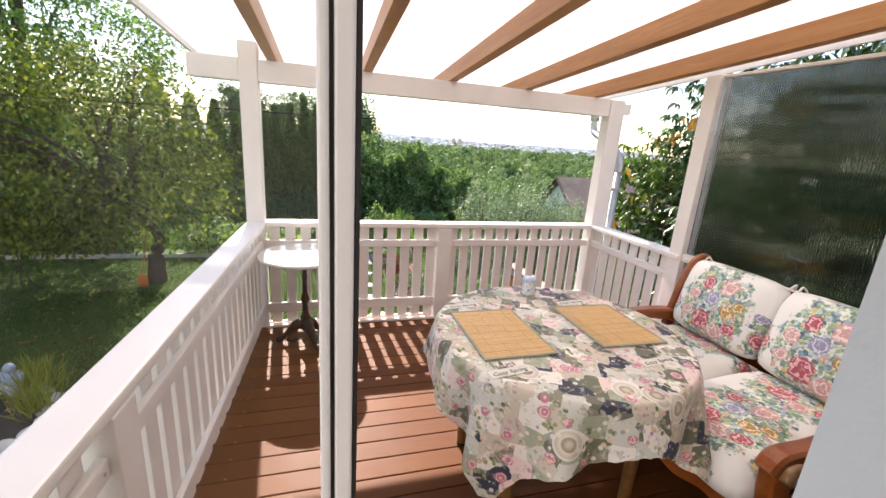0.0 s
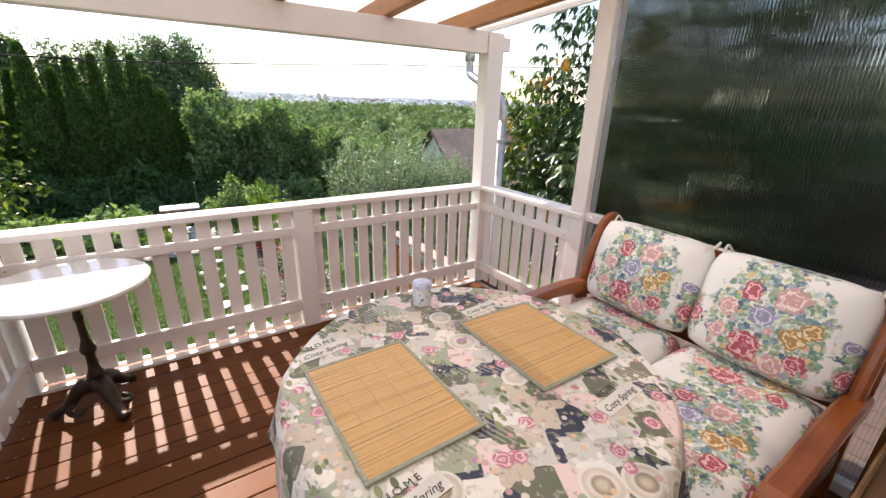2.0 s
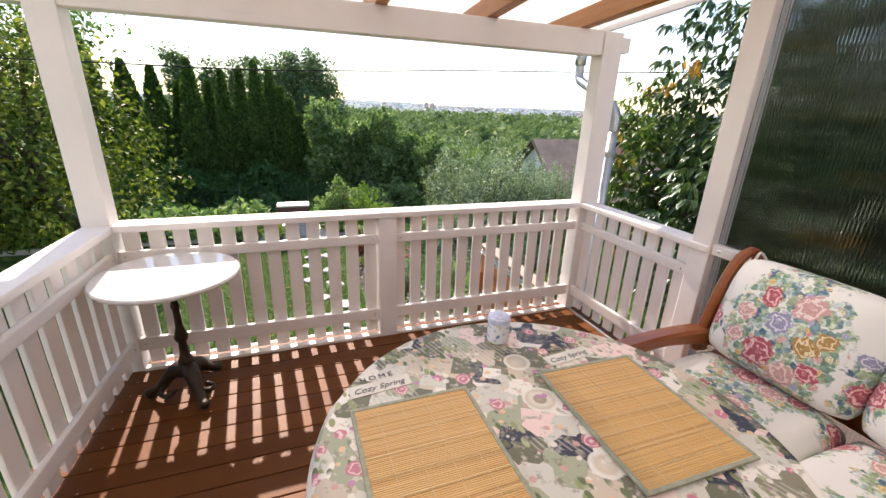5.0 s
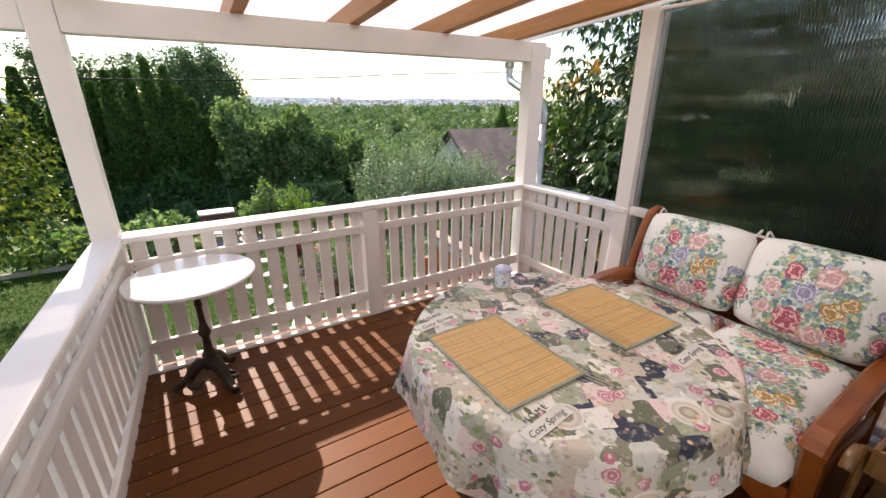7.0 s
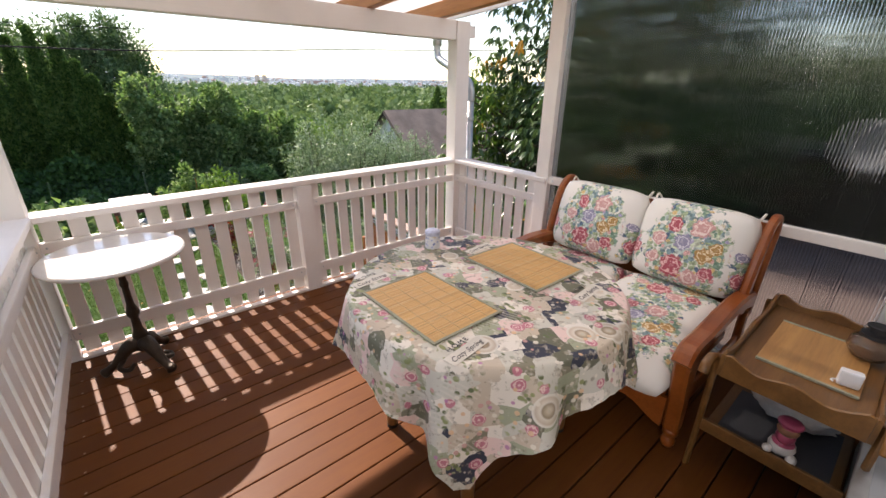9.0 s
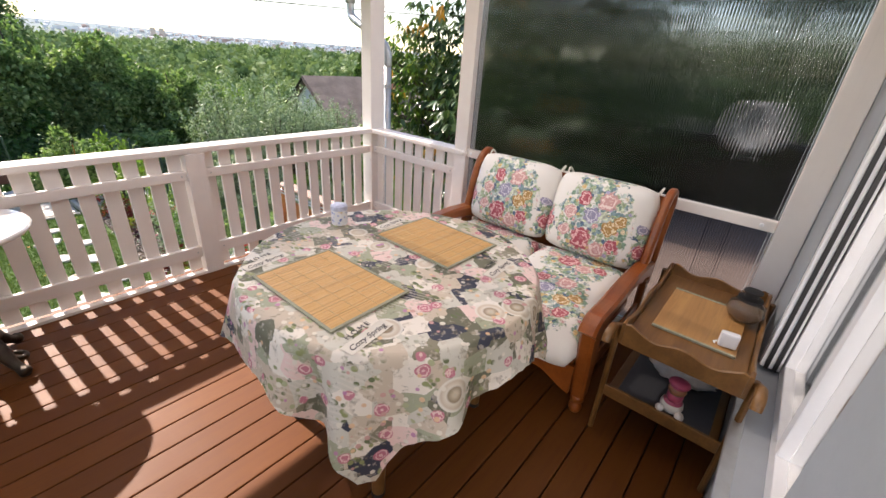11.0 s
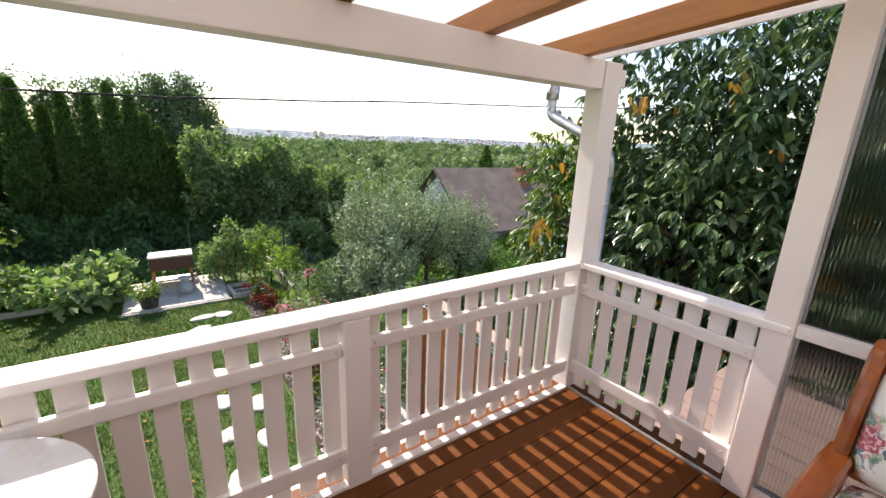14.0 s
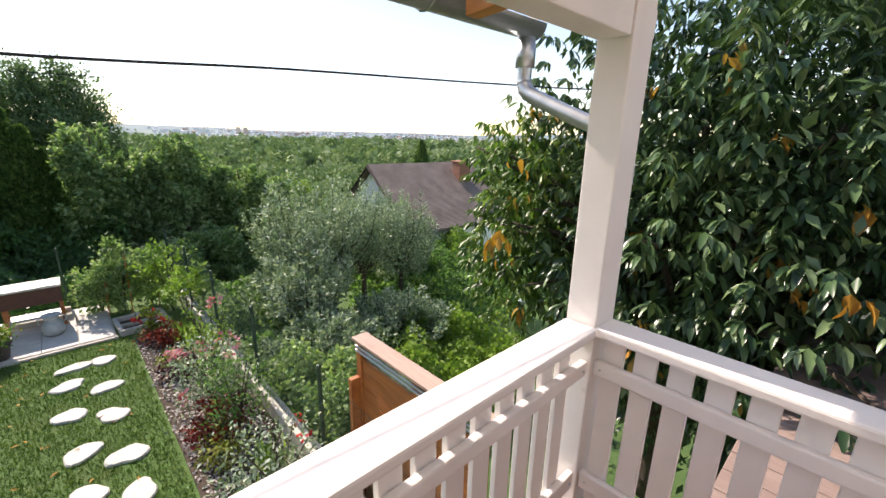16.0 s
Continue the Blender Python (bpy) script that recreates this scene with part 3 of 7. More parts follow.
def leaves_for(name, p, off, centre, length, material, width=0.5, droop=0.3, outward=0.6, detailed=False):
    n = len(p)
    out = p - np.array(centre)
    out /= np.linalg.norm(out, axis=1, keepdims=True) + 1e-9
    rnd = RNG.normal(size=(n, 3))
    rnd /= np.linalg.norm(rnd, axis=1, keepdims=True)
    along = rnd + out * outward + np.array((0, 0, -droop))
    normal = RNG.normal(size=(n, 3)) * 0.6 + np.array((0, 0, 0.9)) + out * 0.4
    L = length * (0.6 + 0.8 * RNG.random(n))
    return leaf_mesh(name, p, along, normal, L, L * width, material, detailed=detailed)


BARK = m_plain("bark", (0.10, 0.075, 0.055), 0.95, 0, 0.35, 14, 0.9, 0.02)


def tree(name, base, top, centre, radii, clumps, per, spread, leaf, material, label, trunk=0.12, limbs=8, width=0.5, droop=0.3, detailed=False, hollow=0.55, category="tree", group="", lean=(0, 0), outward=0.6, floor_z=None):
    """A tapered trunk with limbs and a crown of leaves in clumps; base: foot, top: where the trunk forks."""
    t = thing(name, base, 0, label, category, group)
    b = Vector(base)
    p, cc, off = clump_points(centre, radii, clumps, per, spread, hollow, floor_z=floor_z)
    bm = bmesh.new()
    fork = Vector(top)
    mid = (b + fork) / 2 + Vector((lean[0], lean[1], 0))
    pts = [q - b for q in spline([b - Vector((0, 0, 0.1)), mid, fork, fork.lerp(Vector(centre), 0.9)], 5)]
    tube(bm, pts, [trunk * (1.15 - 0.9 * i / (len(pts) - 1)) for i in range(len(pts))], 10)
    part("trunk", bm, BARK, t, smooth=True)
    order = RNG.permutation(len(cc))[:limbs]
    for i in order:
        end = Vector(cc[i])
        start = fork.lerp(Vector(centre), 0.6 * RNG.random())
        bend = start.lerp(end, 0.5) + Vector((0, 0, 0.12 * (end - start).length))
        bm = bmesh.new()
        q = [a - b for a in spline([start, bend, end], 4)]
        tube(bm, q, [trunk * (0.5 - 0.42 * j / (len(q) - 1)) for j in range(len(q))], 6)
        part("limb", bm, BARK, t, smooth=True)
    crown = part("crown", leaves_for("crown", p - np.array(base), off, np.array(centre) - np.array(base), leaf, material, width, droop, outward, detailed), None, t)
    return t


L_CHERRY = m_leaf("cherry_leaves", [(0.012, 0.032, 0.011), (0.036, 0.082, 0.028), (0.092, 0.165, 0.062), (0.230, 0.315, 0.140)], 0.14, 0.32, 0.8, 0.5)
# lighter, yellower copy for the outer branch: its sunlight is put into the tones
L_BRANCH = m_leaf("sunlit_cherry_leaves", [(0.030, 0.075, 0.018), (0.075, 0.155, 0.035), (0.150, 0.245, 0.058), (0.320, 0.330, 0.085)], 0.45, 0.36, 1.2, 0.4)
L_YELLOW = m_leaf("turning_leaves", [(0.029, 0.052, 0.013), (0.080, 0.126, 0.029), (0.199, 0.253, 0.054), (0.481, 0.459, 0.087)], 0.4, 0.5, 0.5)
L_SILVER = m_leaf("apple_leaves", [(0.100, 0.160, 0.095), (0.220, 0.305, 0.190), (0.410, 0.490, 0.350), (0.640, 0.700, 0.580)], 0.25, 0.4, 0.9)
L_THUJA = m_leaf("thuja_sprays", [(0.026, 0.066, 0.020), (0.066, 0.140, 0.040), (0.150, 0.255, 0.076), (0.290, 0.390, 0.130)], 0.30, 0.6, 0.7)
L_IVY = m_leaf("ivy_leaves", [(0.026, 0.075, 0.022), (0.085, 0.205, 0.055), (0.160, 0.320, 0.098)], 0.35, 0.35, 0.7, 0.35)
L_WOOD = m_leaf("wood_leaves", [(0.034, 0.090, 0.028), (0.095, 0.200, 0.062), (0.190, 0.330, 0.110), (0.330, 0.460, 0.180)], 0.5, 0.5, 0.8)
L_FAR = m_leaf("far_leaves", [(0.058, 0.104, 0.046), (0.115, 0.180, 0.078), (0.195, 0.275, 0.115), (0.310, 0.385, 0.175), (0.470, 0.520, 0.330)], 0.12, 0.95, 0.016, 0.02, True)
L_SLOPE = m_leaf("slope_tree_leaves", [(0.075, 0.145, 0.058), (0.185, 0.300, 0.125), (0.335, 0.455, 0.205), (0.520, 0.610, 0.320)], 0.42, 0.5, 0.9)
L_AIRY = m_leaf("airy_tree_leaves", [(0.050, 0.095, 0.045), (0.105, 0.180, 0.085), (0.180, 0.270, 0.135), (0.300, 0.390, 0.220)], 0.30, 0.5, 0.8)
L_BRIGHT = m_leaf("bright_leaves", [(0.114, 0.209, 0.038), (0.209, 0.342, 0.067), (0.361, 0.475, 0.114)], 0.4, 0.5)
L_LIME = m_leaf("lime_leaves", [(0.160, 0.190, 0.030), (0.280, 0.300, 0.060), (0.380, 0.380, 0.120)], 0.35, 0.5)
L_RED = m_leaf("red_leaves", [(0.100, 0.014, 0.014), (0.200, 0.030, 0.025), (0.300, 0.070, 0.050)], 0.3, 0.5)
L_DARKRED = m_leaf("purple_leaves", [(0.035, 0.010, 0.018), (0.070, 0.018, 0.030), (0.100, 0.030, 0.040)], 0.2, 0.5)
L_DRY = m_leaf("dry_leaves", [(0.350, 0.150, 0.030), (0.500, 0.260, 0.050), (0.420, 0.300, 0.090)], 0.35, 0.6)
PETAL_PINK = m_leaf("pink_petals", [(0.550, 0.100, 0.160), (0.600, 0.200, 0.280), (0.600, 0.340, 0.400)], 0.35, 0.5)
PETAL_RED = m_leaf("red_petals", [(0.450, 0.030, 0.030), (0.600, 0.060, 0.060)], 0.3, 0.5)

# large-leaved cherry beside the porch
def rosettes(name, centre, radii, count, leaf, base, hollow, material):
    """Umbrellas of hanging leaves at the twig ends over a crown."""
    d = RNG.normal(size=(count, 3))
    d /= np.linalg.norm(d, axis=1, keepdims=True)
    rad = hollow + (1 - hollow) * RNG.random(count) ** 0.55
    rad *= 1 + 0.15 * np.sin(4 * d[:, 0] + 6 * d[:, 2]) + 0.12 * np.sin(9 * d[:, 1] + 3 * d[:, 2])
    tips = np.array(centre) + d * rad[:, None] * np.array(radii)
    k = RNG.integers(6, 12, count)
    who = np.repeat(np.arange(count), k)
    n = len(who)
    a = RNG.random(n) * 2 * np.pi
    fall = 0.35 + 0.55 * RNG.random(n)
    along = np.stack([np.cos(a), np.sin(a), -fall * 1.25], 1) + d[who] * np.array((0.6, 0.6, 0.1))
    normal = np.stack([np.cos(a) * 0.6, np.sin(a) * 0.6, np.ones(n)], 1) + RNG.normal(size=(n, 3)) * 0.22
    p = tips[who] + along * 0.02 - d[who] * (0.10 * RNG.random(n))[:, None]
    L = leaf * (0.6 + 0.65 * RNG.random(n))
    return leaf_mesh(name, p - np.array(base), along, normal, L, L * 0.31, material, fold=0.16, detailed=True), tips


CB = (6.3, 4.1, -2.9)
cherry = thing("cherry_tree", CB, 0, "dark green cherry tree with drooping clusters of leaves beside the porch", "tree")
bm = bmesh.new()
tube(bm, spline([(0, 0, -0.1), (0.06, 0.05, 1.0), (-0.05, 0.0, 2.2), (0.05, -0.3, 4.2)], 5), [0.18 - 0.009 * q for q in range(16)], 10)
part("trunk", bm, BARK, cherry, smooth=True)
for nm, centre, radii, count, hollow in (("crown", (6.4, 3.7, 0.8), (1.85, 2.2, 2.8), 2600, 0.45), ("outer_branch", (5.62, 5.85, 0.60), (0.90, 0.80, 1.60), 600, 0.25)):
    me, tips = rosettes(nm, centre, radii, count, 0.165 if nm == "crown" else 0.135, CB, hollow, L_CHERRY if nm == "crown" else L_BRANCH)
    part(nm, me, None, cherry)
    for q in RNG.permutation(len(tips))[:26]:
        end = Vector(tips[q]) - Vector(CB)
        bm = bmesh.new()
        tube(bm, spline([(0, -0.1, 2.0 + 0.8 * RNG.random()), end * 0.55 + Vector((0, 0, 1.35)), end], 4), [0.055 - 0.0055 * w for w in range(9)], 6)
        part("limb", bm, BARK, cherry, smooth=True)
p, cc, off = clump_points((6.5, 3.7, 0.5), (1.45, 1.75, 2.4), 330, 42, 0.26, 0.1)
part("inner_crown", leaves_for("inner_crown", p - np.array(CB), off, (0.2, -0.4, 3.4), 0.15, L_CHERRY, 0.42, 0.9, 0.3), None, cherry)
p, cc, off = clump_points((5.0, 4.3, 1.1), (0.9, 2.0, 1.6), 26, 6, 0.05, 0.6)
part("dry_leaves", leaves_for("dry_leaves", p - np.array(CB), off, (-1, 0, 3.6), 0.14, L_DRY, 0.38, 1.6, 0.2, True), None, cherry, "withered orange leaves")

# fruit tree on the lawn, turning yellow
tree("fruit_tree", (-3.86, 11.0, -2.2), (-3.8, 11.0, -0.9), (-5.35, 10.7, 0.85), (3.35, 2.3, 2.25), 350, 70, 0.30, 0.12, L_YELLOW,
     "old fruit tree with yellowing leaves on the lawn", 0.19, 22, 0.5, 0.5, hollow=0.45, floor_z=-0.9)
# tall dark tree behind it
tree("tall_tree", (-9.5, 17.5, -2.6), (-9.5, 17.5, 0.5), (-9.0, 17.5, 3.3), (3.6, 2.5, 3.4), 240, 70, 0.42, 0.17, L_WOOD, "tall dark green tree behind the lawn", 0.25, 16, 0.5, 0.4)
tree("tall_tree", (-13.5, 14.5, -2.3), (-13.5, 14.5, 0.5), (-13.2, 14.5, 2.6), (3.6, 2.6, 3.4), 220, 70, 0.42, 0.17, L_WOOD, "tall dark green tree behind the lawn", 0.25, 16, 0.5, 0.4)


def conifer(x, y, z0, z1, r, label):
    """A thuja: narrow cone of upright sprays."""
    t = thing("thuja", (x, y, z0), 0, label, "conifer", "row of thujas")
    h = z1 - z0
    bm = bmesh.new()
    tube(bm, [(0, 0, -0.1), (0, 0, h * 0.5), (0, 0, h * 0.93)], [0.10, 0.06, 0.015], 8)
    part("trunk", bm, BARK, t)
    n = 24000
    k = RNG.random(n) ** 0.75
    zz = h * k
    prof = r * np.minimum(1.0, 1.02 - 0.35 * k - 0.65 * k ** 3.0) * (0.82 + 0.18 * np.minimum(1, k * 6))
    a = RNG.random(n) * 2 * np.pi
    lump = 1 + 0.14 * np.sin(a * 5 + zz * 3.1 + x) + 0.12 * np.sin(a * 3 - zz * 5.3) + 0.08 * np.sin(a * 9 + zz * 9)
    rr = prof * lump * (0.80 + 0.25 * RNG.random(n))
    p = np.stack([rr * np.cos(a), rr * np.sin(a), zz], 1)
    out = np.stack([np.cos(a), np.sin(a), np.zeros(n)], 1)
    along = out * 0.45 + np.array((0, 0, 0.9)) + RNG.normal(size=(n, 3)) * 0.35
    normal = RNG.normal(size=(n, 3))
    L = 0.155 * (0.6 + 0.8 * RNG.random(n))
    part("crown", leaf_mesh("crown", p, along, normal, L, L * 0.6, L_THUJA), None, t)
    return t


for x, y, top, r in ((-7.7, 24.0, 3.9, 0.95), (-6.2, 23.6, 2.9, 0.9), (-4.9, 22.6, 2.65, 0.75), (-3.40, 22.0, 2.95, 0.66), (-2.80, 22.6, 2.20, 0.45), (-2.18, 22.0, 2.60, 0.50), (-1.48, 22.2, 2.72, 0.44), (-0.83, 21.9, 3.05, 0.50), (-0.24, 21.9, 2.80, 0.48), (0.18, 21.6, 2.05, 0.50), (0.56, 21.6, 1.55, 0.50), (0.94, 21.7, 0.85, 0.50), (1.20, 21.9, -0.05, 0.50), (-4.1, 23.2, 2.1, 0.6)):
    conifer(x, y, -4.6, top, r, "narrow dark green thuja in the row behind the garden")

# ivy-covered mass at their feet, joined greenery behind the fence
def bank(name, x0, x1, y0, y1, z0, z1, count, leaf, material, label, category, seed):
    """Dense greenery over an uneven bank."""
    r = np.random.default_rng(seed)
    x = x0 + (x1 - x0) * r.random(count)
    y = y0 + (y1 - y0) * r.random(count)
    top = z1 * (0.75 + 0.25 * np.sin(x * 1.9 + seed) * np.sin(y * 1.3 + 1)) + 0.25 * np.sin(x * 5.1) * np.sin(y * 4.3)
    z = z0 + top * (0.15 + 0.85 * r.random(count) ** 0.6)
    p = np.stack([x, y, z], 1)
    along = r.normal(size=(count, 3)) + np.array((0, -0.3, -0.4))
    normal = r.normal(size=(count, 3)) * 0.5 + np.array((0, -0.6, 0.7))
    L = leaf * (0.6 + 0.8 * r.random(count))
    ob = new(name, leaf_mesh(name, p, along, normal, L, L * 0.75, material))
    return tagged(ob, label, category, kind="stuff")


bank("ivy", -8.5, 2.6, 20.2, 21.2, -4.4, 3.6, 42000, 0.16, L_IVY, "dense dark ivy climbing at the feet of the thujas", "ivy", 3)
bank("back_bushes", -9.0, 3.0, 15.0, 17.5, -3.3, 1.5, 30000, 0.13, L_IVY, "dense dark green bushes behind the wire fence", "bushes", 6)
bank("hedge", -16.0, -5.6, 13.6, 15.2, -2.3, 1.9, 30000, 0.13, L_WOOD, "dense dark hedge behind the vegetable bed", "hedge", 5)
# crowns behind the fence
tree("broad_tree", (1.1, 31.0, -7), (1.1, 31, -1.5), (1.05, 31, 1.75), (3.1, 2.4, 3.1), 420, 95, 0.30, 0.17, L_AIRY, "broad tall airy tree standing over the thuja row", 0.26, 22, hollow=0.45)
for x, z in ((-2.5, 2.0), (-4.2, 1.8), (-6.0, 2.6)):
    tree("slim_tree", (x, 33.0, -7), (x, 33, -2), (x, 33, z), (0.8, 0.8, 2.3), 90, 70, 0.22, 0.17, L_AIRY, "slim airy tree behind the thuja row", 0.15, 10, hollow=0.3, group="slim trees")


def column_tree(x, y, top, r, foot, label):
    """A tree with a narrow crown of many rising boughs."""
    t = thing("garden_tree", (x, y, foot), 0, label, "tree", "slope trees")
    h = top - foot
    bm = bmesh.new()
    tube(bm, [(0, 0, -0.1), (0.05, 0, h * 0.5), (0, 0, h * 0.95)], [0.13, 0.07, 0.015], 8)
    part("trunk", bm, BARK, t, smooth=True)
    P, O = [], []
    for i in range(80):
        a = RNG.random() * 6.28
        k = RNG.random() ** 0.8
        reach = r * 1.3 * (1.0 - 0.50 * k ** 2.4) * (0.5 + 0.55 * RNG.random())
        z0 = h * (0.05 + 0.80 * k)
        rise = h * (0.10 + 0.09 * RNG.random())
        n = 190
        s = RNG.random(n)
        w = 0.21 * (1.15 - s)[:, None]
        line = np.stack([reach * math.cos(a) * (0.25 + 0.75 * s ** 0.7), reach * math.sin(a) * (0.25 + 0.75 * s ** 0.7), z0 + rise * s ** 1.3], 1)
        P.append(line + RNG.normal(size=(n, 3)) * w)
        if i % 4 == 0:
            bm = bmesh.new()
            tube(bm, spline([(0, 0, z0 - rise * 0.3), (reach * 0.6 * math.cos(a), reach * 0.6 * math.sin(a), z0 + rise * 0.3), (reach * math.cos(a), reach * math.sin(a), z0 + rise)], 4), [0.035 - 0.003 * j for j in range(9)], 5)
            part("limb", bm, BARK, t)
    p = np.concatenate(P)
    part("crown", leaves_for("crown", p, p, (0, 0, h * 0.4), 0.17, L_SLOPE, 0.55, 0.35, 0.5), None, t)


for x, y, top, r in ((2.15, 21.0, 1.75, 1.15), (3.45, 21.4, 0.75, 0.95), (4.55, 21.0, 1.45, 0.95), (5.5, 21.6, 0.55, 1.1), (6.7, 21.2, 0.35, 1.25), (8.2, 21.4, -0.35, 1.3), (5.0, 18.6, -1.7, 1.2), (7.2, 18.2, -2.2, 1.2), (9.6, 19.0, -1.8, 1.3), (3.4, 17.6, -1.9, 1.1), (11.2, 21.5, -2.0, 1.5), (10.6, 25.5, -1.9, 1.7), (7.6, 26.5, -1.6, 1.8), (12.6, 24.5, -2.6, 1.5)):
    column_tree(x, y, top, r, min(-4.6, ground_z(x, y) - 0.2), "leafy green tree with rising boughs on the slope")


tree("yellow_green_tree", (11.6, 27.0, -9.0), (11.6, 27.0, -5.0), (11.6, 27.0, -2.9), (1.5, 1.3, 1.7), 130, 70, 0.28, 0.17, L_BRIGHT, "yellow-green tree standing on the slope beside the house", 0.15, 10, hollow=0.4)


def apple_tree(x, y, top, r, shoots):
    """Short trunk, spreading limbs and upright whips set with small silvery leaves."""
    foot = ground_z(x, y)
    t = thing("apple_tree", (x, y, foot), 0, "small silvery-green apple tree with upright shoots beyond the wire fence", "tree", "apple trees")
    h = top - foot
    bm = bmesh.new()
    tube(bm, [(0, 0, -0.1), (0.04, 0, h * 0.2), (0, 0.03, h * 0.4)], [0.09, 0.075, 0.05], 9)
    part("trunk", bm, BARK, t, smooth=True)
    P = []
    for i in range(shoots):
        a = RNG.random() * 6.28
        d = r * RNG.random() ** 0.55
        z0 = h * (0.22 + 0.42 * RNG.random() * (1 - 0.4 * d / r))
        z1 = min(h * (1.0 - 0.32 * (d / r) ** 2) * (0.78 + 0.24 * RNG.random()), z0 + 1.9)
        c, s_ = math.cos(a), math.sin(a)
        pts = spline([(c * d * 0.6, s_ * d * 0.6, z0), (c * d * 0.95, s_ * d * 0.95, z0 + (z1 - z0) * 0.4), (c * d * 1.1, s_ * d * 1.1, z1)], 5)
        if i < 22:
            bm = bmesh.new()
            tube(bm, [(0, 0, h * 0.25)] + [tuple(q) for q in pts], [0.035] + [0.022 - 0.016 * j / (len(pts) - 1) for j in range(len(pts))], 5)
            part("limb", bm, BARK, t)
        line = np.array([tuple(q) for q in pts])
        n = 105
        k = RNG.random(n) * (len(line) - 1.001)
        lo = k.astype(int)
        q = line[lo] + (line[lo + 1] - line[lo]) * (k - lo)[:, None]
        P.append(q + RNG.normal(size=(n, 3)) * np.array((0.075, 0.075, 0.05)) * (1.2 - 0.7 * k / len(line))[:, None])
    p = np.concatenate(P)
    part("crown", leaves_for("crown", p, p, (0, 0, h * 0.2), 0.085, L_SILVER, 0.48, -0.25, 0.5), None, t)


for x, y, top, r, k in ((5.7, 12.2, 1.0, 1.5, 150), (4.6, 10.6, -0.55, 1.1, 90), (7.5, 13.0, 0.75, 1.35, 130), (9.2, 13.4, 0.35, 1.2, 100), (4.2, 8.9, -1.45, 0.95, 70), (6.2, 9.4, -1.6, 1.1, 70), (10.6, 15.5, -1.3, 1.4, 90)):
    apple_tree(x, y, top, r, k)
bank("neighbour_bushes", 3.1, 5.6, 8.2, 14.6, -3.2, 1.1, 26000, 0.09, L_WOOD, "low leafy bushes along the wire fence", "bushes", 14)
bank("neighbour_bushes", 3.05, 4.5, 6.1, 11.5, -2.9, 1.35, 24000, 0.075, L_SLOPE, "leafy bushes pressed against the wire fence", "bushes", 17)
bank("neighbour_bushes", 3.3, 7.6, 6.2, 9.2, -3.0, 1.0, 15000, 0.09, L_BRIGHT, "low leafy bushes in the neighbouring garden", "bushes", 8)
bank("neighbour_bushes", 6.0, 14.0, 10.0, 17.0, -4.4, 1.3, 26000, 0.12, L_WOOD, "leafy bushes further down the neighbouring garden", "bushes", 9)
bank("neighbour_bushes", 10.0, 17.0, 16.5, 20.5, -5.6, 2.6, 22000, 0.14, L_BRIGHT, "light green bushes in front of the neighbour's house", "bushes", 12)
bank("neighbour_bushes", 3.4, 12.0, 14.5, 20.0, -5.2, 2.2, 30000, 0.14, L_WOOD, "leafy bushes and young trees on the slope", "bushes", 10)


def far_wood():
    """Crowns that cover the slope and the valley floor, thinning to the hills."""
    r = np.random.default_rng(21)
    P, N, A, S, T = [], [], [], [], []
    for lo, hi, count, size, per in ((30, 70, 210, 1.9, 520), (70, 150, 480, 2.7, 340), (150, 330, 1000, 3.8, 170), (330, 800, 1900, 5.4, 70), (800, 2000, 3000, 7.5, 28)):
        for _ in range(count):
            a = radians(-32 + 100 * r.random())
            d = math.exp(math.log(lo) + (math.log(hi) - math.log(lo)) * r.random())
            x, y = d * math.sin(a), d * math.cos(a)
            if 12 < x < 30 and 12 < y < 38 and x > 0.42 * y:
                continue
            if lo == 30 and y < 26:
                continue
            s = size * (0.40 + 1.5 * r.random() ** 2.2)
            z = ground_z(x, y) + s * 0.55
            q = r.normal(size=(per, 3))
            q /= np.linalg.norm(q, axis=1, keepdims=True)
            q[:, 2] = np.abs(q[:, 2]) * 1.25 - 0.2
            lump = 0.75 + 0.35 * r.random(per)
            patch = 0.5 + 0.28 * math.sin(x * 4.4 / size ** 2 + 1.3) * math.sin(y * 3.1 / size ** 2) + 0.34 * (r.random() - 0.5)
            T.append(np.repeat(min(1.0, max(0.0, patch + (0.35 if r.random() < 0.06 else 0.0))), per * 4))
            P.append(np.array((x, y, z)) + q * s * lump[:, None])
            N.append(q + r.normal(size=(per, 3)) * 0.4)
            A.append(r.normal(size=(per, 3)))
            S.append(np.full(per, s * 2.1 / math.sqrt(per) * 1.7) * (0.6 + 0.8 * r.random(per)))
    P, N, A, S = np.concatenate(P), np.concatenate(N), np.concatenate(A), np.concatenate(S)
    ob = new("far_woods", leaf_mesh("far_woods", P, A, N, S, S * 0.8, L_FAR, fold=0.1))
    ob.data.attributes.new("tone", "FLOAT", "POINT").data.foreach_set("value", np.concatenate(T).astype(np.float32))
    return tagged(ob, "green woods covering the slope and the valley floor", "woods", kind="stuff")


far_wood()

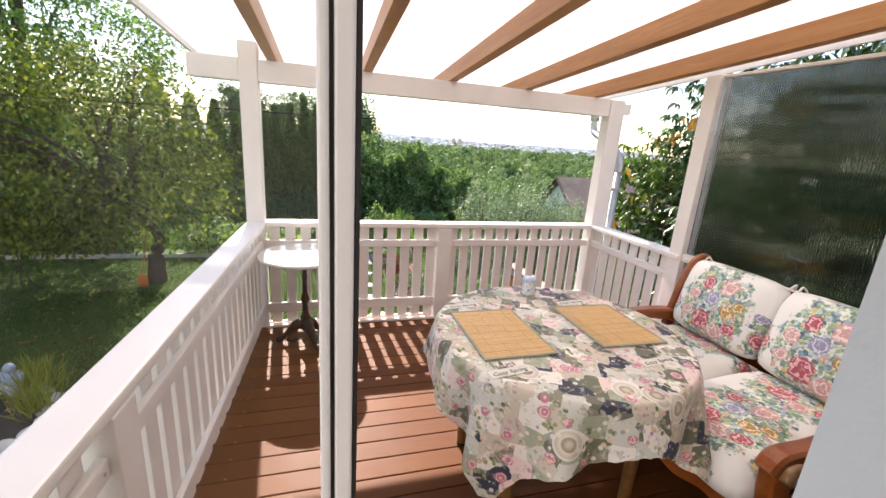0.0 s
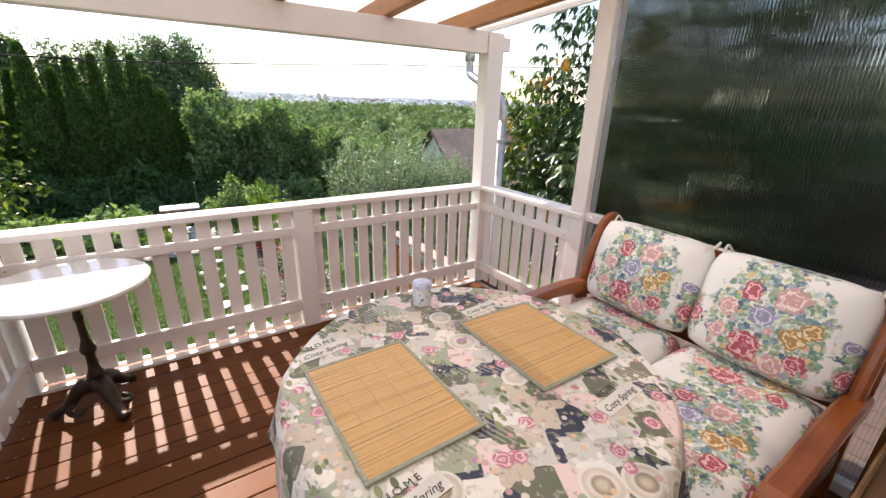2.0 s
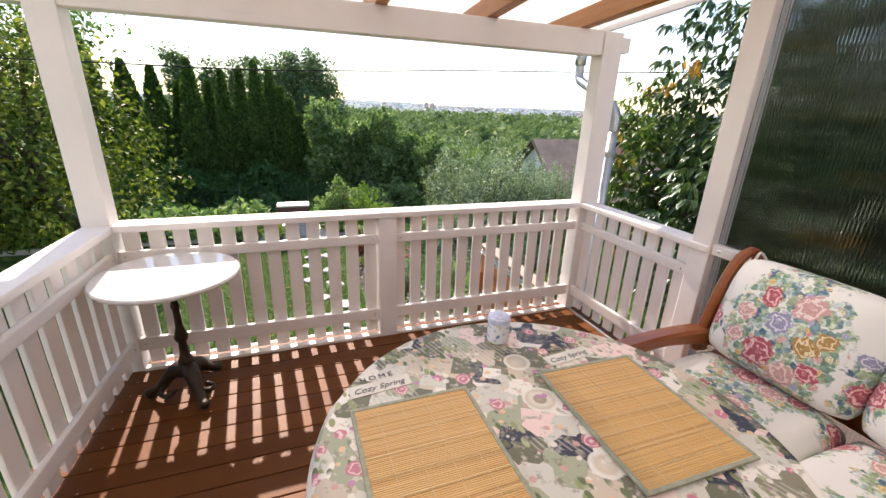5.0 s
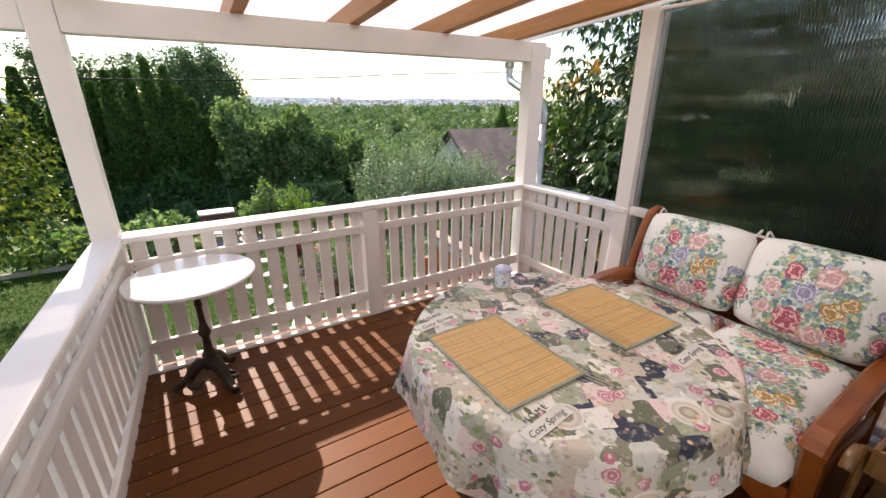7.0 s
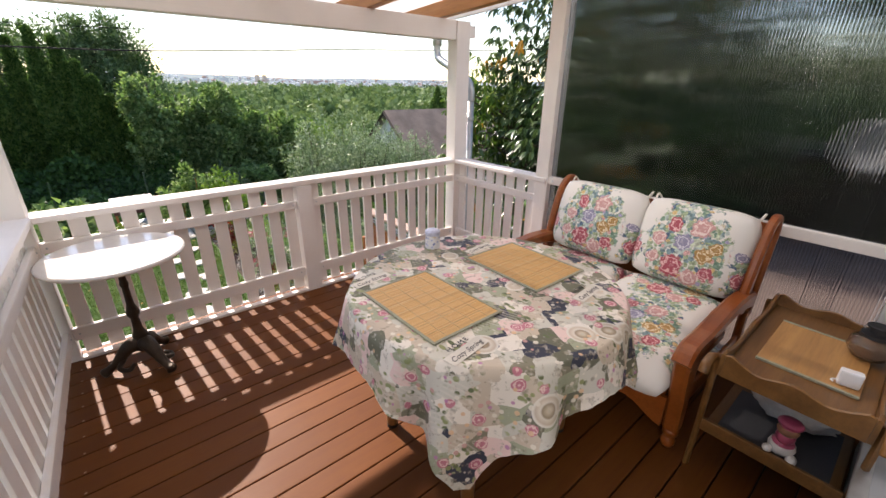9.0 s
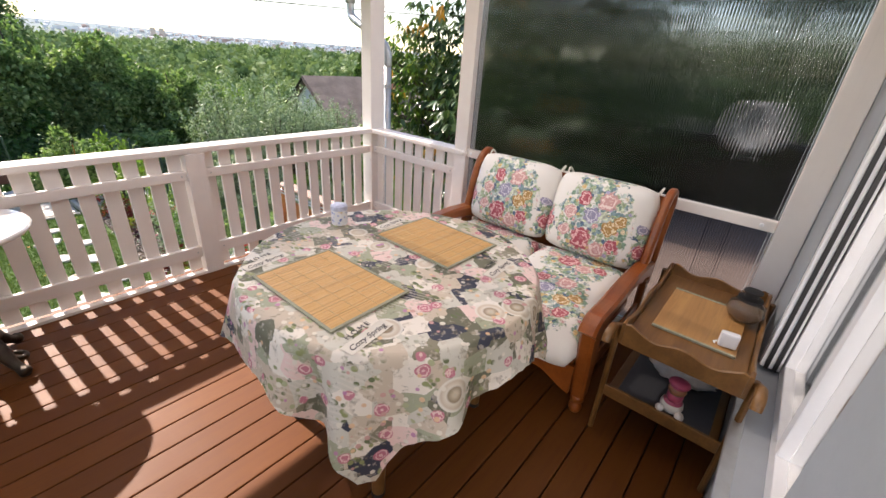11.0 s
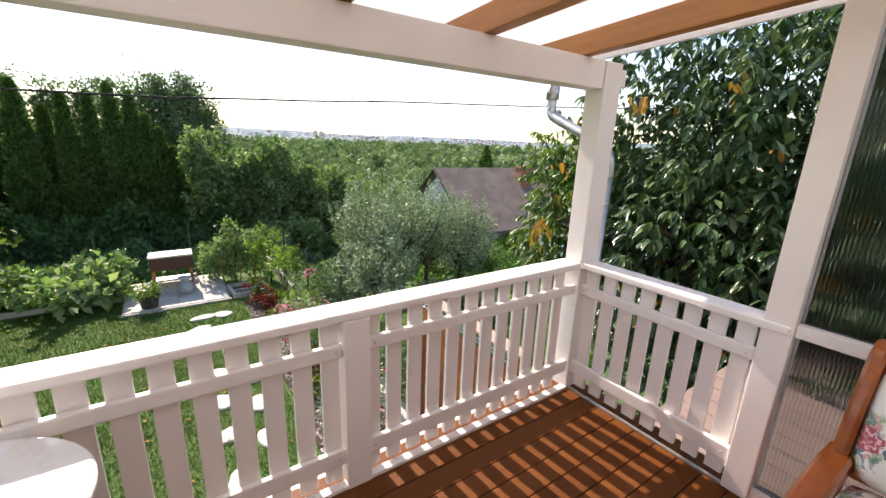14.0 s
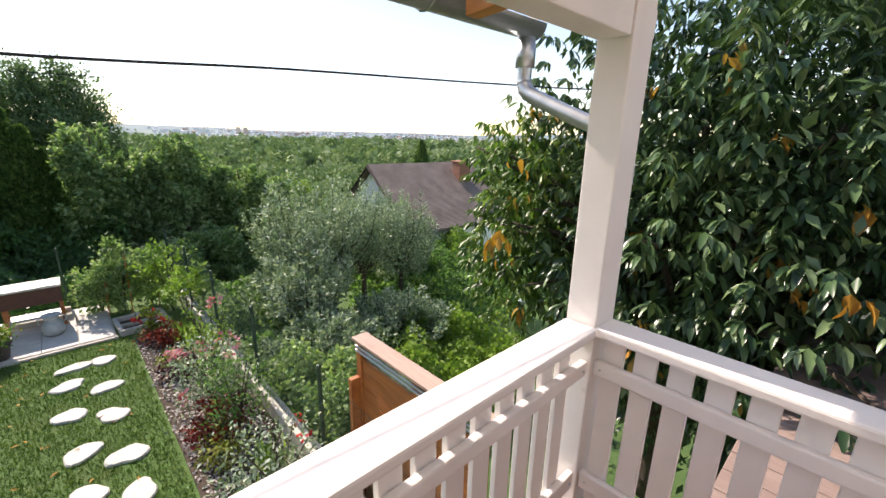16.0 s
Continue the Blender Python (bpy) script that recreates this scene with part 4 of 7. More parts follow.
# ---- furniture on the porch ----
def ribbon(bm, points, widths, y0, y1):
    """A board cut to a curved outline in the x-z plane: a centre line with widths, from y0 to y1."""
    pts = [Vector((p[0], 0, p[1])) for p in points]
    pts = spline(pts, 5)
    ws = np.interp(np.linspace(0, 1, len(pts)), np.linspace(0, 1, len(widths)), widths)
    rows = []
    for i, p in enumerate(pts):
        d = (pts[min(i + 1, len(pts) - 1)] - pts[max(i - 1, 0)]).normalized()
        nrm = Vector((-d.z, 0, d.x)) * ws[i] / 2
        b = min(0.012, ws[i] * 0.25)
        inner = nrm * (1 - b / (ws[i] / 2))
        rows.append([bm.verts.new(q) for q in (
            p + inner + Vector((0, y0, 0)), p + nrm + Vector((0, y0 + b, 0)), p + nrm + Vector((0, y1 - b, 0)), p + inner + Vector((0, y1, 0)),
            p - inner + Vector((0, y1, 0)), p - nrm + Vector((0, y1 - b, 0)), p - nrm + Vector((0, y0 + b, 0)), p - inner + Vector((0, y0, 0)))])
    for lo, hi in zip(rows, rows[1:]):
        for k in range(8):
            bm.faces.new((lo[k], lo[(k + 1) % 8], hi[(k + 1) % 8], hi[k]))
    bm.faces.new(rows[0][::-1])
    bm.faces.new(rows[-1])


def cushion(a, b, c, puff=0.35, seed=0, corner=0.75):
    """A stuffed cushion of half sizes a, b and half thickness c, with soft edges and shallow dents."""
    bm = bmesh.new()
    bmesh.ops.create_cube(bm, size=2.0)
    bmesh.ops.subdivide_edges(bm, edges=bm.edges, cuts=11, use_grid_fill=True)
    for v in bm.verts:
        u, w, t = v.co
        k = (abs(u) ** 5 + abs(w) ** 5) ** 0.2
        m = max(abs(u), abs(w), 1e-6)
        s = m / k if k > 0 else 1
        s = 1 - (1 - s) * corner
        edge = max(0.0, 1 - max(abs(u), abs(w)) ** 5)
        thick = 0.62 + 0.38 * edge ** 0.5 + puff * 0.5 * (1 - u * u) * (1 - w * w)
        side = 1 - 0.06 * t * t * max(abs(u), abs(w)) ** 8
        dent = 0.05 * noise.noise(Vector((u * 1.4 + seed, w * 1.4, seed)))
        v.co = (a * u * s * side, b * w * s * side, c * t * (thick + dent))
    return bm


def m_floral():
    """White cloth printed with bouquets: roses, lilac blossoms, yellow lilies and leaves, with small sprays at the sides."""
    n = Nodes("floral_cloth")
    v = n.coord("Object")
    info = n.add("ShaderNodeObjectInfo")
    warp = n.add("ShaderNodeVectorMath", operation="ADD")
    small = n.add("ShaderNodeVectorMath", operation="SCALE", Scale=0.030)
    nz = n.add("ShaderNodeTexNoise", Scale=22.0, Detail=4.0, Roughness=0.6)
    n.link(v, nz.inputs["Vector"])
    n.link(nz.outputs["Color"], small.inputs[0])
    n.link(v, warp.inputs[0])
    n.link(small.outputs[0], warp.inputs[1])
    wv = warp.outputs[0]
    sep = n.add("ShaderNodeSeparateXYZ")
    n.link(wv, sep.inputs[0])
    X = n.math("SUBTRACT", sep.outputs["X"], 0.015)
    Y = n.math("SUBTRACT", sep.outputs["Y"], 0.015)
    tile = 0.47
    Y = n.math("SUBTRACT", n.math("MODULO", n.math("ADD", n.math("ADD", Y, n.math("MULTIPLY", info.outputs["Random"], 0.22)), tile * 4.5), tile), tile / 2)

    def away(x, y, squeeze=1.0):
        dx = n.math("SUBTRACT", X, x)
        dy = n.math("MULTIPLY", n.math("SUBTRACT", Y, y), squeeze)
        return n.math("SQRT", n.math("ADD", n.math("MULTIPLY", dx, dx), n.math("MULTIPLY", dy, dy)))

    rag = n.noise(v, 17.0, 4, 0.65)
    middle = n.ramp(n.math("ADD", away(0.01, 0.0, 0.82), n.math("MULTIPLY", rag, 0.20)), [(0.300, 1.0), (0.312, 0.0)])
    sides = n.ramp(n.math("SUBTRACT", n.math("ABSOLUTE", X), n.math("MULTIPLY", rag, 0.16)), [(0.150, 0.0), (0.160, 1.0)])
    low = n.ramp(n.math("ABSOLUTE", n.math("ADD", Y, 0.05)), [(0.10, 1.0), (0.12, 0.0)])
    mask = n.math("MAXIMUM", middle, n.math("MULTIPLY", sides, low))
    col = n.mix(n.noise(v, 3.0, 2), (0.84, 0.81, 0.75), (0.87, 0.85, 0.80))
    # leaves: blue-green, grey-green, dark
    lv = n.voronoi(wv, 44.0)
    leafy = n.ramp(lv.outputs["Distance"], [(0.66, 1.0), (0.76, 0.0)])
    tone = n.ramp(lv.outputs["Color"], [(0.0, (0.20, 0.31, 0.33)), (0.20, (0.36, 0.45, 0.28)), (0.38, (0.60, 0.66, 0.50)), (0.50, (0.20, 0.33, 0.24)), (0.66, (0.47, 0.56, 0.52)), (0.80, (0.10, 0.17, 0.25)), (0.88, (0.74, 0.75, 0.66))], "CONSTANT")
    vein = n.ramp(n.noise(wv, 70.0, 2), [(0.35, 0.65), (0.6, 1.25)])
    col = n.mix(n.math("MULTIPLY", leafy, mask), col, n.mix(1.0, tone, vein, "MULTIPLY"))
    # small blossoms among the leaves
    sm = n.voronoi(wv, 24.0)
    pick = n.ramp(sm.outputs["Color"], [(0.0, (0.52, 0.48, 0.70)), (0.22, (0.84, 0.62, 0.28)), (0.42, (0.84, 0.50, 0.46)), (0.62, (0.86, 0.74, 0.50)), (0.80, (0.84, 0.40, 0.40))], "CONSTANT")
    ring = n.ramp(n.math("SINE", n.math("MULTIPLY", sm.outputs["Distance"], 55.0)), [(0.2, 0.7), (0.8, 1.15)])
    col = n.mix(n.math("MULTIPLY", n.ramp(sm.outputs["Distance"], [(0.27, 1.0), (0.34, 0.0)]), mask), col, n.mix(1.0, pick, ring, "MULTIPLY"))
    # large blossoms: dark, middle and light petal tones
    rose = ((0.48, 0.10, 0.13), (0.74, 0.30, 0.31), (0.88, 0.60, 0.57))
    pale = ((0.66, 0.36, 0.34), (0.84, 0.58, 0.54), (0.90, 0.76, 0.71))
    lilac = ((0.31, 0.29, 0.42), (0.52, 0.50, 0.60), (0.76, 0.74, 0.79))
    lily = ((0.46, 0.25, 0.08), (0.72, 0.50, 0.24), (0.87, 0.75, 0.52))
    swirl = n.noise(v, 48.0, 2)
    lobes = n.noise(wv, 42.0, 3)
    for x, y, r, tones in ((0.06, 0.15, 0.062, pale), (-0.07, 0.14, 0.045, rose), (0.15, 0.06, 0.040, lily), (-0.13, 0.05, 0.042, pale), (-0.01, 0.055, 0.055, lilac), (0.10, 0.01, 0.048, lily),
                           (0.14, -0.08, 0.045, rose), (-0.14, -0.06, 0.040, pale), (-0.035, -0.085, 0.075, rose), (0.065, -0.125, 0.055, pale), (-0.26, -0.03, 0.050, rose), (0.28, -0.07, 0.050, rose), (0.26, 0.05, 0.03, lilac)):
        d = n.math("DIVIDE", away(x, y), r)
        ruffle = n.math("SINE", n.math("ADD", n.math("MULTIPLY", d, 13.0), n.math("MULTIPLY", swirl, 15.0)))
        petal = n.ramp(ruffle, [(0.0, tones[0]), (0.42, tones[1]), (0.95, tones[2])])
        petal = n.mix(n.ramp(d, [(0.10, 0.8), (0.30, 0.0)]), petal, tones[0])
        col = n.mix(n.ramp(n.math("MULTIPLY", n.math("ADD", d, n.math("MULTIPLY", lobes, 1.1)), 0.5), [(0.66, 1.0), (0.71, 0.0)]), col, petal)
    weave = n.noise(v, 900.0, 1)
    return n.finish(col, 0.85, bump=weave, bump_strength=0.25, bump_dist=0.0006, Sheen_Weight=0.15)


FLORAL = m_floral()
m_tie = m_plain("cloth_tie", (0.72, 0.69, 0.62), 0.9)


def sofa():
    s = thing("sofa", (0, 0, 0), 0, "two-seat wooden sofa with white floral cushions beside the screen", "sofa")
    for y0, y1, tag in ((0.842, 0.920, 0), (2.035, 2.115, 1)):
        bm = bmesh.new()
        ribbon(bm, [(1.645, 0.520), (1.70, 0.567), (1.85, 0.577), (2.10, 0.598), (2.30, 0.585), (2.44, 0.56)], [0.066, 0.078, 0.062, 0.060, 0.078, 0.09], y0, y1)
        part("armrest", bm, SOFA_WOOD, s, smooth=False)
        bm = bmesh.new()
        ribbon(bm, [(2.36, 0.50), (2.385, 0.66), (2.42, 0.83), (2.475, 0.945), (2.56, 0.975), (2.61, 0.90), (2.60, 0.78), (2.575, 0.60), (2.56, 0.42)], [0.09, 0.075, 0.055, 0.042, 0.038, 0.04, 0.045, 0.05, 0.06], y0 + 0.018, y1 - 0.018)
        part("wing", bm, SOFA_WOOD, s)
        bm = bmesh.new()
        ribbon(bm, [(1.70, 0.555), (1.715, 0.42), (1.745, 0.28), (1.765, 0.115)], [0.125, 0.105, 0.088, 0.074], y0 + 0.006, y1 - 0.006)
        part("front_leg", bm, SOFA_WOOD, s)
        bm = bmesh.new()
        turned(bm, [(0.022, 0.0), (0.030, 0.015), (0.033, 0.035), (0.024, 0.055), (0.021, 0.062), (0.034, 0.075), (0.034, 0.113)], 16, Matrix.Translation((1.765, (y0 + y1) / 2, 0)))
        part("foot", bm, SOFA_WOOD, s, smooth=True)
        bm = bmesh.new()
        ribbon(bm, [(2.52, 0.45), (2.54, 0.25), (2.58, 0.0)], [0.07, 0.06, 0.05], y0 + 0.02, y1 - 0.02)
        part("back_leg", bm, SOFA_WOOD, s)
        one("side_rail", SOFA_WOOD, (1.74, 2.54, y0 + 0.03, y1 - 0.03, 0.20, 0.30), parent=s, bevel=0.008)
    # scalloped front apron
    bm = bmesh.new()
    n = 40
    cols = []
    for i in range(n + 1):
        y = 0.914 + (2.045 - 0.914) * i / n
        u = abs(2 * i / n - 1)
        zlow = 0.165 + 0.035 * math.cos(u * math.pi * 3) * (0.4 + 0.6 * u)
        cols.append([bm.verts.new((x, y, z)) for x, z in ((1.700, zlow), (1.722, zlow), (1.722, 0.29), (1.700, 0.29))])
    for lo, hi in zip(cols, cols[1:]):
        for k in range(4):
            bm.faces.new((lo[k], lo[(k + 1) % 4], hi[(k + 1) % 4], hi[k]))
    bm.faces.new(cols[0])
    bm.faces.new(cols[-1][::-1])
    part("apron", bm, SOFA_WOOD, s)
    one("seat_base", SOFA_WOOD, (1.725, 2.50, 0.93, 2.03, 0.255, 0.30), parent=s)
    bm = bmesh.new()
    ribbon(bm, [(2.585, 0.80), (2.60, 0.86), (2.61, 0.925)], [0.03, 0.032, 0.03], 0.91, 2.05)
    part("back_rail", bm, SOFA_WOOD, s)
    bm = bmesh.new()
    ribbon(bm, [(2.545, 0.44), (2.555, 0.50), (2.57, 0.56)], [0.03, 0.03, 0.03], 0.91, 2.05)
    part("back_rail", bm, SOFA_WOOD, s)
    for i, y in enumerate((1.195, 1.765)):
        c = part("seat_cushion", cushion(0.291, 0.43, 0.10, 0.30, i, 0.5), FLORAL, s, "white cushion printed with roses", True)
        c.matrix_basis = pose(2.005, y, 0.415, 0, 0, 0) @ pose(0, 0, 0, 0, -5.0, 0) @ pose(0, 0, 0, 0, 0, -90)
        c = part("back_cushion", cushion(0.288, 0.235, 0.10, 0.5, i + 5), FLORAL, s, "white cushion printed with roses", True)
        c.matrix_basis = pose(2.44, y, 0.755, 0, 0, 0) @ pose(0, 0, 0, 0, 15, 0) @ pose(0, 0, 0, 90, 0, -90)
        for side in (-1, 1):
            bm = bmesh.new()
            tube(bm, spline([(2.50, y + side * 0.262, 0.955), (2.54, y + side * 0.268, 0.985), (2.565, y + side * 0.25, 0.95)], 4), 0.006, 6)
            part("tie", bm, m_tie, s)
    return s



sofa()


def m_collage():
    """Table cloth print: patches, roses, leaves and plates in dull and pink tones."""
    n = Nodes("printed_table_cloth")
    base = n.coord("Object", (1, 1, 1), (0, 0, 0.45))
    warp = n.add("ShaderNodeVectorMath", operation="ADD")
    sc = n.add("ShaderNodeVectorMath", operation="SCALE", Scale=0.014)
    nz = n.add("ShaderNodeTexNoise", Scale=7.0, Detail=2.0)
    n.link(base, nz.inputs["Vector"])
    n.link(nz.outputs["Color"], sc.inputs[0])
    n.link(base, warp.inputs[0])
    n.link(sc.outputs[0], warp.inputs[1])
    v = warp.outputs[0]
    patch = n.voronoi(v, 13.0, metric="CHEBYCHEV")
    tones = [(0.0, (0.24, 0.22, 0.15)), (0.15, (0.58, 0.49, 0.38)), (0.30, (0.15, 0.15, 0.10)), (0.38, (0.80, 0.74, 0.65)), (0.50, (0.60, 0.58, 0.50)), (0.62, (0.80, 0.60, 0.55)), (0.70, (0.36, 0.38, 0.26)), (0.79, (0.035, 0.04, 0.065)), (0.86, (0.80, 0.75, 0.68)), (0.94, (0.22, 0.23, 0.14))]
    col = n.ramp(patch.outputs["Color"], tones, "CONSTANT")
    paint = n.noise(v, 38.0, 4, 0.6)
    col = n.mix(n.ramp(paint, [(0.54, 0.0), (0.60, 0.55)]), col, n.ramp(n.noise(v, 46.0, 4), [(0.40, (0.12, 0.11, 0.07)), (0.46, (0.34, 0.29, 0.21)), (0.53, (0.52, 0.46, 0.37)), (0.60, (0.74, 0.68, 0.60))]))
    # drawn boards, rungs and pages
    hatch = n.add("ShaderNodeTexWave", wave_type="BANDS", bands_direction="DIAGONAL", Scale=30.0, Distortion=0.4)
    n.link(v, hatch.inputs["Vector"])
    cells = n.voronoi(v, 8.0, metric="MANHATTAN")
    col = n.mix(n.math("MULTIPLY", n.ramp(hatch.outputs["Fac"], [(0.62, 0.0), (0.70, 1.0)]), n.ramp(cells.outputs["Color"], [(0.78, 0.0), (0.79, 0.3)])), col, n.ramp(cells.outputs["Color"], [(0.0, (0.10, 0.09, 0.06)), (0.6, (0.26, 0.20, 0.13)), (0.8, (0.78, 0.72, 0.64))], "CONSTANT"))
    cells = n.voronoi(v, 12.0, metric="CHEBYCHEV")
    col = n.mix(n.ramp(cells.outputs["Color"], [(0.86, 0.0), (0.87, 1.0)]), col, n.ramp(n.noise(v, 60.0, 2), [(0.42, (0.05, 0.055, 0.085)), (0.6, (0.20, 0.19, 0.17))]))
    # leaves
    lv = n.voronoi(n.coord("Object", (46, 24, 40), (0.4, 0.1, 1.1)), 1.0)
    keep = n.ramp(n.noise(v, 9.0, 2), [(0.52, 0.0), (0.57, 1.0)])
    tone = n.ramp(lv.outputs["Color"], [(0.0, (0.13, 0.16, 0.07)), (0.4, (0.27, 0.30, 0.13)), (0.7, (0.40, 0.42, 0.24))], "CONSTANT")
    col = n.mix(n.math("MULTIPLY", n.ramp(lv.outputs["Distance"], [(0.34, 1.0), (0.42, 0.0)]), keep), col, tone)
    # plates and clock faces
    pl = n.voronoi(base, 5.2)
    ring = n.ramp(pl.outputs["Distance"], [(0.0, (0.50, 0.58, 0.56)), (0.05, (0.62, 0.52, 0.38)), (0.12, (0.30, 0.22, 0.14)), (0.15, (0.74, 0.68, 0.58)), (0.22, (0.60, 0.50, 0.38)), (0.25, (0.76, 0.72, 0.64))])
    col = n.mix(n.math("MULTIPLY", n.ramp(pl.outputs["Distance"], [(0.27, 0.9), (0.28, 0.0)]), n.ramp(pl.outputs["Color"], [(0.5, 0.0), (0.52, 1.0)])), col, ring)
    # roses and tulips
    rs = n.voronoi(v, 10.5)
    ang = n.noise(base, 70.0, 2)
    ruffle = n.math("SINE", n.math("ADD", n.math("MULTIPLY", rs.outputs["Distance"], 50.0), n.math("MULTIPLY", ang, 11.0)))
    petal = n.ramp(ruffle, [(0.1, (0.55, 0.18, 0.24)), (0.5, (0.70, 0.36, 0.38)), (0.9, (0.80, 0.58, 0.54))])
    edge = n.math("ADD", rs.outputs["Distance"], n.math("MULTIPLY", n.noise(v, 30.0, 2), 0.16))
    col = n.mix(n.ramp(edge, [(0.315, 0.95), (0.33, 0.0)]), col, petal)
    sm = n.voronoi(v, 26.0)
    pick = n.ramp(sm.outputs["Color"], [(0.0, (0.52, 0.22, 0.40)), (0.22, (0.74, 0.50, 0.30)), (0.40, (0.75, 0.70, 0.60)), (0.7, (0.60, 0.33, 0.30))], "CONSTANT")
    col = n.mix(n.ramp(sm.outputs["Distance"], [(0.21, 0.9), (0.25, 0.0)]), col, pick)
    weave = n.noise(base, 700.0, 1)
    return n.finish(col, 0.62, bump=weave, bump_strength=0.2, bump_dist=0.0005)


COLLAGE = m_collage()
TX, TY, TZ, TR = 1.14, 1.535, 0.806, 0.565


def hem_drop(a):
    """How far the cloth hangs below the table's edge in the direction a."""
    b = a - radians(220)
    c = max(abs(math.cos(b + math.pi / 4)), abs(math.sin(b + math.pi / 4)))
    return min(0.47, 0.775 / c - TR - 0.02 + 0.012 * math.sin(9 * a))


def table():
    t = thing("round_table", (TX, TY, 0), 0, "round wooden table under a printed cloth in the porch", "table")
    bm = bmesh.new()
    turned(bm, [(TR - 0.03, TZ - 0.040), (TR - 0.012, TZ - 0.036), (TR - 0.008, TZ - 0.016), (TR - 0.02, TZ - 0.008)], 48)
    part("tabletop", bm, TROLLEY_WOOD, t, smooth=False)
    for x, y in ((-0.32, -0.27), (0.30, -0.27), (-0.32, 0.27), (0.30, 0.27)):
        bm = bmesh.new()
        turned(bm, [(0.024, 0.0), (0.026, 0.03), (0.030, 0.30), (0.033, 0.60), (0.035, TZ - 0.042)], 14, Matrix.Translation((x, y, 0)))
        part("leg", bm, TROLLEY_WOOD, t, smooth=True)
        bm = bmesh.new()
        turned(bm, [(0.0245, 0.0), (0.0268, 0.004), (0.0275, 0.022)], 14, Matrix.Translation((x, y, 0)))
        part("leg_tip", bm, BLACK, t)
    one("apron", TROLLEY_WOOD, (-0.30, 0.28, -0.285, -0.262, 0.68, TZ - 0.043), (-0.30, 0.28, 0.262, 0.285, 0.68, TZ - 0.043), parent=t)
    # cloth
    c = thing("tablecloth", (TX, TY, 0), 0, "printed tablecloth with roses and labels, hanging in folds", "tablecloth")
    bm = bmesh.new()
    N, M = 300, 26
    rings = []
    centre = bm.verts.new((0, 0, TZ))
    for r in (0.06, 0.15, 0.25, 0.35, 0.45, 0.52, 0.553):
        rings.append([bm.verts.new((r * math.cos(2 * math.pi * i / N), r * math.sin(2 * math.pi * i / N), TZ + 0.0006 * math.sin(13 * r + i * 0.13))) for i in range(N)])
    for j in range(M + 1):
        k = j / M
        row = []
        for i in range(N):
            a = 2 * math.pi * i / N
            drop = hem_drop(a)
            scallop = 0.007 * abs(math.sin(a * 34)) if j == M else 0
            d = drop * k
            amp = 0.072 * min(1.0, d / 0.36) ** 1.1
            ph = a + 0.10 * math.sin(3 * a + 1.0) + 0.05 * math.sin(7 * a)
            fold = math.sin(12 * ph + 0.7) + 0.35 * math.sin(19 * ph + 2.0) + 0.25 * math.sin(5 * ph)
            r = TR - 0.006 + 0.014 * min(1, d / 0.03) + 0.03 * k + amp * (fold * 0.62 + 0.10)
            z = TZ - max(0.0, d - 0.004) * (1 - 0.03 * fold * k) + scallop
            row.append(bm.verts.new((r * math.cos(a), r * math.sin(a), z)))
        rings.append(row)
    for i in range(N):
        bm.faces.new((centre, rings[0][i], rings[0][(i + 1) % N]))
    for lo, hi in zip(rings, rings[1:]):
        for i in range(N):
            bm.faces.new((lo[i], hi[i], hi[(i + 1) % N], lo[(i + 1) % N]))
    part("cloth", bm, COLLAGE, c, smooth=True)
    # printed labels
    for x, y, turn, big in ((0.775, 1.845, 6, 1), (1.385, 1.818, 6, 1), (0.755, 1.235, 8, 1), (1.395, 1.205, 6, 1)):
        bm = bmesh.new()
        box(bm, -0.088, 0.088, -0.024, 0.024, 0, 0.0008, 0)
        lab = part("printed_label", bm, LABEL, c, "cream label printed on the cloth")
        lab.matrix_basis = pose(x - TX, y - TY, TZ + 0.0012, 0, 0, turn)
        for txt, dx, dy, size in (("Cozy Spring", -0.078, -0.012, 0.030), ("HOME", -0.050, 0.032, 0.028)):
            cu = bpy.data.curves.new("lettering", "FONT")
            cu.body, cu.size, cu.extrude = txt, size, 0.0003
            cu.shear = 0.35 if txt[0] == "C" else 0.0
            cu.space_character = 1.0 if txt[0] == "C" else 1.45
            tmp = new("lettering", cu)
            me = bpy.data.meshes.new_from_object(tmp.evaluated_get(bpy.context.evaluated_depsgraph_get()))
            bpy.data.objects.remove(tmp)
            me.materials.clear()
            me.materials.append(INK)
            w = part("lettering", me, None, lab)
            w.matrix_basis = pose(dx, dy, 0.0016)


LABEL = m_plain("label_print", (0.70, 0.66, 0.58), 0.7)
INK = m_plain("dark_ink", (0.05, 0.05, 0.055), 0.7)
table()


def m_bamboo():
    n = Nodes("bamboo_strips")
    v = n.coord("Object")
    w = n.add("ShaderNodeTexWave", wave_type="BANDS", bands_direction="Y", Scale=62.0, Distortion=0.0)
    n.link(v, w.inputs["Vector"])
    tone = n.noise(n.coord("Object", (1.2, 130, 1)), 1.0, 2)
    spots = n.noise(n.coord("Object", (0.8, 34, 1)), 1.0, 2)
    col = n.ramp(tone, [(0.26, (0.50, 0.24, 0.070)), (0.45, (0.70, 0.39, 0.130)), (0.72, (0.82, 0.53, 0.23))])
    col = n.mix(n.ramp(spots, [(0.55, 0.0), (0.75, 0.45)]), col, (0.36, 0.17, 0.06))
    return n.finish(col, 0.5, bump=w.outputs["Fac"], bump_strength=0.9, bump_dist=0.002)


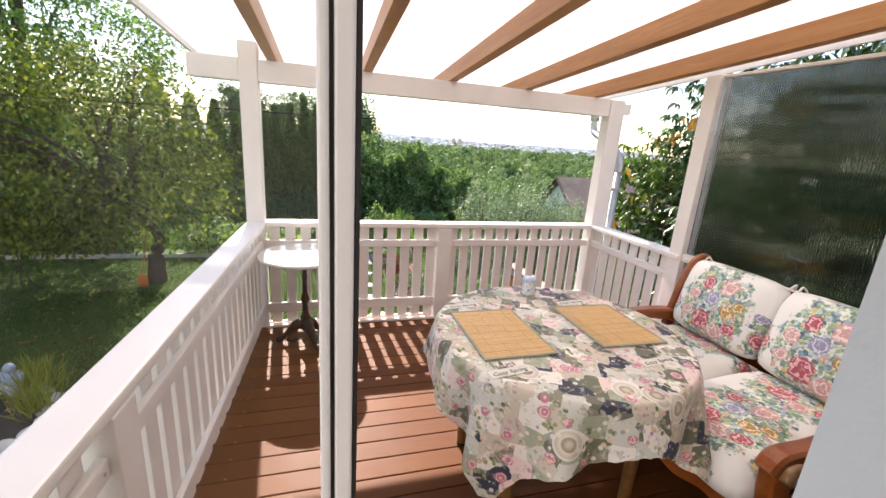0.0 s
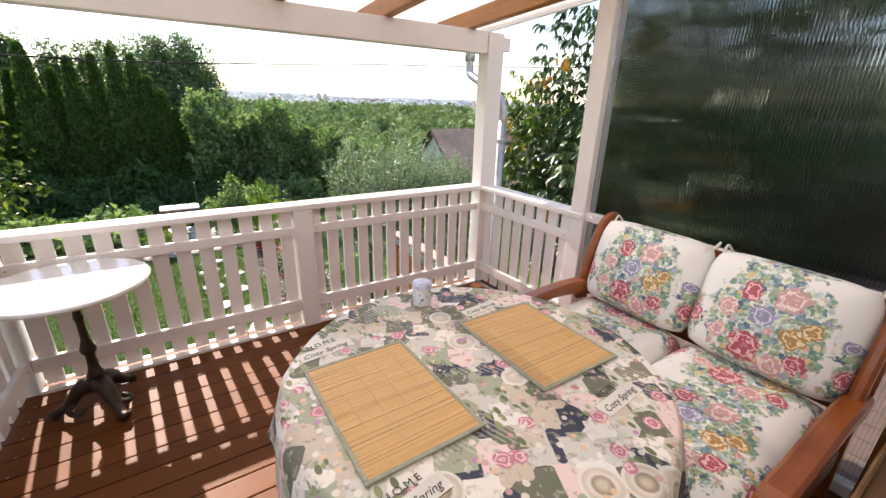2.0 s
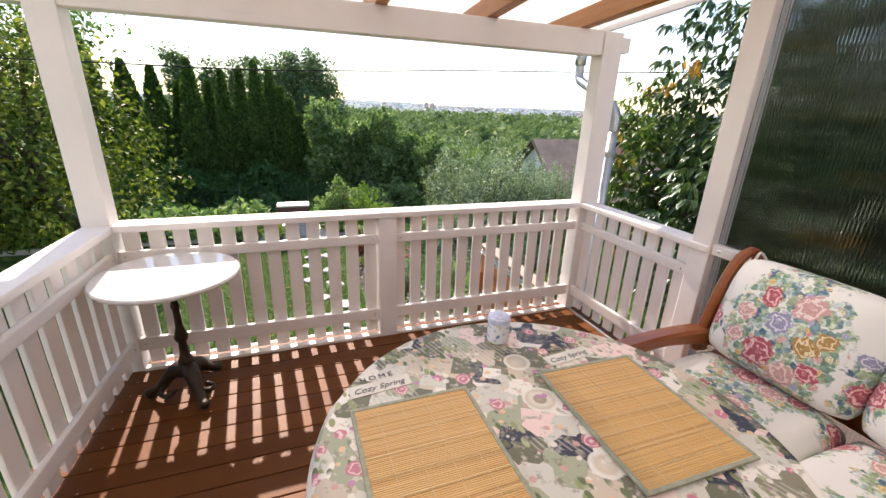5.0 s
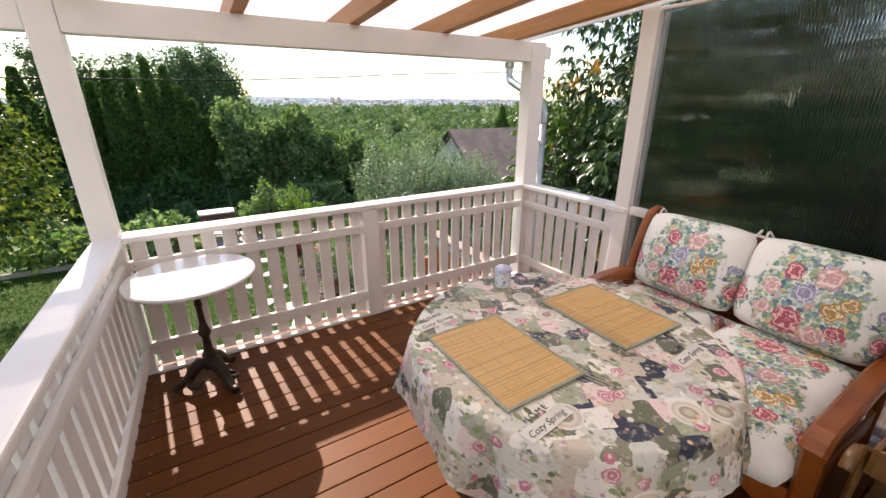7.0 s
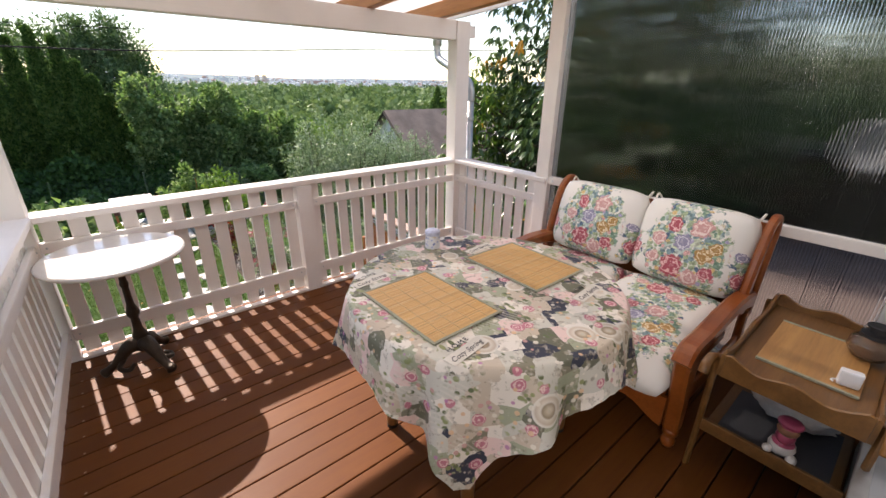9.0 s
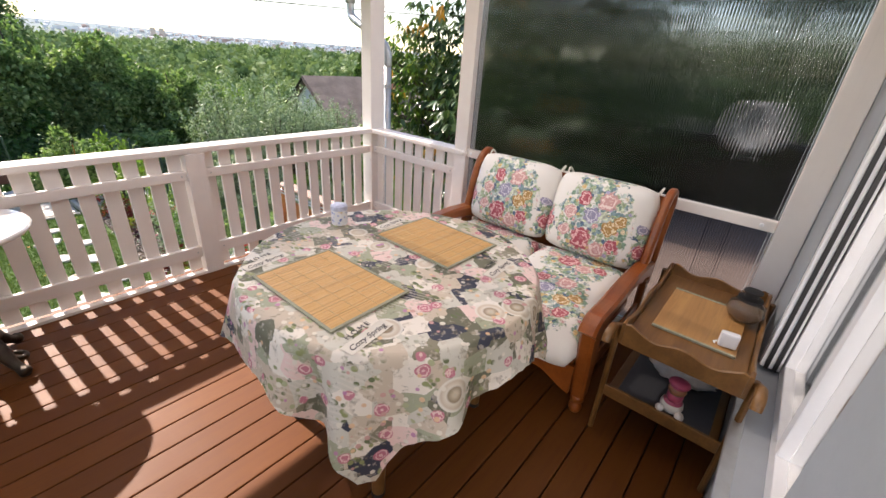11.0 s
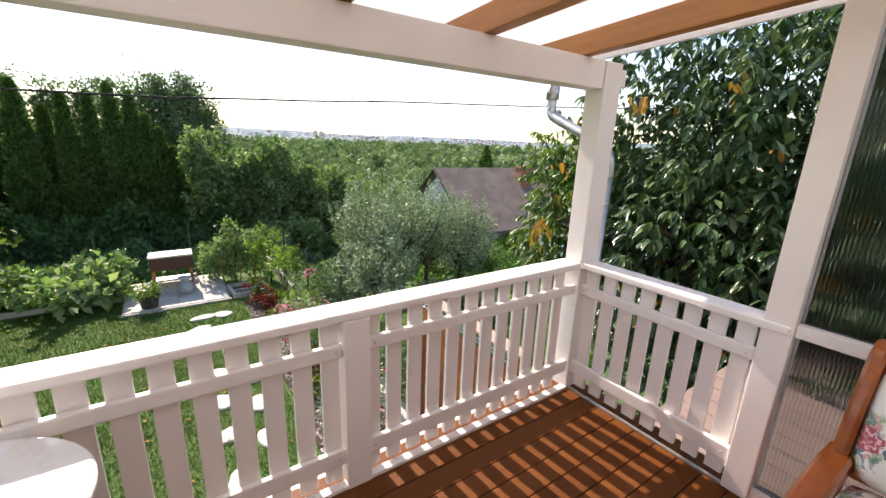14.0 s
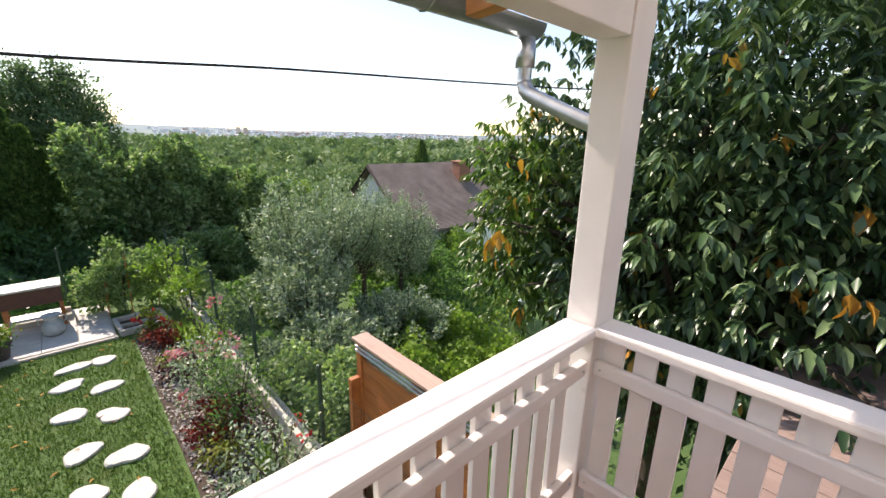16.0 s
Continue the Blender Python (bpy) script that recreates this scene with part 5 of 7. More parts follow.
def placemat(x0, x1, y0, y1, turn):
    hx, hy = (x1 - x0) / 2, (y1 - y0) / 2
    m = thing("placemat", ((x0 + x1) / 2, (y0 + y1) / 2, TZ + 0.003), turn, "woven bamboo placemat with a grey-green cloth border", "placemat", "placemats")
    one("bamboo", BAMBOO, (-hx + 0.008, hx - 0.008, -hy + 0.008, hy - 0.008, 0.0, 0.0045), parent=m, bevel=0.001)
    for s in ((-hx, hx, -hy, -hy + 0.011), (-hx, hx, hy - 0.011, hy), (-hx, -hx + 0.011, -hy + 0.0112, hy - 0.0112), (hx - 0.011, hx, -hy + 0.0112, hy - 0.0112)):
        one("border", BORDER, (*s, -0.0005, 0.0062), parent=m, bevel=0.002)
    for i in range(1, 8):
        y = -hy + 2 * hy * i / 8
        one("thread", THREAD, (-hx + 0.012, hx - 0.012, y - 0.0008, y + 0.0008, 0.0042, 0.0056), parent=m, bevel=0)
    for i in range(1, 5):
        x = -hx + 2 * hx * i / 5
        one("thread", THREAD, (x - 0.0008, x + 0.0008, -hy + 0.012, hy - 0.012, 0.0042, 0.0058), parent=m, bevel=0)


BAMBOO = m_bamboo()
BORDER = m_plain("mat_border", (0.33, 0.33, 0.24), 0.9, 0, 0.15, 60)
THREAD = m_plain("pale_thread", (0.72, 0.52, 0.28), 0.9)
placemat(0.682, 1.006, 1.316, 1.766, 0.6)
placemat(1.232, 1.565, 1.330, 1.762, -0.6)


def tin():
    n = Nodes("tin_print")
    v = n.coord("Object")
    sp = n.voronoi(v, 60.0)
    col = n.mix(n.ramp(sp.outputs["Distance"], [(0.30, 1.0), (0.36, 0.0)]), (0.76, 0.76, 0.78), n.ramp(sp.outputs["Color"], [(0.0, (0.20, 0.26, 0.50)), (0.4, (0.45, 0.50, 0.70)), (0.7, (0.62, 0.50, 0.35))], "CONSTANT"))
    big = n.voronoi(v, 21.0)
    col = n.mix(n.ramp(big.outputs["Distance"], [(0.20, 0.9), (0.24, 0.0)]), col, (0.70, 0.62, 0.45))
    mat = n.finish(col, 0.3, Coat_Weight=0.3)
    t = thing("tin", (1.205, 1.972, TZ + 0.0015), 0, "small white tin with a blue printed pattern on the table", "tin")
    bm = bmesh.new()
    turned(bm, [(0.034, 0.0), (0.0365, 0.003), (0.0365, 0.074), (0.035, 0.076)], 32)
    part("body", bm, mat, t, smooth=False)
    bm = bmesh.new()
    turned(bm, [(0.0378, 0.071), (0.0382, 0.074), (0.0382, 0.088), (0.036, 0.092), (0.030, 0.0925), (0.029, 0.096), (0.012, 0.098), (0.008, 0.101)], 32)
    part("lid", bm, m_plain("tin_lid", (0.55, 0.58, 0.72), 0.3, 0, 0.2, 60), t, "pale blue lid")


tin()


def cafe_table():
    n = Nodes("white_marble_top")
    v = n.coord("Object")
    vein = n.noise(v, 5.0, 6, 0.7)
    col = n.mix(n.ramp(vein, [(0.47, 0.0), (0.5, 0.35), (0.53, 0.0)]), (0.80, 0.79, 0.77), (0.62, 0.61, 0.60))
    marble = n.finish(col, 0.16, Coat_Weight=0.4)
    t = thing("cafe_table", (-0.045, 3.115, 0), 0, "small round white-topped cafe table on a cast-iron foot", "table")
    bm = bmesh.new()
    turned(bm, [(0.300, 0.700), (0.316, 0.704), (0.322, 0.712), (0.322, 0.720), (0.316, 0.727), (0.306, 0.728)], 72)
    part("tabletop", bm, marble, t, "white stone top")
    bm = bmesh.new()
    turned(bm, [(0.055, 0.14), (0.048, 0.165), (0.034, 0.18), (0.030, 0.20), (0.040, 0.215), (0.030, 0.235), (0.023, 0.26), (0.020, 0.33), (0.030, 0.345), (0.034, 0.365), (0.026, 0.39), (0.018, 0.42), (0.016, 0.52), (0.022, 0.54), (0.017, 0.56), (0.015, 0.64), (0.030, 0.665), (0.09, 0.690), (0.09, 0.699)], 20)
    part("column", bm, IRON, t, smooth=True)
    for k in range(3):
        a = radians(-62 + 120 * k)
        d = Vector((math.cos(a), math.sin(a), 0))
        bm = bmesh.new()
        path = spline([d * 0.015 + Vector((0, 0, 0.165)), d * 0.07 + Vector((0, 0, 0.150)), d * 0.13 + Vector((0, 0, 0.085)), d * 0.175 + Vector((0, 0, 0.050)), d * 0.215 + Vector((0, 0, 0.028))], 5)
        tube(bm, path, [0.046, 0.046, 0.044, 0.042, 0.04, 0.038, 0.036, 0.034, 0.031, 0.029, 0.027, 0.025, 0.024, 0.023, 0.022, 0.022, 0.024, 0.026, 0.028, 0.027, 0.018], 10)
        for v in bm.verts:
            v.co += Vector((0, 0, 0.004)) * noise.noise(v.co * 40)
            v.co.z = max(v.co.z, 0.001)
        part("foot", bm, IRON, t, smooth=True)
        bm = bmesh.new()
        side = Vector((-d.y, d.x, 0))
        tube(bm, spline([d * 0.10 + Vector((0, 0, 0.09)), d * 0.13 + side * 0.05 + Vector((0, 0, 0.065)), d * 0.09 + side * 0.085 + Vector((0, 0, 0.055)), d * 0.06 + side * 0.06 + Vector((0, 0, 0.07))], 5), [0.014] * 8 + [0.012] * 8, 8)
        part("scroll", bm, IRON, t, smooth=True)


cafe_table()


def trolley():
    t = thing("tea_trolley", (0, 0, 0), 0, "dark wooden tea trolley with a wavy tray rim beside the sofa", "trolley")
    x0, x1, y0, y1 = 1.675, 2.455, 0.325, 0.765
    one("tray_floor", TROLLEY_WOOD, (x0 + 0.012, x1 - 0.012, y0 + 0.012, y1 - 0.012, 0.560, 0.575), parent=t)

    def rim(nm, a, b, along, at):
        bm = bmesh.new()
        n = 24
        cols = []
        for i in range(n + 1):
            u = i / n
            p = a + (b - a) * u
            h = 0.612 + 0.012 * math.cos((u - 0.5) * 4 * math.pi) * (1 if abs(u - 0.5) < 0.5 else 0) + 0.02 * abs(2 * u - 1) ** 3
            cols.append([bm.verts.new((p, at + d, z) if along == "x" else (at + d, p, z)) for d, z in ((0, 0.535), (0.014, 0.535), (0.014, h - 0.004), (0.007, h), (0, h - 0.004))])
        for lo, hi in zip(cols, cols[1:]):
            for k in range(5):
                bm.faces.new((lo[k], lo[(k + 1) % 5], hi[(k + 1) % 5], hi[k]))
        bm.faces.new(cols[0])
        bm.faces.new(cols[-1][::-1])
        part(nm, bm, TROLLEY_WOOD, t)

    rim("tray_side", x0, x1, "x", y0 - 0.003)
    rim("tray_side", x0, x1, "x", y1 - 0.011)
    rim("tray_end", y0 + 0.012, y1 - 0.012, "y", x0 - 0.003)
    rim("tray_end", y0 + 0.012, y1 - 0.012, "y", x1 - 0.011)
    for y in (y0 - 0.028, y1 + 0.006):
        for xa, xb, top in ((1.700, 1.73, 1.71), (2.42, 2.40, 2.41)):
            bm = bmesh.new()
            ribbon(bm, [(top, 0.600), ((xa + xb) / 2, 0.42), (xb, 0.22), (xb + (0.0 if xb < 2 else 0.0), 0.0)], [0.034, 0.038, 0.034, 0.028], y, y + 0.022)
            part("leg", bm, TROLLEY_WOOD, t)
        bm = bmesh.new()
        s = -1 if y < 0.5 else 1
        tube(bm, spline([(1.712, y + 0.011, 0.585), (1.685, y + 0.011 + s * 0.012, 0.60), (1.635, y + 0.011 + s * 0.016, 0.592), (1.612, y + 0.011 + s * 0.016, 0.555)], 5), [0.014] * 6 + [0.019] * 10, 10)
        part("handle", bm, TROLLEY_WOOD, t, smooth=True)
    one("lower_shelf", TROLLEY_WOOD, (1.715, 2.405, y0 + 0.004, y1 - 0.004, 0.235, 0.250), (1.705, 1.722, y0 - 0.004, y1 + 0.004, 0.228, 0.285), (2.398, 2.415, y0 - 0.004, y1 + 0.004, 0.228, 0.285), parent=t)
    b = one("tray_board", m_wood("beech_board", (0.42, 0.21, 0.07), (0.55, 0.30, 0.11), "x", 0.4), (1.853, 2.262, 0.385, 0.690, 0.5755, 0.583), bevel=0.002)
    tagged(b, "light wooden board lying in the trolley tray", "board")
    for s in ((1.840, 1.852, 0.385, 0.690, 0.5755, 0.586), (2.263, 2.275, 0.385, 0.690, 0.5755, 0.586)):
        one("end_strip", BORDER, s, parent=b, bevel=0.002)
    d = thing("thermometer", (1.895, 0.425, 0.5865), 100, "small white plastic thermometer box with two dark windows", "thermometer")
    one("body", WHITE_PVC, (-0.032, 0.032, -0.016, 0.016, 0.0, 0.062), parent=d, bevel=0.007)
    one("window", INK, (-0.011, 0.004, -0.0175, -0.0158, 0.036, 0.046), parent=d, bevel=0.001)
    one("window", INK, (-0.006, 0.006, -0.0175, -0.0158, 0.014, 0.019), parent=d, bevel=0.001)
    bm = bmesh.new()
    tube(bm, spline([(0.033, 0.0, 0.012), (0.045, 0.0, 0.006), (0.04, 0.01, 0.004)], 4), 0.003, 6)
    part("cord", bm, WHITE_PVC, d)
    smoke = Nodes("smoky_glass")
    smoke.finish((0.62, 0.52, 0.42), 0.03, Transmission_Weight=0.92, IOR=1.4)
    j = thing("glass_jar", (2.175, 0.405, 0.586), 20, "round smoked glass jar with a black cap and wire handle", "jar")
    bm = bmesh.new()
    turned(bm, [(0.03, 0.0), (0.055, 0.012), (0.072, 0.045), (0.066, 0.080), (0.045, 0.098), (0.040, 0.102), (0.036, 0.100), (0.058, 0.078), (0.066, 0.045), (0.05, 0.016), (0.01, 0.006)], 28)
    part("bowl", bm, smoke.mat, j, smooth=True)
    bm = bmesh.new()
    turned(bm, [(0.047, 0.099), (0.047, 0.112), (0.026, 0.116), (0.026, 0.136), (0.036, 0.139), (0.036, 0.146), (0.010, 0.148)], 24)
    part("cap", bm, BLACK, j)
    bm = bmesh.new()
    tube(bm, spline([(0.046, 0, 0.105), (0.085, -0.01, 0.10), (0.105, -0.02, 0.092), (0.085, 0.012, 0.098), (0.046, 0.012, 0.105)], 6), 0.0022, 6)
    part("wire_handle", bm, METAL, j)
    # figurine on the lower shelf: one plain shape
    n = Nodes("figurine_glaze")
    sep = n.add("ShaderNodeSeparateXYZ")
    n.link(n.coord("Object"), sep.inputs[0])
    n.finish(n.ramp(n.math("DIVIDE", sep.outputs["Z"], 0.17), [(0.0, (0.72, 0.68, 0.62)), (0.32, (0.42, 0.07, 0.13)), (0.58, (0.26, 0.12, 0.06)), (0.76, (0.40, 0.06, 0.12))], "CONSTANT"), 0.3)
    bm = bmesh.new()
    for p, s in (((0, 0, 0.035), (0.05, 0.045, 0.036)), ((0, 0, 0.082), (0.036, 0.032, 0.034)), ((-0.002, 0, 0.116), (0.034, 0.036, 0.026)), ((0, 0, 0.146), (0.036, 0.042, 0.020)), ((-0.05, 0.035, 0.03), (0.018, 0.016, 0.016)), ((-0.04, -0.04, 0.02), (0.024, 0.018, 0.018))):
        bmesh.ops.create_uvsphere(bm, u_segments=16, v_segments=10, radius=1.0, matrix=Matrix.Translation(p) @ Matrix.Diagonal((*s, 1)))
    f = part("figurine", bm, n.mat, smooth=True)
    f.location = (1.78, 0.515, 0.262)
    tagged(f, "small seated glazed figurine in dark pink and white", "figurine")
    tagged(one("slate", m_plain("slate", (0.06, 0.065, 0.075), 0.7), (1.735, 2.08, 0.36, 0.72, 0.2502, 0.262), bevel=0.002), "dark grey slab lying on the lower trolley shelf", "slab")
    bm = bmesh.new()
    bmesh.ops.create_icosphere(bm, subdivisions=4, radius=1.0)
    for v in bm.verts:
        v.co = Vector((v.co.x * 0.095, v.co.y * 0.15, v.co.z * 0.075)) * (1 + 0.22 * noise.noise(v.co * 4) + 0.08 * noise.noise(v.co * 13))
    w = part("folded_cloth", bm, m_plain("white_fleece", (0.62, 0.60, 0.57), 0.95, 0, 0.1, 40, 0.8, 0.006), smooth=True)
    w.location = (2.03, 0.53, 0.33)
    tagged(w, "crumpled white cloth bundle on the lower trolley shelf", "cloth")


trolley()

# ---- garden things ----
GZ = -2.2
SLAB = m_plain("pale_slab", (0.56, 0.53, 0.48), 0.75, 0, 0.12, 4, 0.3, 0.004)
STONE = m_plain("white_stone", (0.60, 0.575, 0.51), 0.85, 0, 0.14, 9, 0.6, 0.01)
GRAVEL = m_plain("gravel_bits", (0.46, 0.42, 0.38), 0.9, 0, 0.35, 12, 0.5, 0.01)
SOIL = m_plain("bed_soil", (0.085, 0.06, 0.042), 0.95, 0, 0.3, 12, 0.8, 0.03)


def stepping_stone(x, y, rx, ry, turn):
    bm = bmesh.new()
    n = 18
    ph = x * 7 + y * 3
    rx, ry = rx * 0.88, ry * 0.88
    rows = []
    for s, z in ((1.0, -0.02), (1.0, 0.022), (0.93, 0.036)):
        rows.append([])
        for i in range(n):
            a = 2 * math.pi * i / n
            k = 1 + 0.13 * math.sin(2 * a + ph) + 0.09 * math.sin(3 * a + 2 * ph) + 0.05 * math.sin(5 * a + ph)
            rows[-1].append(bm.verts.new((rx * k * s * math.cos(a), ry * k * s * math.sin(a), z)))
    for lo, hi in zip(rows, rows[1:]):
        for i in range(n):
            bm.faces.new((lo[i], lo[(i + 1) % n], hi[(i + 1) % n], hi[i]))
    bm.faces.new(rows[-1])
    ob = part("stepping_stone", bm, STONE)
    ob.matrix_basis = pose(x, y, GZ, 0, 0, turn)
    tagged(ob, "flat irregular white stepping stone set in the lawn", "stone", "stepping stones")


for x, y, rx, ry, tn in ((0.86, 11.17, 0.26, 0.15, 10), (1.23, 11.15, 0.20, 0.17, 30), (0.765, 10.57, 0.24, 0.17, 5), (1.20, 10.18, 0.21, 0.18, 0), (0.763, 9.66, 0.20, 0.20, 20), (1.20, 9.32, 0.19, 0.22, 40), (0.846, 8.68, 0.20, 0.21, 0), (1.25, 8.30, 0.23, 0.20, 0), (0.856, 7.85, 0.20, 0.20, 15), (1.265, 7.56, 0.21, 0.20, 50), (0.84, 7.05, 0.21, 0.19, 10), (1.27, 6.75, 0.2, 0.2, 0), (0.86, 6.2, 0.2, 0.2, 30)):
    stepping_stone(x, y, rx, ry, tn)

# patio of slabs with a kerb
patio = one("pavement", CONCRETE, (-0.55, 1.50, 12.02, 14.1, GZ - 0.05, GZ + 0.02), bevel=0)
tagged(patio, "small patio of pale stone slabs beside the lawn", "patio", kind="structure")
bm = bmesh.new()
box(bm, 0.005, 0.495, 0.005, 0.495, 0, 0.03, 0.006)
slab = mesh_of("slab", bm, SLAB)
for i in range(4):
    for j in range(4):
        part("slab", slab, None, patio).location = (-0.53 + 0.5 * i, 12.06 + 0.5 * j, GZ + 0.021)
one("kerb", CONCRETE, (-0.57, 1.52, 11.96, 12.02, GZ - 0.1, GZ + 0.045), parent=patio, bevel=0.008)
# sunken frame beside it
s = thing("stone_planter", (1.95, 12.42, GZ), 4, "low grey stone frame with dark inside at the patio edge", "planter")
for nm, b in (("side", (-0.42, 0.42, -0.40, -0.33, 0, 0.12)), ("side", (-0.42, 0.42, 0.33, 0.40, 0, 0.12)), ("end", (-0.42, -0.35, -0.328, 0.328, 0, 0.12)), ("end", (0.35, 0.42, -0.328, 0.328, 0, 0.12)), ("divider", (-0.348, 0.348, -0.03, 0.03, 0, 0.09))):
    one(nm, CONCRETE, b, parent=s, bevel=0.01)
one("lining", SOIL, (-0.349, 0.349, -0.327, 0.327, 0.0, 0.03), parent=s, bevel=0)


def barbecue():
    b = thing("barbecue", (0.43, 13.45, GZ + 0.05), 0, "dark brown box barbecue with a pale lid on wooden legs", "barbecue")
    brown = m_plain("brown_metal", (0.11, 0.042, 0.03), 0.55, 0, 0.2, 14)
    one("box", brown, (-0.43, 0.43, -0.24, 0.24, 0.50, 0.80), parent=b, bevel=0.01)
    one("lid", m_plain("pale_lid", (0.62, 0.58, 0.54), 0.5, 0, 0.2, 9), (-0.45, 0.45, -0.27, 0.27, 0.81, 0.855), parent=b, bevel=0.012)
    for x in (-0.39, 0.39):
        for y in (-0.2, 0.2):
            one("leg", BIN_WOOD, (x - 0.025, x + 0.025, y - 0.025, y + 0.025, 0, 0.499), parent=b)
    one("shelf", METAL, (-0.36, 0.36, -0.17, 0.17, 0.20, 0.225), parent=b)
    one("kerb_block", CONCRETE, (-0.40, 0.50, 0.30, 0.42, 0, 0.16), (-0.40, 0.50, 0.05, 0.16, 0, 0.10), parent=b)


barbecue()


def jug():
    b = thing("garden_urn", (0.655, 12.83, GZ + 0.051), 0, "pale grey-blue ceramic urn with two ears on the patio", "urn")
    bm = bmesh.new()
    turned(bm, [(0.11, 0.0), (0.15, 0.04), (0.17, 0.12), (0.15, 0.22), (0.10, 0.27), (0.09, 0.31), (0.13, 0.37), (0.14, 0.40), (0.11, 0.41)], 24)
    mat = m_plain("grey_blue_glaze", (0.42, 0.46, 0.47), 0.4, 0, 0.2, 10)
    part("body", bm, mat, b, smooth=True)
    for s in (-1, 1):
        bm = bmesh.new()
        tube(bm, spline([(s * 0.12, 0, 0.36), (s * 0.19, 0, 0.33), (s * 0.19, 0, 0.25), (s * 0.14, 0, 0.22)], 5), 0.014, 8)
        part("ear", bm, mat, b, smooth=True)


jug()


def bush(name, at, r, h, count, leaf, material, label, category, group="", stems=5, width=0.5, extra=None, open_=0.25, droop=0.1):
    """A small plant: stems and leaves; extra: (material, count, size, part name) for flowers."""
    t = thing(name, at, 0, label, category, group)
    for i in range(stems):
        a = RNG.random() * 6.28
        bm = bmesh.new()
        tube(bm, spline([(0, 0, -0.02), (0.25 * r * math.cos(a), 0.25 * r * math.sin(a), h * 0.45), (0.62 * r * math.cos(a), 0.62 * r * math.sin(a), h * 0.85)], 3), [0.012] * 4 + [0.007] * 3, 5)
        part("stem", bm, BARK, t)
    k = max(6, count // 28)
    p, cc, off = clump_points((0, 0, h * 0.58), (r, r, h * 0.48), k, count / k, r * 0.22, open_, floor_z=h * 0.08)
    part("foliage", leaves_for("foliage", p, off, (0, 0, h * 0.4), leaf, material, width, droop, 0.7), None, t)
    if extra:
        m, c, size, nm = extra
        kk = max(3, c // 14)
        p, cc, off = clump_points((0, 0, h * 0.75), (r * 0.95, r * 0.95, h * 0.35), kk, 14, size * 0.55, 0.8)
        for i in range(kk):
            d = np.linalg.norm(p - cc[i], axis=1) < size * 1.6
            if d.sum() > 3:
                part(nm, leaves_for(nm, p[d], off[d], cc[i], size, m, 0.9, -0.2, 1.2), None, t)
    return t


# flower bed between lawn and wall
bed = one("flower_bed", SOIL, (1.74, 2.78, 5.2, 11.7, GZ - 0.05, GZ + 0.025), bevel=0.01)
tagged(bed, "narrow flower bed of soil and pale gravel by the wall", "flower bed", kind="structure")
v0 = RNG.random((3200, 3)) * np.array((1.02, 6.4, 0.0)) + np.array((1.75, 5.25, GZ + 0.026))
ob = new("gravel", leaf_mesh("gravel", v0, RNG.normal(size=(3200, 3)) * np.array((1, 1, 0.25)), np.tile((0, 0, 1.0), (3200, 1)) + RNG.normal(size=(3200, 3)) * 0.3, 0.035 + 0.03 * RNG.random(3200), 0.03 + 0.02 * RNG.random(3200), GRAVEL, fold=0.35))
tagged(ob, "pale grey gravel chips scattered over the flower bed", "gravel", kind="stuff")

bush("red_shrub", (2.08, 11.05, GZ), 0.30, 0.45, 420, 0.07, L_RED, "low red-leaved shrub in the flower bed", "shrub", "bed plants")
bush("red_shrub", (2.15, 8.0, GZ), 0.36, 0.42, 520, 0.07, L_RED, "low red-leaved shrub in the flower bed", "shrub", "bed plants")
bush("lime_shrub", (2.03, 10.25, GZ), 0.22, 0.26, 300, 0.05, L_LIME, "round lime-yellow shrub in the flower bed", "shrub", "bed plants")
bush("lime_shrub", (2.10, 7.50, GZ), 0.28, 0.34, 420, 0.06, L_LIME, "round lime-yellow shrub in the flower bed", "shrub", "bed plants")
bush("purple_shrub", (2.14, 9.75, GZ), 0.27, 0.30, 360, 0.07, L_DARKRED, "dark purple-leaved shrub in the flower bed", "shrub", "bed plants")
bush("rose_bush", (2.28, 8.62, GZ), 0.55, 1.0, 1500, 0.055, L_SILVER, "rose bush with pink blossoms in the flower bed", "rose bush", "bed plants", 8, extra=(PETAL_PINK, 84, 0.06, "blossom"))
bush("rose_bush", (2.55, 9.55, GZ), 0.35, 1.15, 700, 0.055, L_BRIGHT, "tall rose bush with pink blossoms by the wall", "rose bush", "bed plants", 6, extra=(PETAL_PINK, 56, 0.07, "blossom"))
bush("rose_bush", (2.35, 6.4, GZ), 0.5, 0.9, 1100, 0.055, L_SILVER, "rose bush with red blossoms in the flower bed", "rose bush", "bed plants", 8, extra=(PETAL_RED, 42, 0.06, "blossom"))
bush("dark_shrub", (2.40, 7.9, GZ), 0.42, 1.05, 1300, 0.05, L_WOOD, "dense dark shrub by the garden wall", "shrub", "bed plants", 7)
bush("reddish_plant", (1.98, 11.6, GZ), 0.25, 0.55, 320, 0.08, L_YELLOW, "reddish-green plant at the end of the bed", "plant", "bed plants", extra=(PETAL_RED, 42, 0.06, "blossom"))
bush("small_tree", (2.60, 11.45, GZ), 0.42, 1.35, 800, 0.10, L_BRIGHT, "young light green tree tied to a stake by the wall", "small tree", "bed plants", 3, open_=0.4)
bush("small_tree", (2.55, 12.75, GZ), 0.42, 1.5, 800, 0.10, L_BRIGHT, "young light green tree by the wire fence", "small tree", "bed plants", 3, open_=0.4)
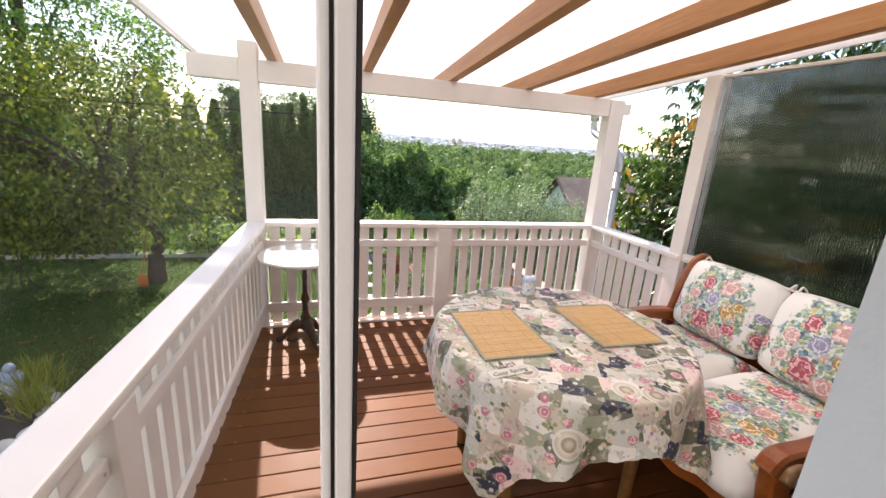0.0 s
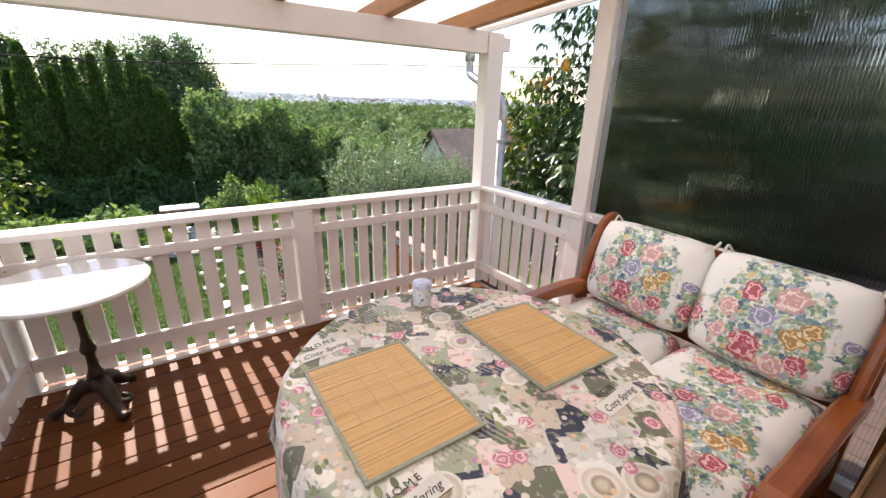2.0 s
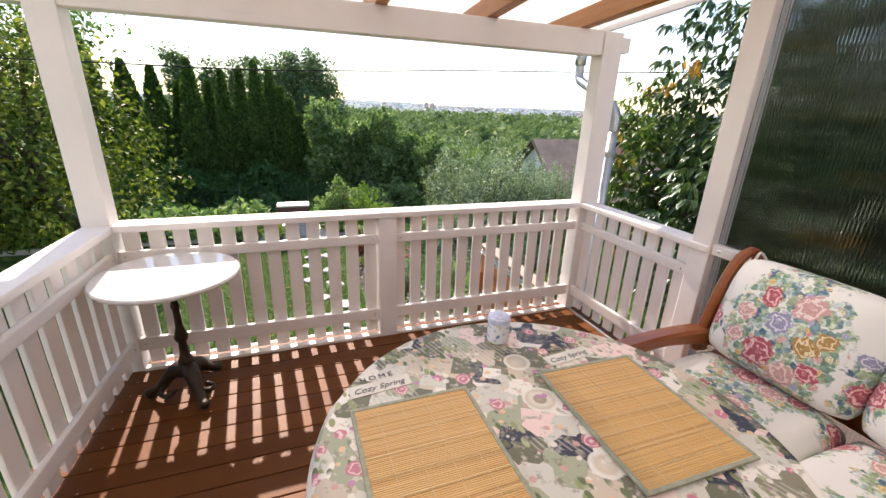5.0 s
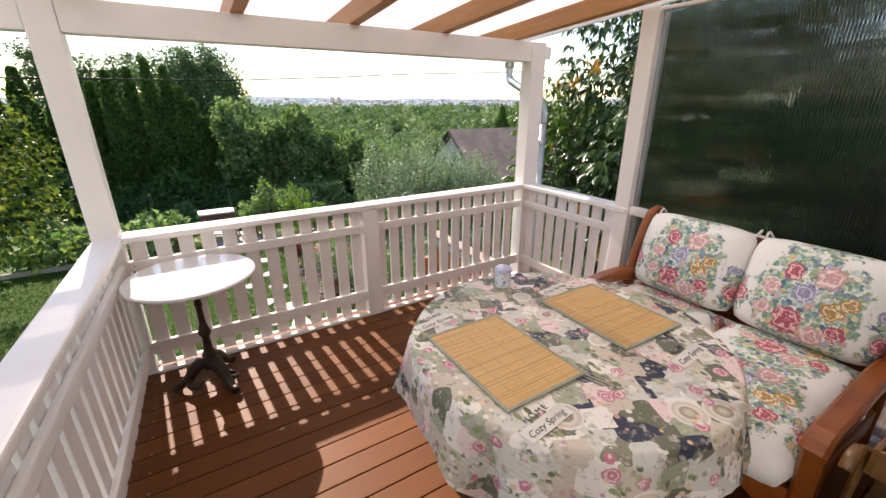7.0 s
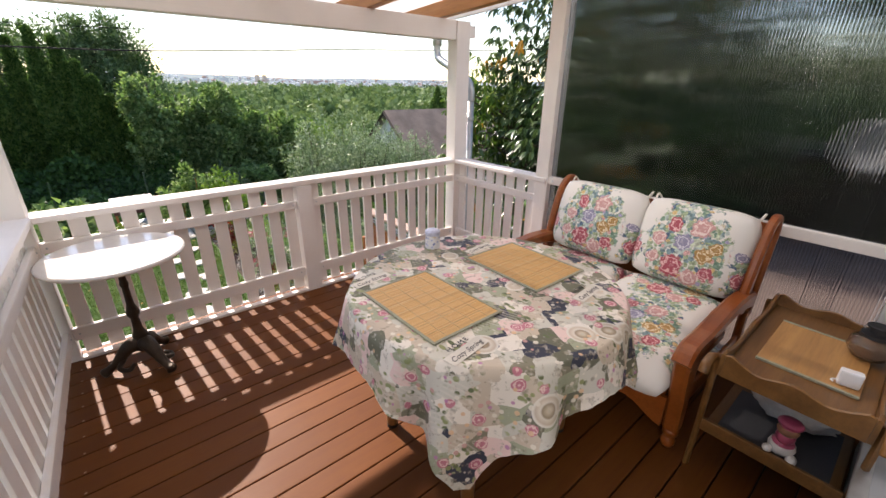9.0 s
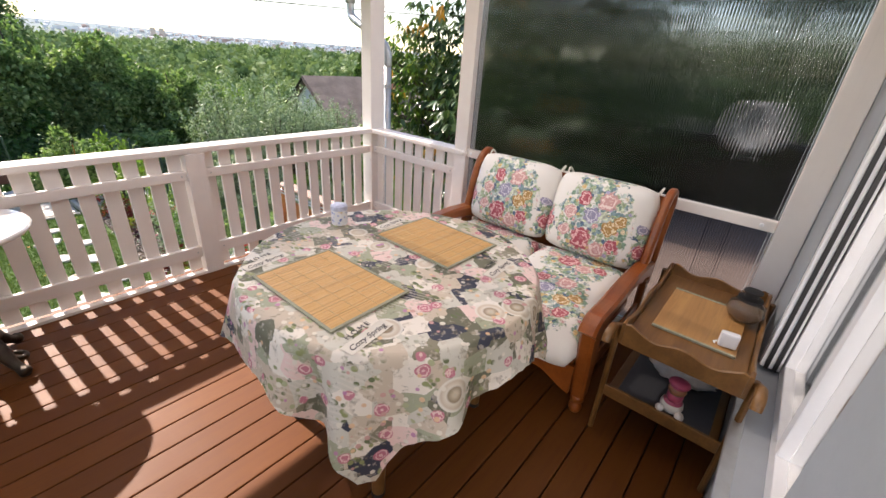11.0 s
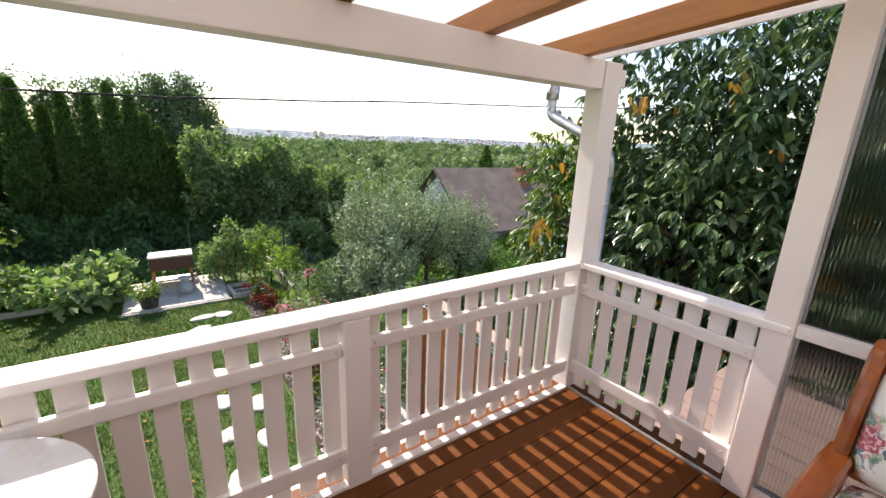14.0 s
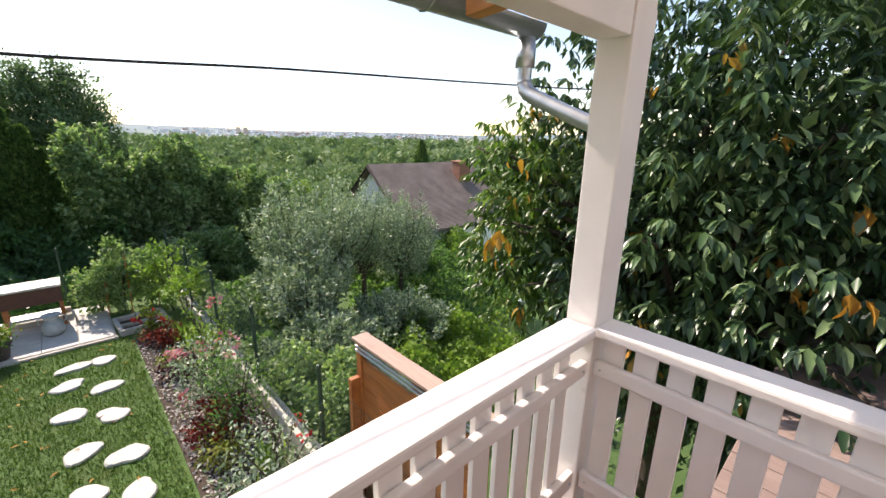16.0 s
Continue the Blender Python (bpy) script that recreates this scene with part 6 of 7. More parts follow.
# sword-leaved clumps
for x, y, hh in ((2.50, 10.45, 0.62), (2.42, 11.0, 0.5), (2.45, 6.95, 0.45)):
    n = 70
    p = RNG.normal(size=(n, 3)) * np.array((0.07, 0.07, 0)) + np.array((0, 0, 0.0))
    al = RNG.normal(size=(n, 3)) * np.array((0.35, 0.35, 0.1)) + np.array((0, 0, 1.0))
    o = thing("sword_plant", (x, y, GZ), 0, "clump of long upright sword-shaped green leaves", "plant", "bed plants")
    part("foliage", leaf_mesh("foliage", p, al, RNG.normal(size=(n, 3)), hh * (0.6 + 0.5 * RNG.random(n)), np.full(n, 0.035), L_BRIGHT), None, o)

# tall bushy tomato plants with canes, beside the patio
for x, y, h in ((1.78, 13.4, 1.62), (2.28, 13.5, 1.25), (1.40, 13.55, 0.95)):
    o = bush("tomato_plant", (x, y, GZ), 0.36, h, 1700, 0.10, L_SLOPE, "tall leafy tomato plant tied to canes", "plant", "tomato plants", 4, 0.45)
    bm = bmesh.new()
    rod(bm, (0.1, -0.25, -0.02), (0.14, -0.25, h * 0.8), 0.012)
    part("cane", bm, BIN_WOOD, o)
# flower pot
o = thing("flower_pot", (-0.06, 12.24, GZ + 0.051), 0, "dark flower pot planted with low flowers on the patio", "flower pot")
bm = bmesh.new()
turned(bm, [(0.15, 0.0), (0.19, 0.20), (0.215, 0.26), (0.225, 0.26), (0.225, 0.31), (0.20, 0.31), (0.19, 0.28)], 24)
part("pot", bm, m_plain("dark_pot", (0.05, 0.04, 0.04), 0.6), o)
p, cc, off = clump_points((0, 0, 0.38), (0.28, 0.28, 0.13), 22, 22, 0.06, 0.3)
part("foliage", leaves_for("foliage", p, off, (0, 0, 0.3), 0.07, L_BRIGHT, 0.5, 0.2), None, o)
p, cc, off = clump_points((0, 0, 0.42), (0.28, 0.28, 0.1), 9, 8, 0.02, 0.8)
part("blossoms", leaves_for("blossoms", p, off, (0, 0, 0.3), 0.045, L_LIME, 0.8, 0.0), None, o)
# fig-like shrubs along the back bed
for x, y, r, h in ((-1.5, 13.0, 0.60, 0.66), (-1.0, 13.7, 0.65, 0.82), (-2.3, 13.6, 0.65, 0.68), (-3.3, 13.7, 0.65, 0.62), (-0.75, 13.2, 0.35, 0.5)):
    bush("broad_leaved_shrub", (x, y, GZ), r, h, 420, 0.21, L_SLOPE, "low shrub with broad green leaves at the back bed", "shrub", "back bed shrubs", 5, 0.75, open_=0.3)
edge = one("bed_edging", CONCRETE, (-9.5, -0.60, 13.02, 13.10, GZ - 0.05, GZ + 0.11), bevel=0.01)
tagged(edge, "low pale concrete edging along the back bed", "edging", kind="structure")
# vegetable bed with stakes on the far side of the lawn
for x, y in ((-7.6, 12.95), (-6.9, 13.3), (-6.3, 13.3), (-5.75, 13.4), (-5.0, 13.4), (-8.4, 13.2)):
    bush("bean_plant", (x + 0.3, y + 0.15, GZ), 0.38, 0.62, 420, 0.11, L_BRIGHT, "leafy green vegetable plant in the back bed", "plant", "vegetable plants", 3, 0.6)
    bm = bmesh.new()
    rod(bm, (0, 0, -0.05), (0.03, 0.02, 0.85), 0.018, 0.015)
    st = part("stake", bm, BIN_WOOD)
    st.location = (x, y, GZ)
    tagged(st, "short wooden stake stuck in the vegetable bed", "stake", "bed stakes")
# small bare sapling with props
o = thing("sapling", (-6.2, 10.4, GZ), 0, "thin bare sapling held by two props on the lawn", "sapling")
for a, b in (((0, 0, -0.05), (0.08, 0, 1.3)), ((-0.35, 0.1, -0.05), (0.02, 0, 0.75)), ((0.35, -0.1, -0.05), (0.05, 0, 0.8))):
    bm = bmesh.new()
    rod(bm, a, b, 0.018, 0.010, 7)
    part("stick", bm, BARK, o)
# orange spade leaning on the tree
o = thing("spade", (-4.02, 10.62, GZ), 0, "orange garden spade leaning against the tree trunk", "spade")
bm = bmesh.new()
rod(bm, (0, 0, 0.28), (0.12, 0.22, 1.25), 0.016, 0.014)
part("shaft", bm, BIN_WOOD, o)
bm = bmesh.new()
box(bm, -0.10, 0.10, -0.012, 0.012, 0.0, 0.30, 0.008)
part("blade", bm, m_plain("orange_plastic", (0.60, 0.16, 0.03), 0.45), o, "bright orange blade")

# pond with a small statue and reeds
WATER = Nodes("pond_water")
WATER.finish((0.03, 0.045, 0.05), 0.06, bump=WATER.noise(WATER.coord("Object"), 6.0, 3), bump_strength=0.15, bump_dist=0.02)
bm = bmesh.new()
turned(bm, [(1.1, -0.02), (1.1, 0.012)], 32)
o = part("pond", bm, WATER.mat)
o.matrix_basis = pose(-4.45, 5.6, GZ) @ Matrix.Diagonal((1.0, 0.75, 1, 1))
tagged(o, "small dark garden pond edged with stones", "pond", kind="structure")
for i in range(22):
    a = 2 * math.pi * i / 22
    bm = bmesh.new()
    bmesh.ops.create_icosphere(bm, subdivisions=2, radius=0.13)
    for v in bm.verts:
        v.co = Vector((v.co.x * 1.25, v.co.y, v.co.z * 0.6)) * (1 + 0.35 * noise.noise(v.co * 6 + Vector((i, 0, 0))))
    o = part("pond_stone", bm, STONE if i % 3 == 0 else CONCRETE, smooth=True)
    o.matrix_basis = pose(-4.45 + 1.15 * math.cos(a), 5.6 + 0.87 * math.sin(a), GZ + 0.03, 0, 0, i * 40)
    tagged(o, "rounded grey stone at the edge of the pond", "stone", "pond stones")
bm = bmesh.new()
for p, s in (((0, 0, 0.10), (0.09, 0.08, 0.11)), ((0, 0, 0.28), (0.08, 0.07, 0.12)), ((0, 0, 0.44), (0.065, 0.065, 0.07)), ((0.09, 0.02, 0.30), (0.04, 0.03, 0.09)), ((-0.09, 0.0, 0.30), (0.04, 0.03, 0.09))):
    bmesh.ops.create_uvsphere(bm, u_segments=14, v_segments=9, radius=1.0, matrix=Matrix.Translation(p) @ Matrix.Diagonal((*s, 1)))
o = part("garden_statue", bm, m_plain("weathered_statue", (0.40, 0.44, 0.52), 0.6, 0, 0.3, 20), smooth=True)
o.location = (-4.02, 6.30, GZ)
tagged(o, "small weathered grey-blue garden statue by the pond", "statue")
for x, y in ((-3.75, 6.25), (-3.55, 5.85), (-3.9, 6.5)):
    n = 120
    p = RNG.normal(size=(n, 3)) * np.array((0.10, 0.10, 0))
    al = RNG.normal(size=(n, 3)) * np.array((0.4, 0.4, 0.1)) + np.array((0, 0, 1.0))
    o = thing("reed_clump", (x, y, GZ), 0, "clump of dry yellowish reeds beside the pond", "reeds", "pond reeds")
    part("blades", leaf_mesh("blades", p, al, RNG.normal(size=(n, 3)), 0.55 * (0.6 + 0.5 * RNG.random(n)), np.full(n, 0.018), L_LIME), None, o)

# low wall and green wire fence beside the bed
w = one("low_wall", m_plain("pale_concrete", (0.60, 0.56, 0.48), 0.9, 0, 0.22, 5, 0.5, 0.01), (2.80, 2.95, 4.3, 14.6, -3.2, GZ + 0.22), bevel=0.012)
tagged(w, "low weathered concrete wall along the garden edge", "wall", kind="structure")


def wire_fence(name, a, b, posts, height, label):
    f = thing(name, (0, 0, 0), 0, label, "fence")
    a, b = Vector(a), Vector(b)
    for i in range(posts):
        p = a.lerp(b, i / (posts - 1))
        bm = bmesh.new()
        rod(bm, p - Vector((0, 0, 0.1)), p + Vector((0, 0, height + 0.06)), 0.024, 0.024, 10)
        bmesh.ops.create_uvsphere(bm, u_segments=10, v_segments=5, radius=0.027, matrix=Matrix.Translation(p + Vector((0, 0, height + 0.06))))
        part("post", bm, DARK_GREEN, f)
    # crossed wires, one joined net
    L = (b - a).length
    d = (b - a) / L
    verts, faces = [], []
    side = Vector((-d.y, d.x, 0)) * 0.0016
    step = 0.075
    lines = []
    for k in range(int(-height / step), int(L / step) + 1):
        for sgn in (1, -1):
            s0, s1 = k * step, k * step + height
            z0, z1 = (0, height) if sgn > 0 else (height, 0)
            if s0 < 0:
                z0 += (z1 - z0) * (-s0 / height)
                s0 = 0
            if s1 > L:
                z1 = z0 + (z1 - z0) * ((L - s0) / (s1 - s0))
                s1 = L
            if s1 - s0 > 0.02:
                lines.append((s0, z0, s1, z1))
    for z in (0.05, height / 2, height):
        lines.append((0, z, L, z))
    for s0, z0, s1, z1 in lines:
        p, q = a + d * s0 + Vector((0, 0, z0)), a + d * s1 + Vector((0, 0, z1))
        up = Vector((0, 0, 0.0016))
        i = len(verts)
        verts += [p + side, p - side, p + up, q + side, q - side, q + up]
        faces += [(i, i + 1, i + 4, i + 3), (i + 1, i + 2, i + 5, i + 4), (i + 2, i, i + 3, i + 5)]
    me = bpy.data.meshes.new("net")
    me.from_pydata([tuple(v) for v in verts], [], faces)
    me.materials.append(DARK_GREEN)
    net = part("net", me, None, f)
    net["kind"] = "stuff"


wire_fence("wire_fence", (2.87, 4.4, GZ + 0.22), (2.87, 14.5, GZ + 0.22), 6, 1.15, "green wire mesh fence on the low garden wall")
wire_fence("wire_fence", (2.87, 14.5, GZ), (-9.0, 14.5, GZ), 7, 1.25, "green wire mesh fence along the back of the garden")


def wood_screen():
    s = thing("wooden_screen", (0, 0, 0), 0, "orange-stained plank screen with a pale top board", "screen")
    one("top_board", m_wood("pale_top_board", (0.42, 0.28, 0.21), (0.52, 0.36, 0.28), "y", 0.6), (3.02, 3.19, 4.25, 5.97, -0.325, -0.295), parent=s)
    for y in (5.88, 5.0, 4.3):
        one("post", BIN_WOOD, (3.06, 3.15, y, y + 0.08, GZ - 0.1, -0.327), parent=s)
    for i in range(12):
        z = -0.52 - 0.145 * i
        one("plank", BIN_WOOD, (3.08, 3.105, 4.385, 5.875, z - 0.14, z), parent=s, bevel=0.003)
    for z in (-0.385, -0.43):
        bm = bmesh.new()
        rod(bm, (3.05, 4.3, z), (3.05, 5.95, z), 0.012)
        part("metal_bar", bm, METAL, s)
    one("side_board", BIN_WOOD, (2.96, 3.058, 5.905, 5.96, GZ - 0.05, -0.72), parent=s)


wood_screen()

# platform of pinkish planks beside the porch, seen through the rail
PINK = m_wood("pinkish_planks", (0.26, 0.185, 0.155), (0.34, 0.25, 0.21), "y", 0.7)
pf = one("platform", m_plain("platform_frame", (0.10, 0.07, 0.05), 0.9), (2.86, 6.85, -1.4, 3.05, -0.32, -0.192), bevel=0)
tagged(pf, "weathered platform of pinkish-brown planks beside the porch", "platform", kind="structure")
bm = bmesh.new()
box(bm, 0, 0.185, -1.4, 3.05, 0, 0.04, 0.005)
plank = mesh_of("plank", bm, PINK)
for i in range(20):
    part("plank", plank, None, pf).location = (2.88 + 0.191 * i, 0, -0.190)
for x, y in ((2.95, 2.9), (4.5, 2.9), (2.95, -1.2), (4.5, -1.2)):
    one("stilt", PAINT_Z, (x - 0.05, x + 0.05, y - 0.05, y + 0.05, -3.4, -0.321), parent=pf)
# dark shed wall closing the view behind the screen
shed = thing("shed", (0, 0, 0), 0, "dark brown wooden shed with plank walls behind the screen", "shed")
DARKWOOD = m_wood("dark_planks", (0.045, 0.032, 0.024), (0.085, 0.06, 0.045), "z", 0.8)
for i in range(26):
    one("plank", DARKWOOD, (6.9, 6.93, -4.0 + 0.24 * i, -3.765 + 0.24 * i, -3.6, 0.75), parent=shed, bevel=0.004)
one("roof", m_plain("shed_roof", (0.07, 0.06, 0.055), 0.9), (6.7, 9.0, -4.3, 2.6, 0.76, 0.84), parent=shed)
# satellite dish and lamp beyond the screen
o = thing("satellite_dish", (3.62, 0.70, -0.150), 0, "white satellite dish on a pole behind the screen", "dish")
bm = bmesh.new()
turned(bm, [(0.010, 0.0), (0.065, 0.006), (0.125, 0.021), (0.166, 0.038), (0.168, 0.033), (0.125, 0.015), (0.065, 0.001), (0.010, -0.008)], 40, Matrix.Translation((0, 0, 1.40)) @ Matrix.Rotation(radians(-78), 4, "Y"))
part("dish", bm, m_plain("dish_paint", (0.30, 0.31, 0.32), 0.6), o, smooth=True)
bm = bmesh.new()
rod(bm, (0.09, 0, 0.0), (0.09, 0, 1.50), 0.010)
part("pole", bm, BLACK, o)
bm = bmesh.new()
tube(bm, spline([(0.05, 0, 1.19), (-0.12, 0, 1.23), (-0.2, 0, 1.31)], 5), 0.012, 8)
part("arm", bm, METAL, o)


# ---- neighbour's house, town ----
def house(x, y, ridge, u, length, half, drop, base, label):
    """A gabled house; x, y: the near gable under the ridge's end; u: the ridge's direction."""
    h = thing("house", (x, y, 0), 0, label, "house")
    u = Vector((u[0], u[1], 0)).normalized()
    v = Vector((-u.y, u.x, 0))
    wall_m = m_plain("white_render", (0.84, 0.83, 0.81), 0.9, 0, 0.08, 2, 0.3)
    tile = Nodes("brown_roof_tiles")
    bands = tile.add("ShaderNodeTexWave", wave_type="BANDS", bands_direction="Z", Scale=6.0)
    tile.link(tile.coord("Object"), bands.inputs["Vector"])
    blot = tile.noise(tile.coord("Object"), 1.2, 5)
    tile.finish(tile.mix(tile.ramp(blot, [(0.3, 0.0), (0.7, 1.0)]), (0.19, 0.14, 0.115), (0.31, 0.235, 0.195)), 0.9, bump=bands.outputs["Fac"], bump_strength=0.8, bump_dist=0.04)
    eave = ridge - drop

    def P(a, b, z):
        q = u * a + v * b
        return (q.x, q.y, z)

    bm = bmesh.new()
    i = half - 0.35
    ei = ridge - drop * i / half - 0.12
    ring0 = [bm.verts.new(P(a, b, z)) for a, b, z in ((0.25, -i, base), (0.25, i, base), (0.25, i, ei), (0.25, 0, ridge - 0.12), (0.25, -i, ei))]
    ring1 = [bm.verts.new(P(a, b, z)) for a, b, z in ((length - 0.25, -i, base), (length - 0.25, i, base), (length - 0.25, i, ei), (length - 0.25, 0, ridge - 0.12), (length - 0.25, -i, ei))]
    bm.faces.new(ring0)
    bm.faces.new(ring1[::-1])
    for k in range(5):
        bm.faces.new((ring0[k], ring0[(k + 1) % 5], ring1[(k + 1) % 5], ring1[k]))
    part("wall", bm, wall_m, h)
    for s in (-1, 1):
        bm = bmesh.new()
        lo = [bm.verts.new(P(a, b, z)) for a, b, z in ((-0.1, 0, ridge), (length + 0.1, 0, ridge), (length + 0.1, s * half, eave), (-0.1, s * half, eave))]
        hi = [bm.verts.new(Vector(q.co) + Vector((0, 0, 0.14))) for q in lo]
        bm.faces.new(lo)
        bm.faces.new(hi[::-1])
        for k in range(4):
            bm.faces.new((lo[k], lo[(k + 1) % 4], hi[(k + 1) % 4], hi[k]))
        part("roof", bm, tile.mat, h, "weathered brown tiled roof slope")
        bm = bmesh.new()
        rod(bm, P(-0.12, s * half, eave + 0.02), P(-0.12, 0, ridge + 0.03), 0.09, 0.09, 4)
        part("barge_board", bm, DARKWOOD, h)
    # chimney on the near slope
    c = bmesh.new()
    q = P(5.7, -1.2, 0)
    ang = math.atan2(u.y, u.x)
    box(c, -0.42, 0.42, -0.36, 0.36, ridge - 1.9, ridge + 0.20, 0.02, Matrix.Translation((q[0], q[1], 0)) @ Matrix.Rotation(ang, 4, "Z"))
    box(c, -0.48, 0.48, -0.42, 0.42, ridge + 0.201, ridge + 0.28, 0.02, Matrix.Translation((q[0], q[1], 0)) @ Matrix.Rotation(ang, 4, "Z"))
    part("chimney", c, m_plain("old_brick", (0.33, 0.15, 0.095), 0.9, 0, 0.3, 9, 0.6, 0.02), h, "red brick chimney")
    return h


house(14.01, 22.50, -0.18, (0.995, -0.10), 7.3, 4.3, 3.1, -10.0, "white gabled house with a weathered brown tiled roof")
# dark fir behind the house
conifer(27.5, 34.0, -10.0, 1.0, 1.7, "dark fir tree behind the house")


def town():
    """Far houses and blocks on the hills: many small gabled boxes."""
    r = np.random.default_rng(4)
    verts, faces = [], []

    def add_box(x, y, z, w, d, h, roof):
        i = len(verts)
        for dx, dy in ((-w, -d), (w, -d), (w, d), (-w, d)):
            verts.append((x + dx, y + dy, z - 3))
        for dx, dy in ((-w, -d), (w, -d), (w, d), (-w, d)):
            verts.append((x + dx, y + dy, z + h))
        faces.extend([(i, i + 1, i + 5, i + 4), (i + 1, i + 2, i + 6, i + 5), (i + 2, i + 3, i + 7, i + 6), (i + 3, i, i + 4, i + 7)])
        if roof:
            verts.extend([(x - w, y, z + h * 1.6), (x + w, y, z + h * 1.6)])
            faces.extend([(i + 4, i + 5, i + 9, i + 8), (i + 6, i + 7, i + 8, i + 9)])
        else:
            faces.append((i + 4, i + 5, i + 6, i + 7))
    for _ in range(620):
        a = radians(8 + 48 * r.random())
        d = 1900 + 1000 * r.random()
        if r.random() > math.sin((a - radians(8)) / radians(48) * math.pi) ** 0.5:
            continue
        x, y = d * math.sin(a), d * math.cos(a)
        s = 4 + 6 * r.random()
        add_box(x, y, ground_z(x, y) + 5, s, s * 0.8, 4 + 4 * r.random(), True)
    for a, w, hgt in ((17.2, 9, 34), (18.0, 9, 34), (13.5, 26, 16), (10.2, 40, 12), (24.0, 30, 12)):
        d = 2500
        x, y = d * math.sin(radians(a)), d * math.cos(radians(a))
        add_box(x, y, ground_z(x, y) + 4, w, 8, hgt, False)
    me = bpy.data.meshes.new("far_town")
    me.from_pydata(verts, [], faces)
    n = Nodes("far_walls")
    geo = n.add("ShaderNodeNewGeometry")
    n.finish(n.ramp(geo.outputs["Random Per Island"], [(0.0, (0.78, 0.77, 0.75)), (0.4, (0.60, 0.50, 0.44)), (0.6, (0.82, 0.81, 0.80)), (0.88, (0.50, 0.34, 0.28))], "CONSTANT"), 0.9)
    me.materials.append(n.mat)
    tagged(new("far_town", me), "distant pale houses and blocks spread over the hills", "town", kind="stuff")


town()

# neighbour's garden: lawn patch, lavender, weather-beaten post with a white bird shape
tree("dark_tree", (10.2, -0.6, -3.2), (9.4, -0.6, -0.6), (9.0, -0.6, 0.9), (1.8, 2.8, 1.35), 260, 60, 0.28, 0.17, L_CHERRY, "dense dark tree behind the plastic screen", 0.15, 12, 0.42, 0.8, False, 0.3)
tree("dark_tree", (9.9, 2.4, -3.4), (9.9, 2.4, -0.6), (9.8, 2.4, 0.8), (1.8, 2.4, 1.35), 240, 60, 0.28, 0.17, L_CHERRY, "dense dark tree behind the plastic screen", 0.15, 12, 0.42, 0.8, False, 0.3)
tree("dark_tree", (15.0, 0.5, -4.6), (15.0, 0.5, 2.5), (15.0, 0.0, 5.5), (3.5, 7.0, 2.6), 460, 80, 0.4, 0.2, L_CHERRY, "tall dark tree behind the plastic screen", 0.22, 14, 0.42, 0.8, False, 0.3)
for x, y in ((10.2, 10.2), (9.4, 9.9), (10.9, 10.6)):
    n = 900
    p = RNG.normal(size=(n, 3)) * np.array((0.35, 0.35, 0.05))
    al = RNG.normal(size=(n, 3)) * np.array((0.45, 0.45, 0.1)) + np.array((0, 0, 1.0))
    o = thing("lavender", (x, y, ground_z(x, y)), 0, "grey-green lavender clump in the neighbouring garden", "lavender", "lavender clumps")
    part("foliage", leaf_mesh("foliage", p, al, RNG.normal(size=(n, 3)), 0.55 * (0.6 + 0.5 * RNG.random(n)), np.full(n, 0.03), L_SILVER), None, o)
o = thing("garden_post", (11.6, 10.0, ground_z(11.6, 10.0)), 0, "dark garden post with a white bird-shaped top", "post")
bm = bmesh.new()
rod(bm, (0, 0, -0.1), (0.05, 0, 1.0), 0.07, 0.05)
part("post", bm, BARK, o)
bm = bmesh.new()
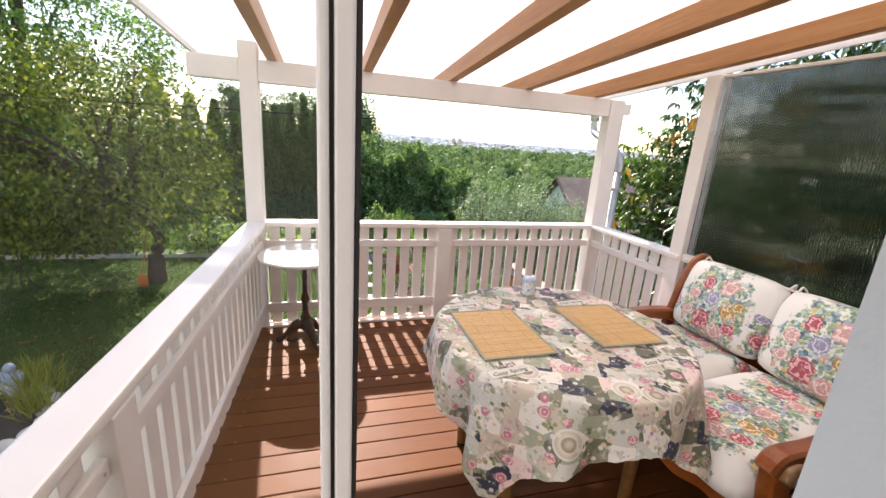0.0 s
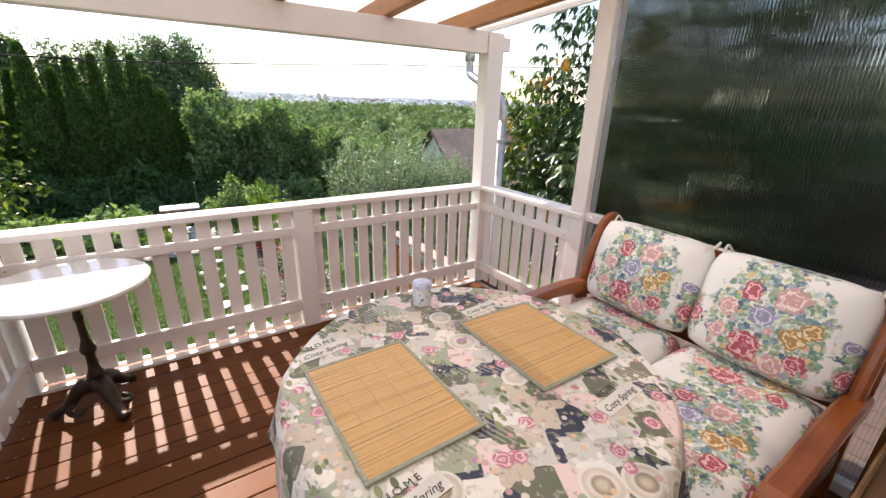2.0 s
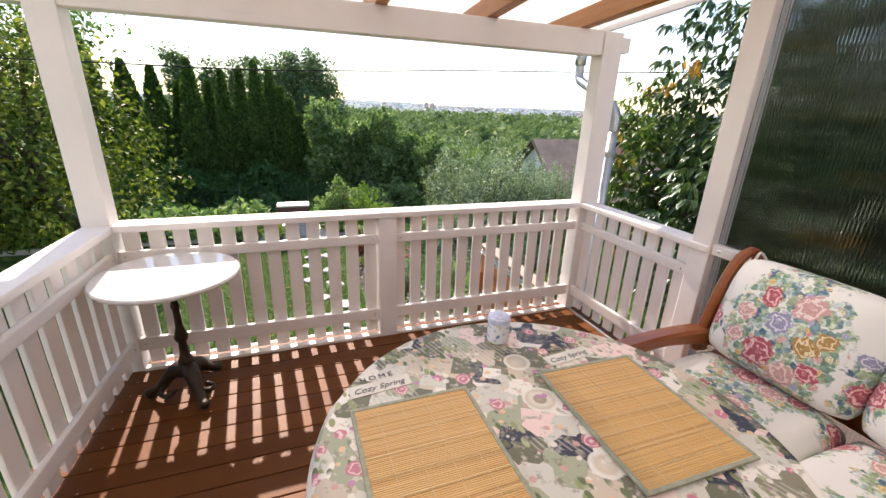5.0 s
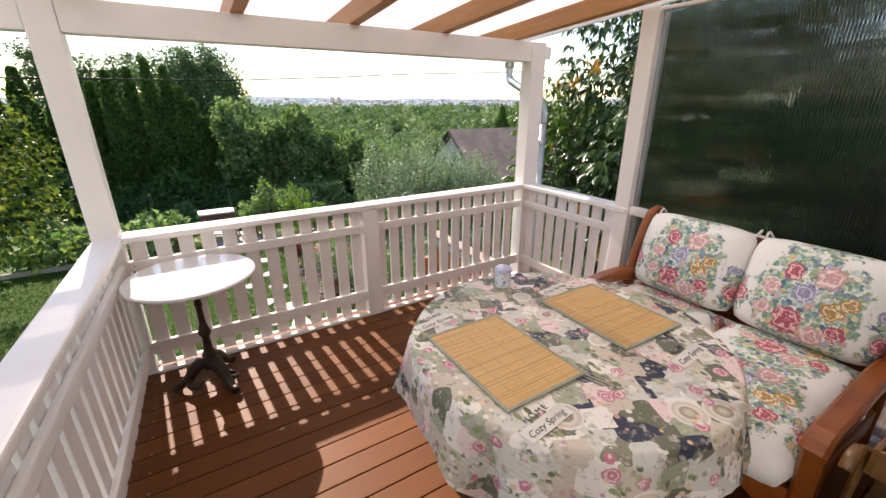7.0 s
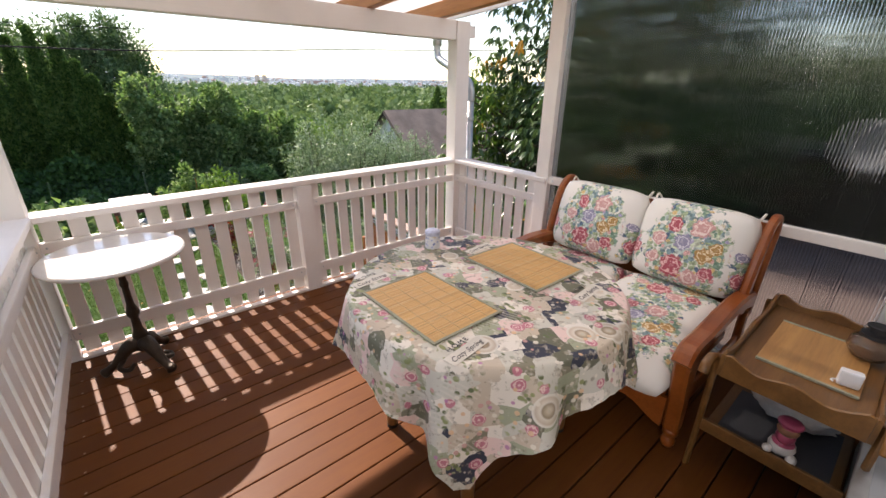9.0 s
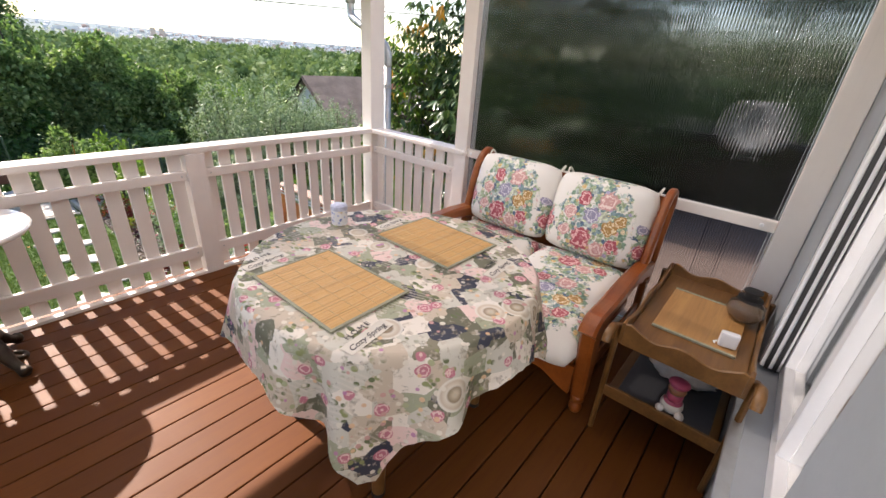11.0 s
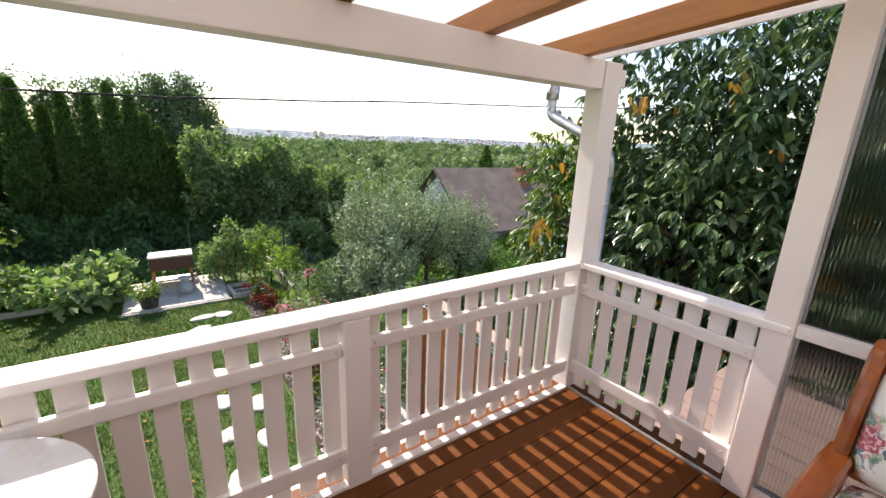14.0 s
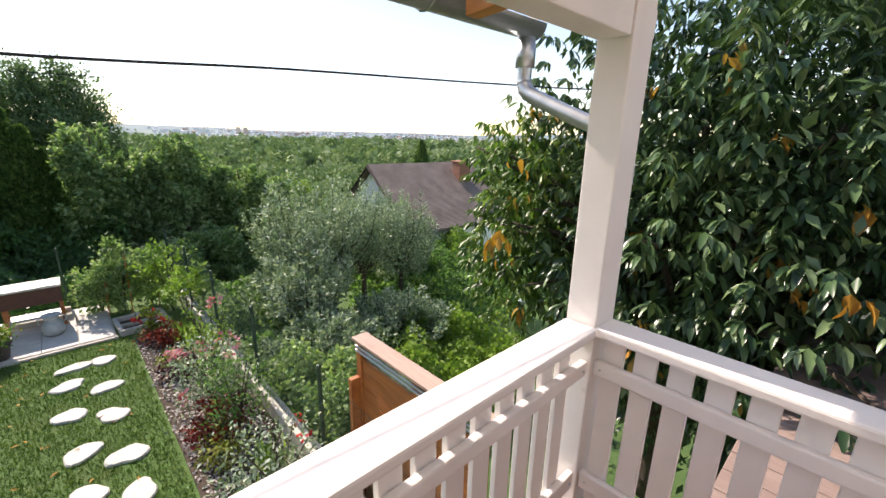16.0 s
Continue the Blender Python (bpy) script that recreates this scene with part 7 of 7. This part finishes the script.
for p, s in (((0.05, 0, 1.1), (0.12, 0.16, 0.09)), ((0.2, 0.05, 1.25), (0.16, 0.04, 0.08)), ((-0.12, 0.0, 1.15), (0.06, 0.06, 0.06))):
    bmesh.ops.create_uvsphere(bm, u_segments=12, v_segments=8, radius=1.0, matrix=Matrix.Translation(p) @ Matrix.Diagonal((*s, 1)))
part("bird_shape", bm, WHITE_PVC, o, smooth=True)


# grass blades on the lawn that the porch looks down on
def lawn():
    n = 150000
    r = np.random.default_rng(12)
    x = -9.0 + 10.7 * r.random(n) ** 0.75
    y = 4.2 + 8.7 * r.random(n)
    keep = ~((x > -0.58) & (y > 11.95)) & ~(((x + 4.45) / 1.15) ** 2 + ((y - 5.6) / 0.9) ** 2 < 1)
    for sx, sy in ((0.86, 11.17), (1.23, 11.15), (0.765, 10.57), (1.20, 10.18), (0.763, 9.66), (1.20, 9.32), (0.846, 8.68), (1.25, 8.30), (0.856, 7.85), (1.265, 7.56), (0.84, 7.05), (1.27, 6.75), (0.86, 6.2)):
        keep &= ((x - sx) / 0.2) ** 2 + ((y - sy) / 0.17) ** 2 > 1
    x, y = x[keep], y[keep]
    n = len(x)
    p = np.stack([x, y, np.full(n, GZ - 0.005)], 1)
    al = r.normal(size=(n, 3)) * np.array((0.5, 0.5, 0.1)) + np.array((0, 0, 1.0))
    L = 0.03 + 0.035 * r.random(n)
    tagged(new("grass", leaf_mesh("grass", p, al, r.normal(size=(n, 3)), L, np.full(n, 0.011), L_GRASS, fold=0.1)), "short green lawn grass", "grass", kind="stuff")
    m = 420
    p = np.stack([-8 + 9.5 * r.random(m), 5 + 7.5 * r.random(m), np.full(m, GZ + 0.03)], 1)
    tagged(new("fallen_leaves", leaf_mesh("fallen_leaves", p, r.normal(size=(m, 3)) * np.array((1, 1, 0.1)), np.tile((0, 0, 1.0), (m, 1)) + 0.3 * r.normal(size=(m, 3)), 0.06 + 0.04 * r.random(m), np.full(m, 0.04), L_DRY)), "scattered dry leaves on the lawn", "leaves", kind="stuff")


L_GRASS = m_leaf("grass_blades", [(0.034, 0.074, 0.014), (0.062, 0.122, 0.024), (0.100, 0.168, 0.038), (0.19, 0.22, 0.070)], 0.36, 0.6, 0.9)
lawn()
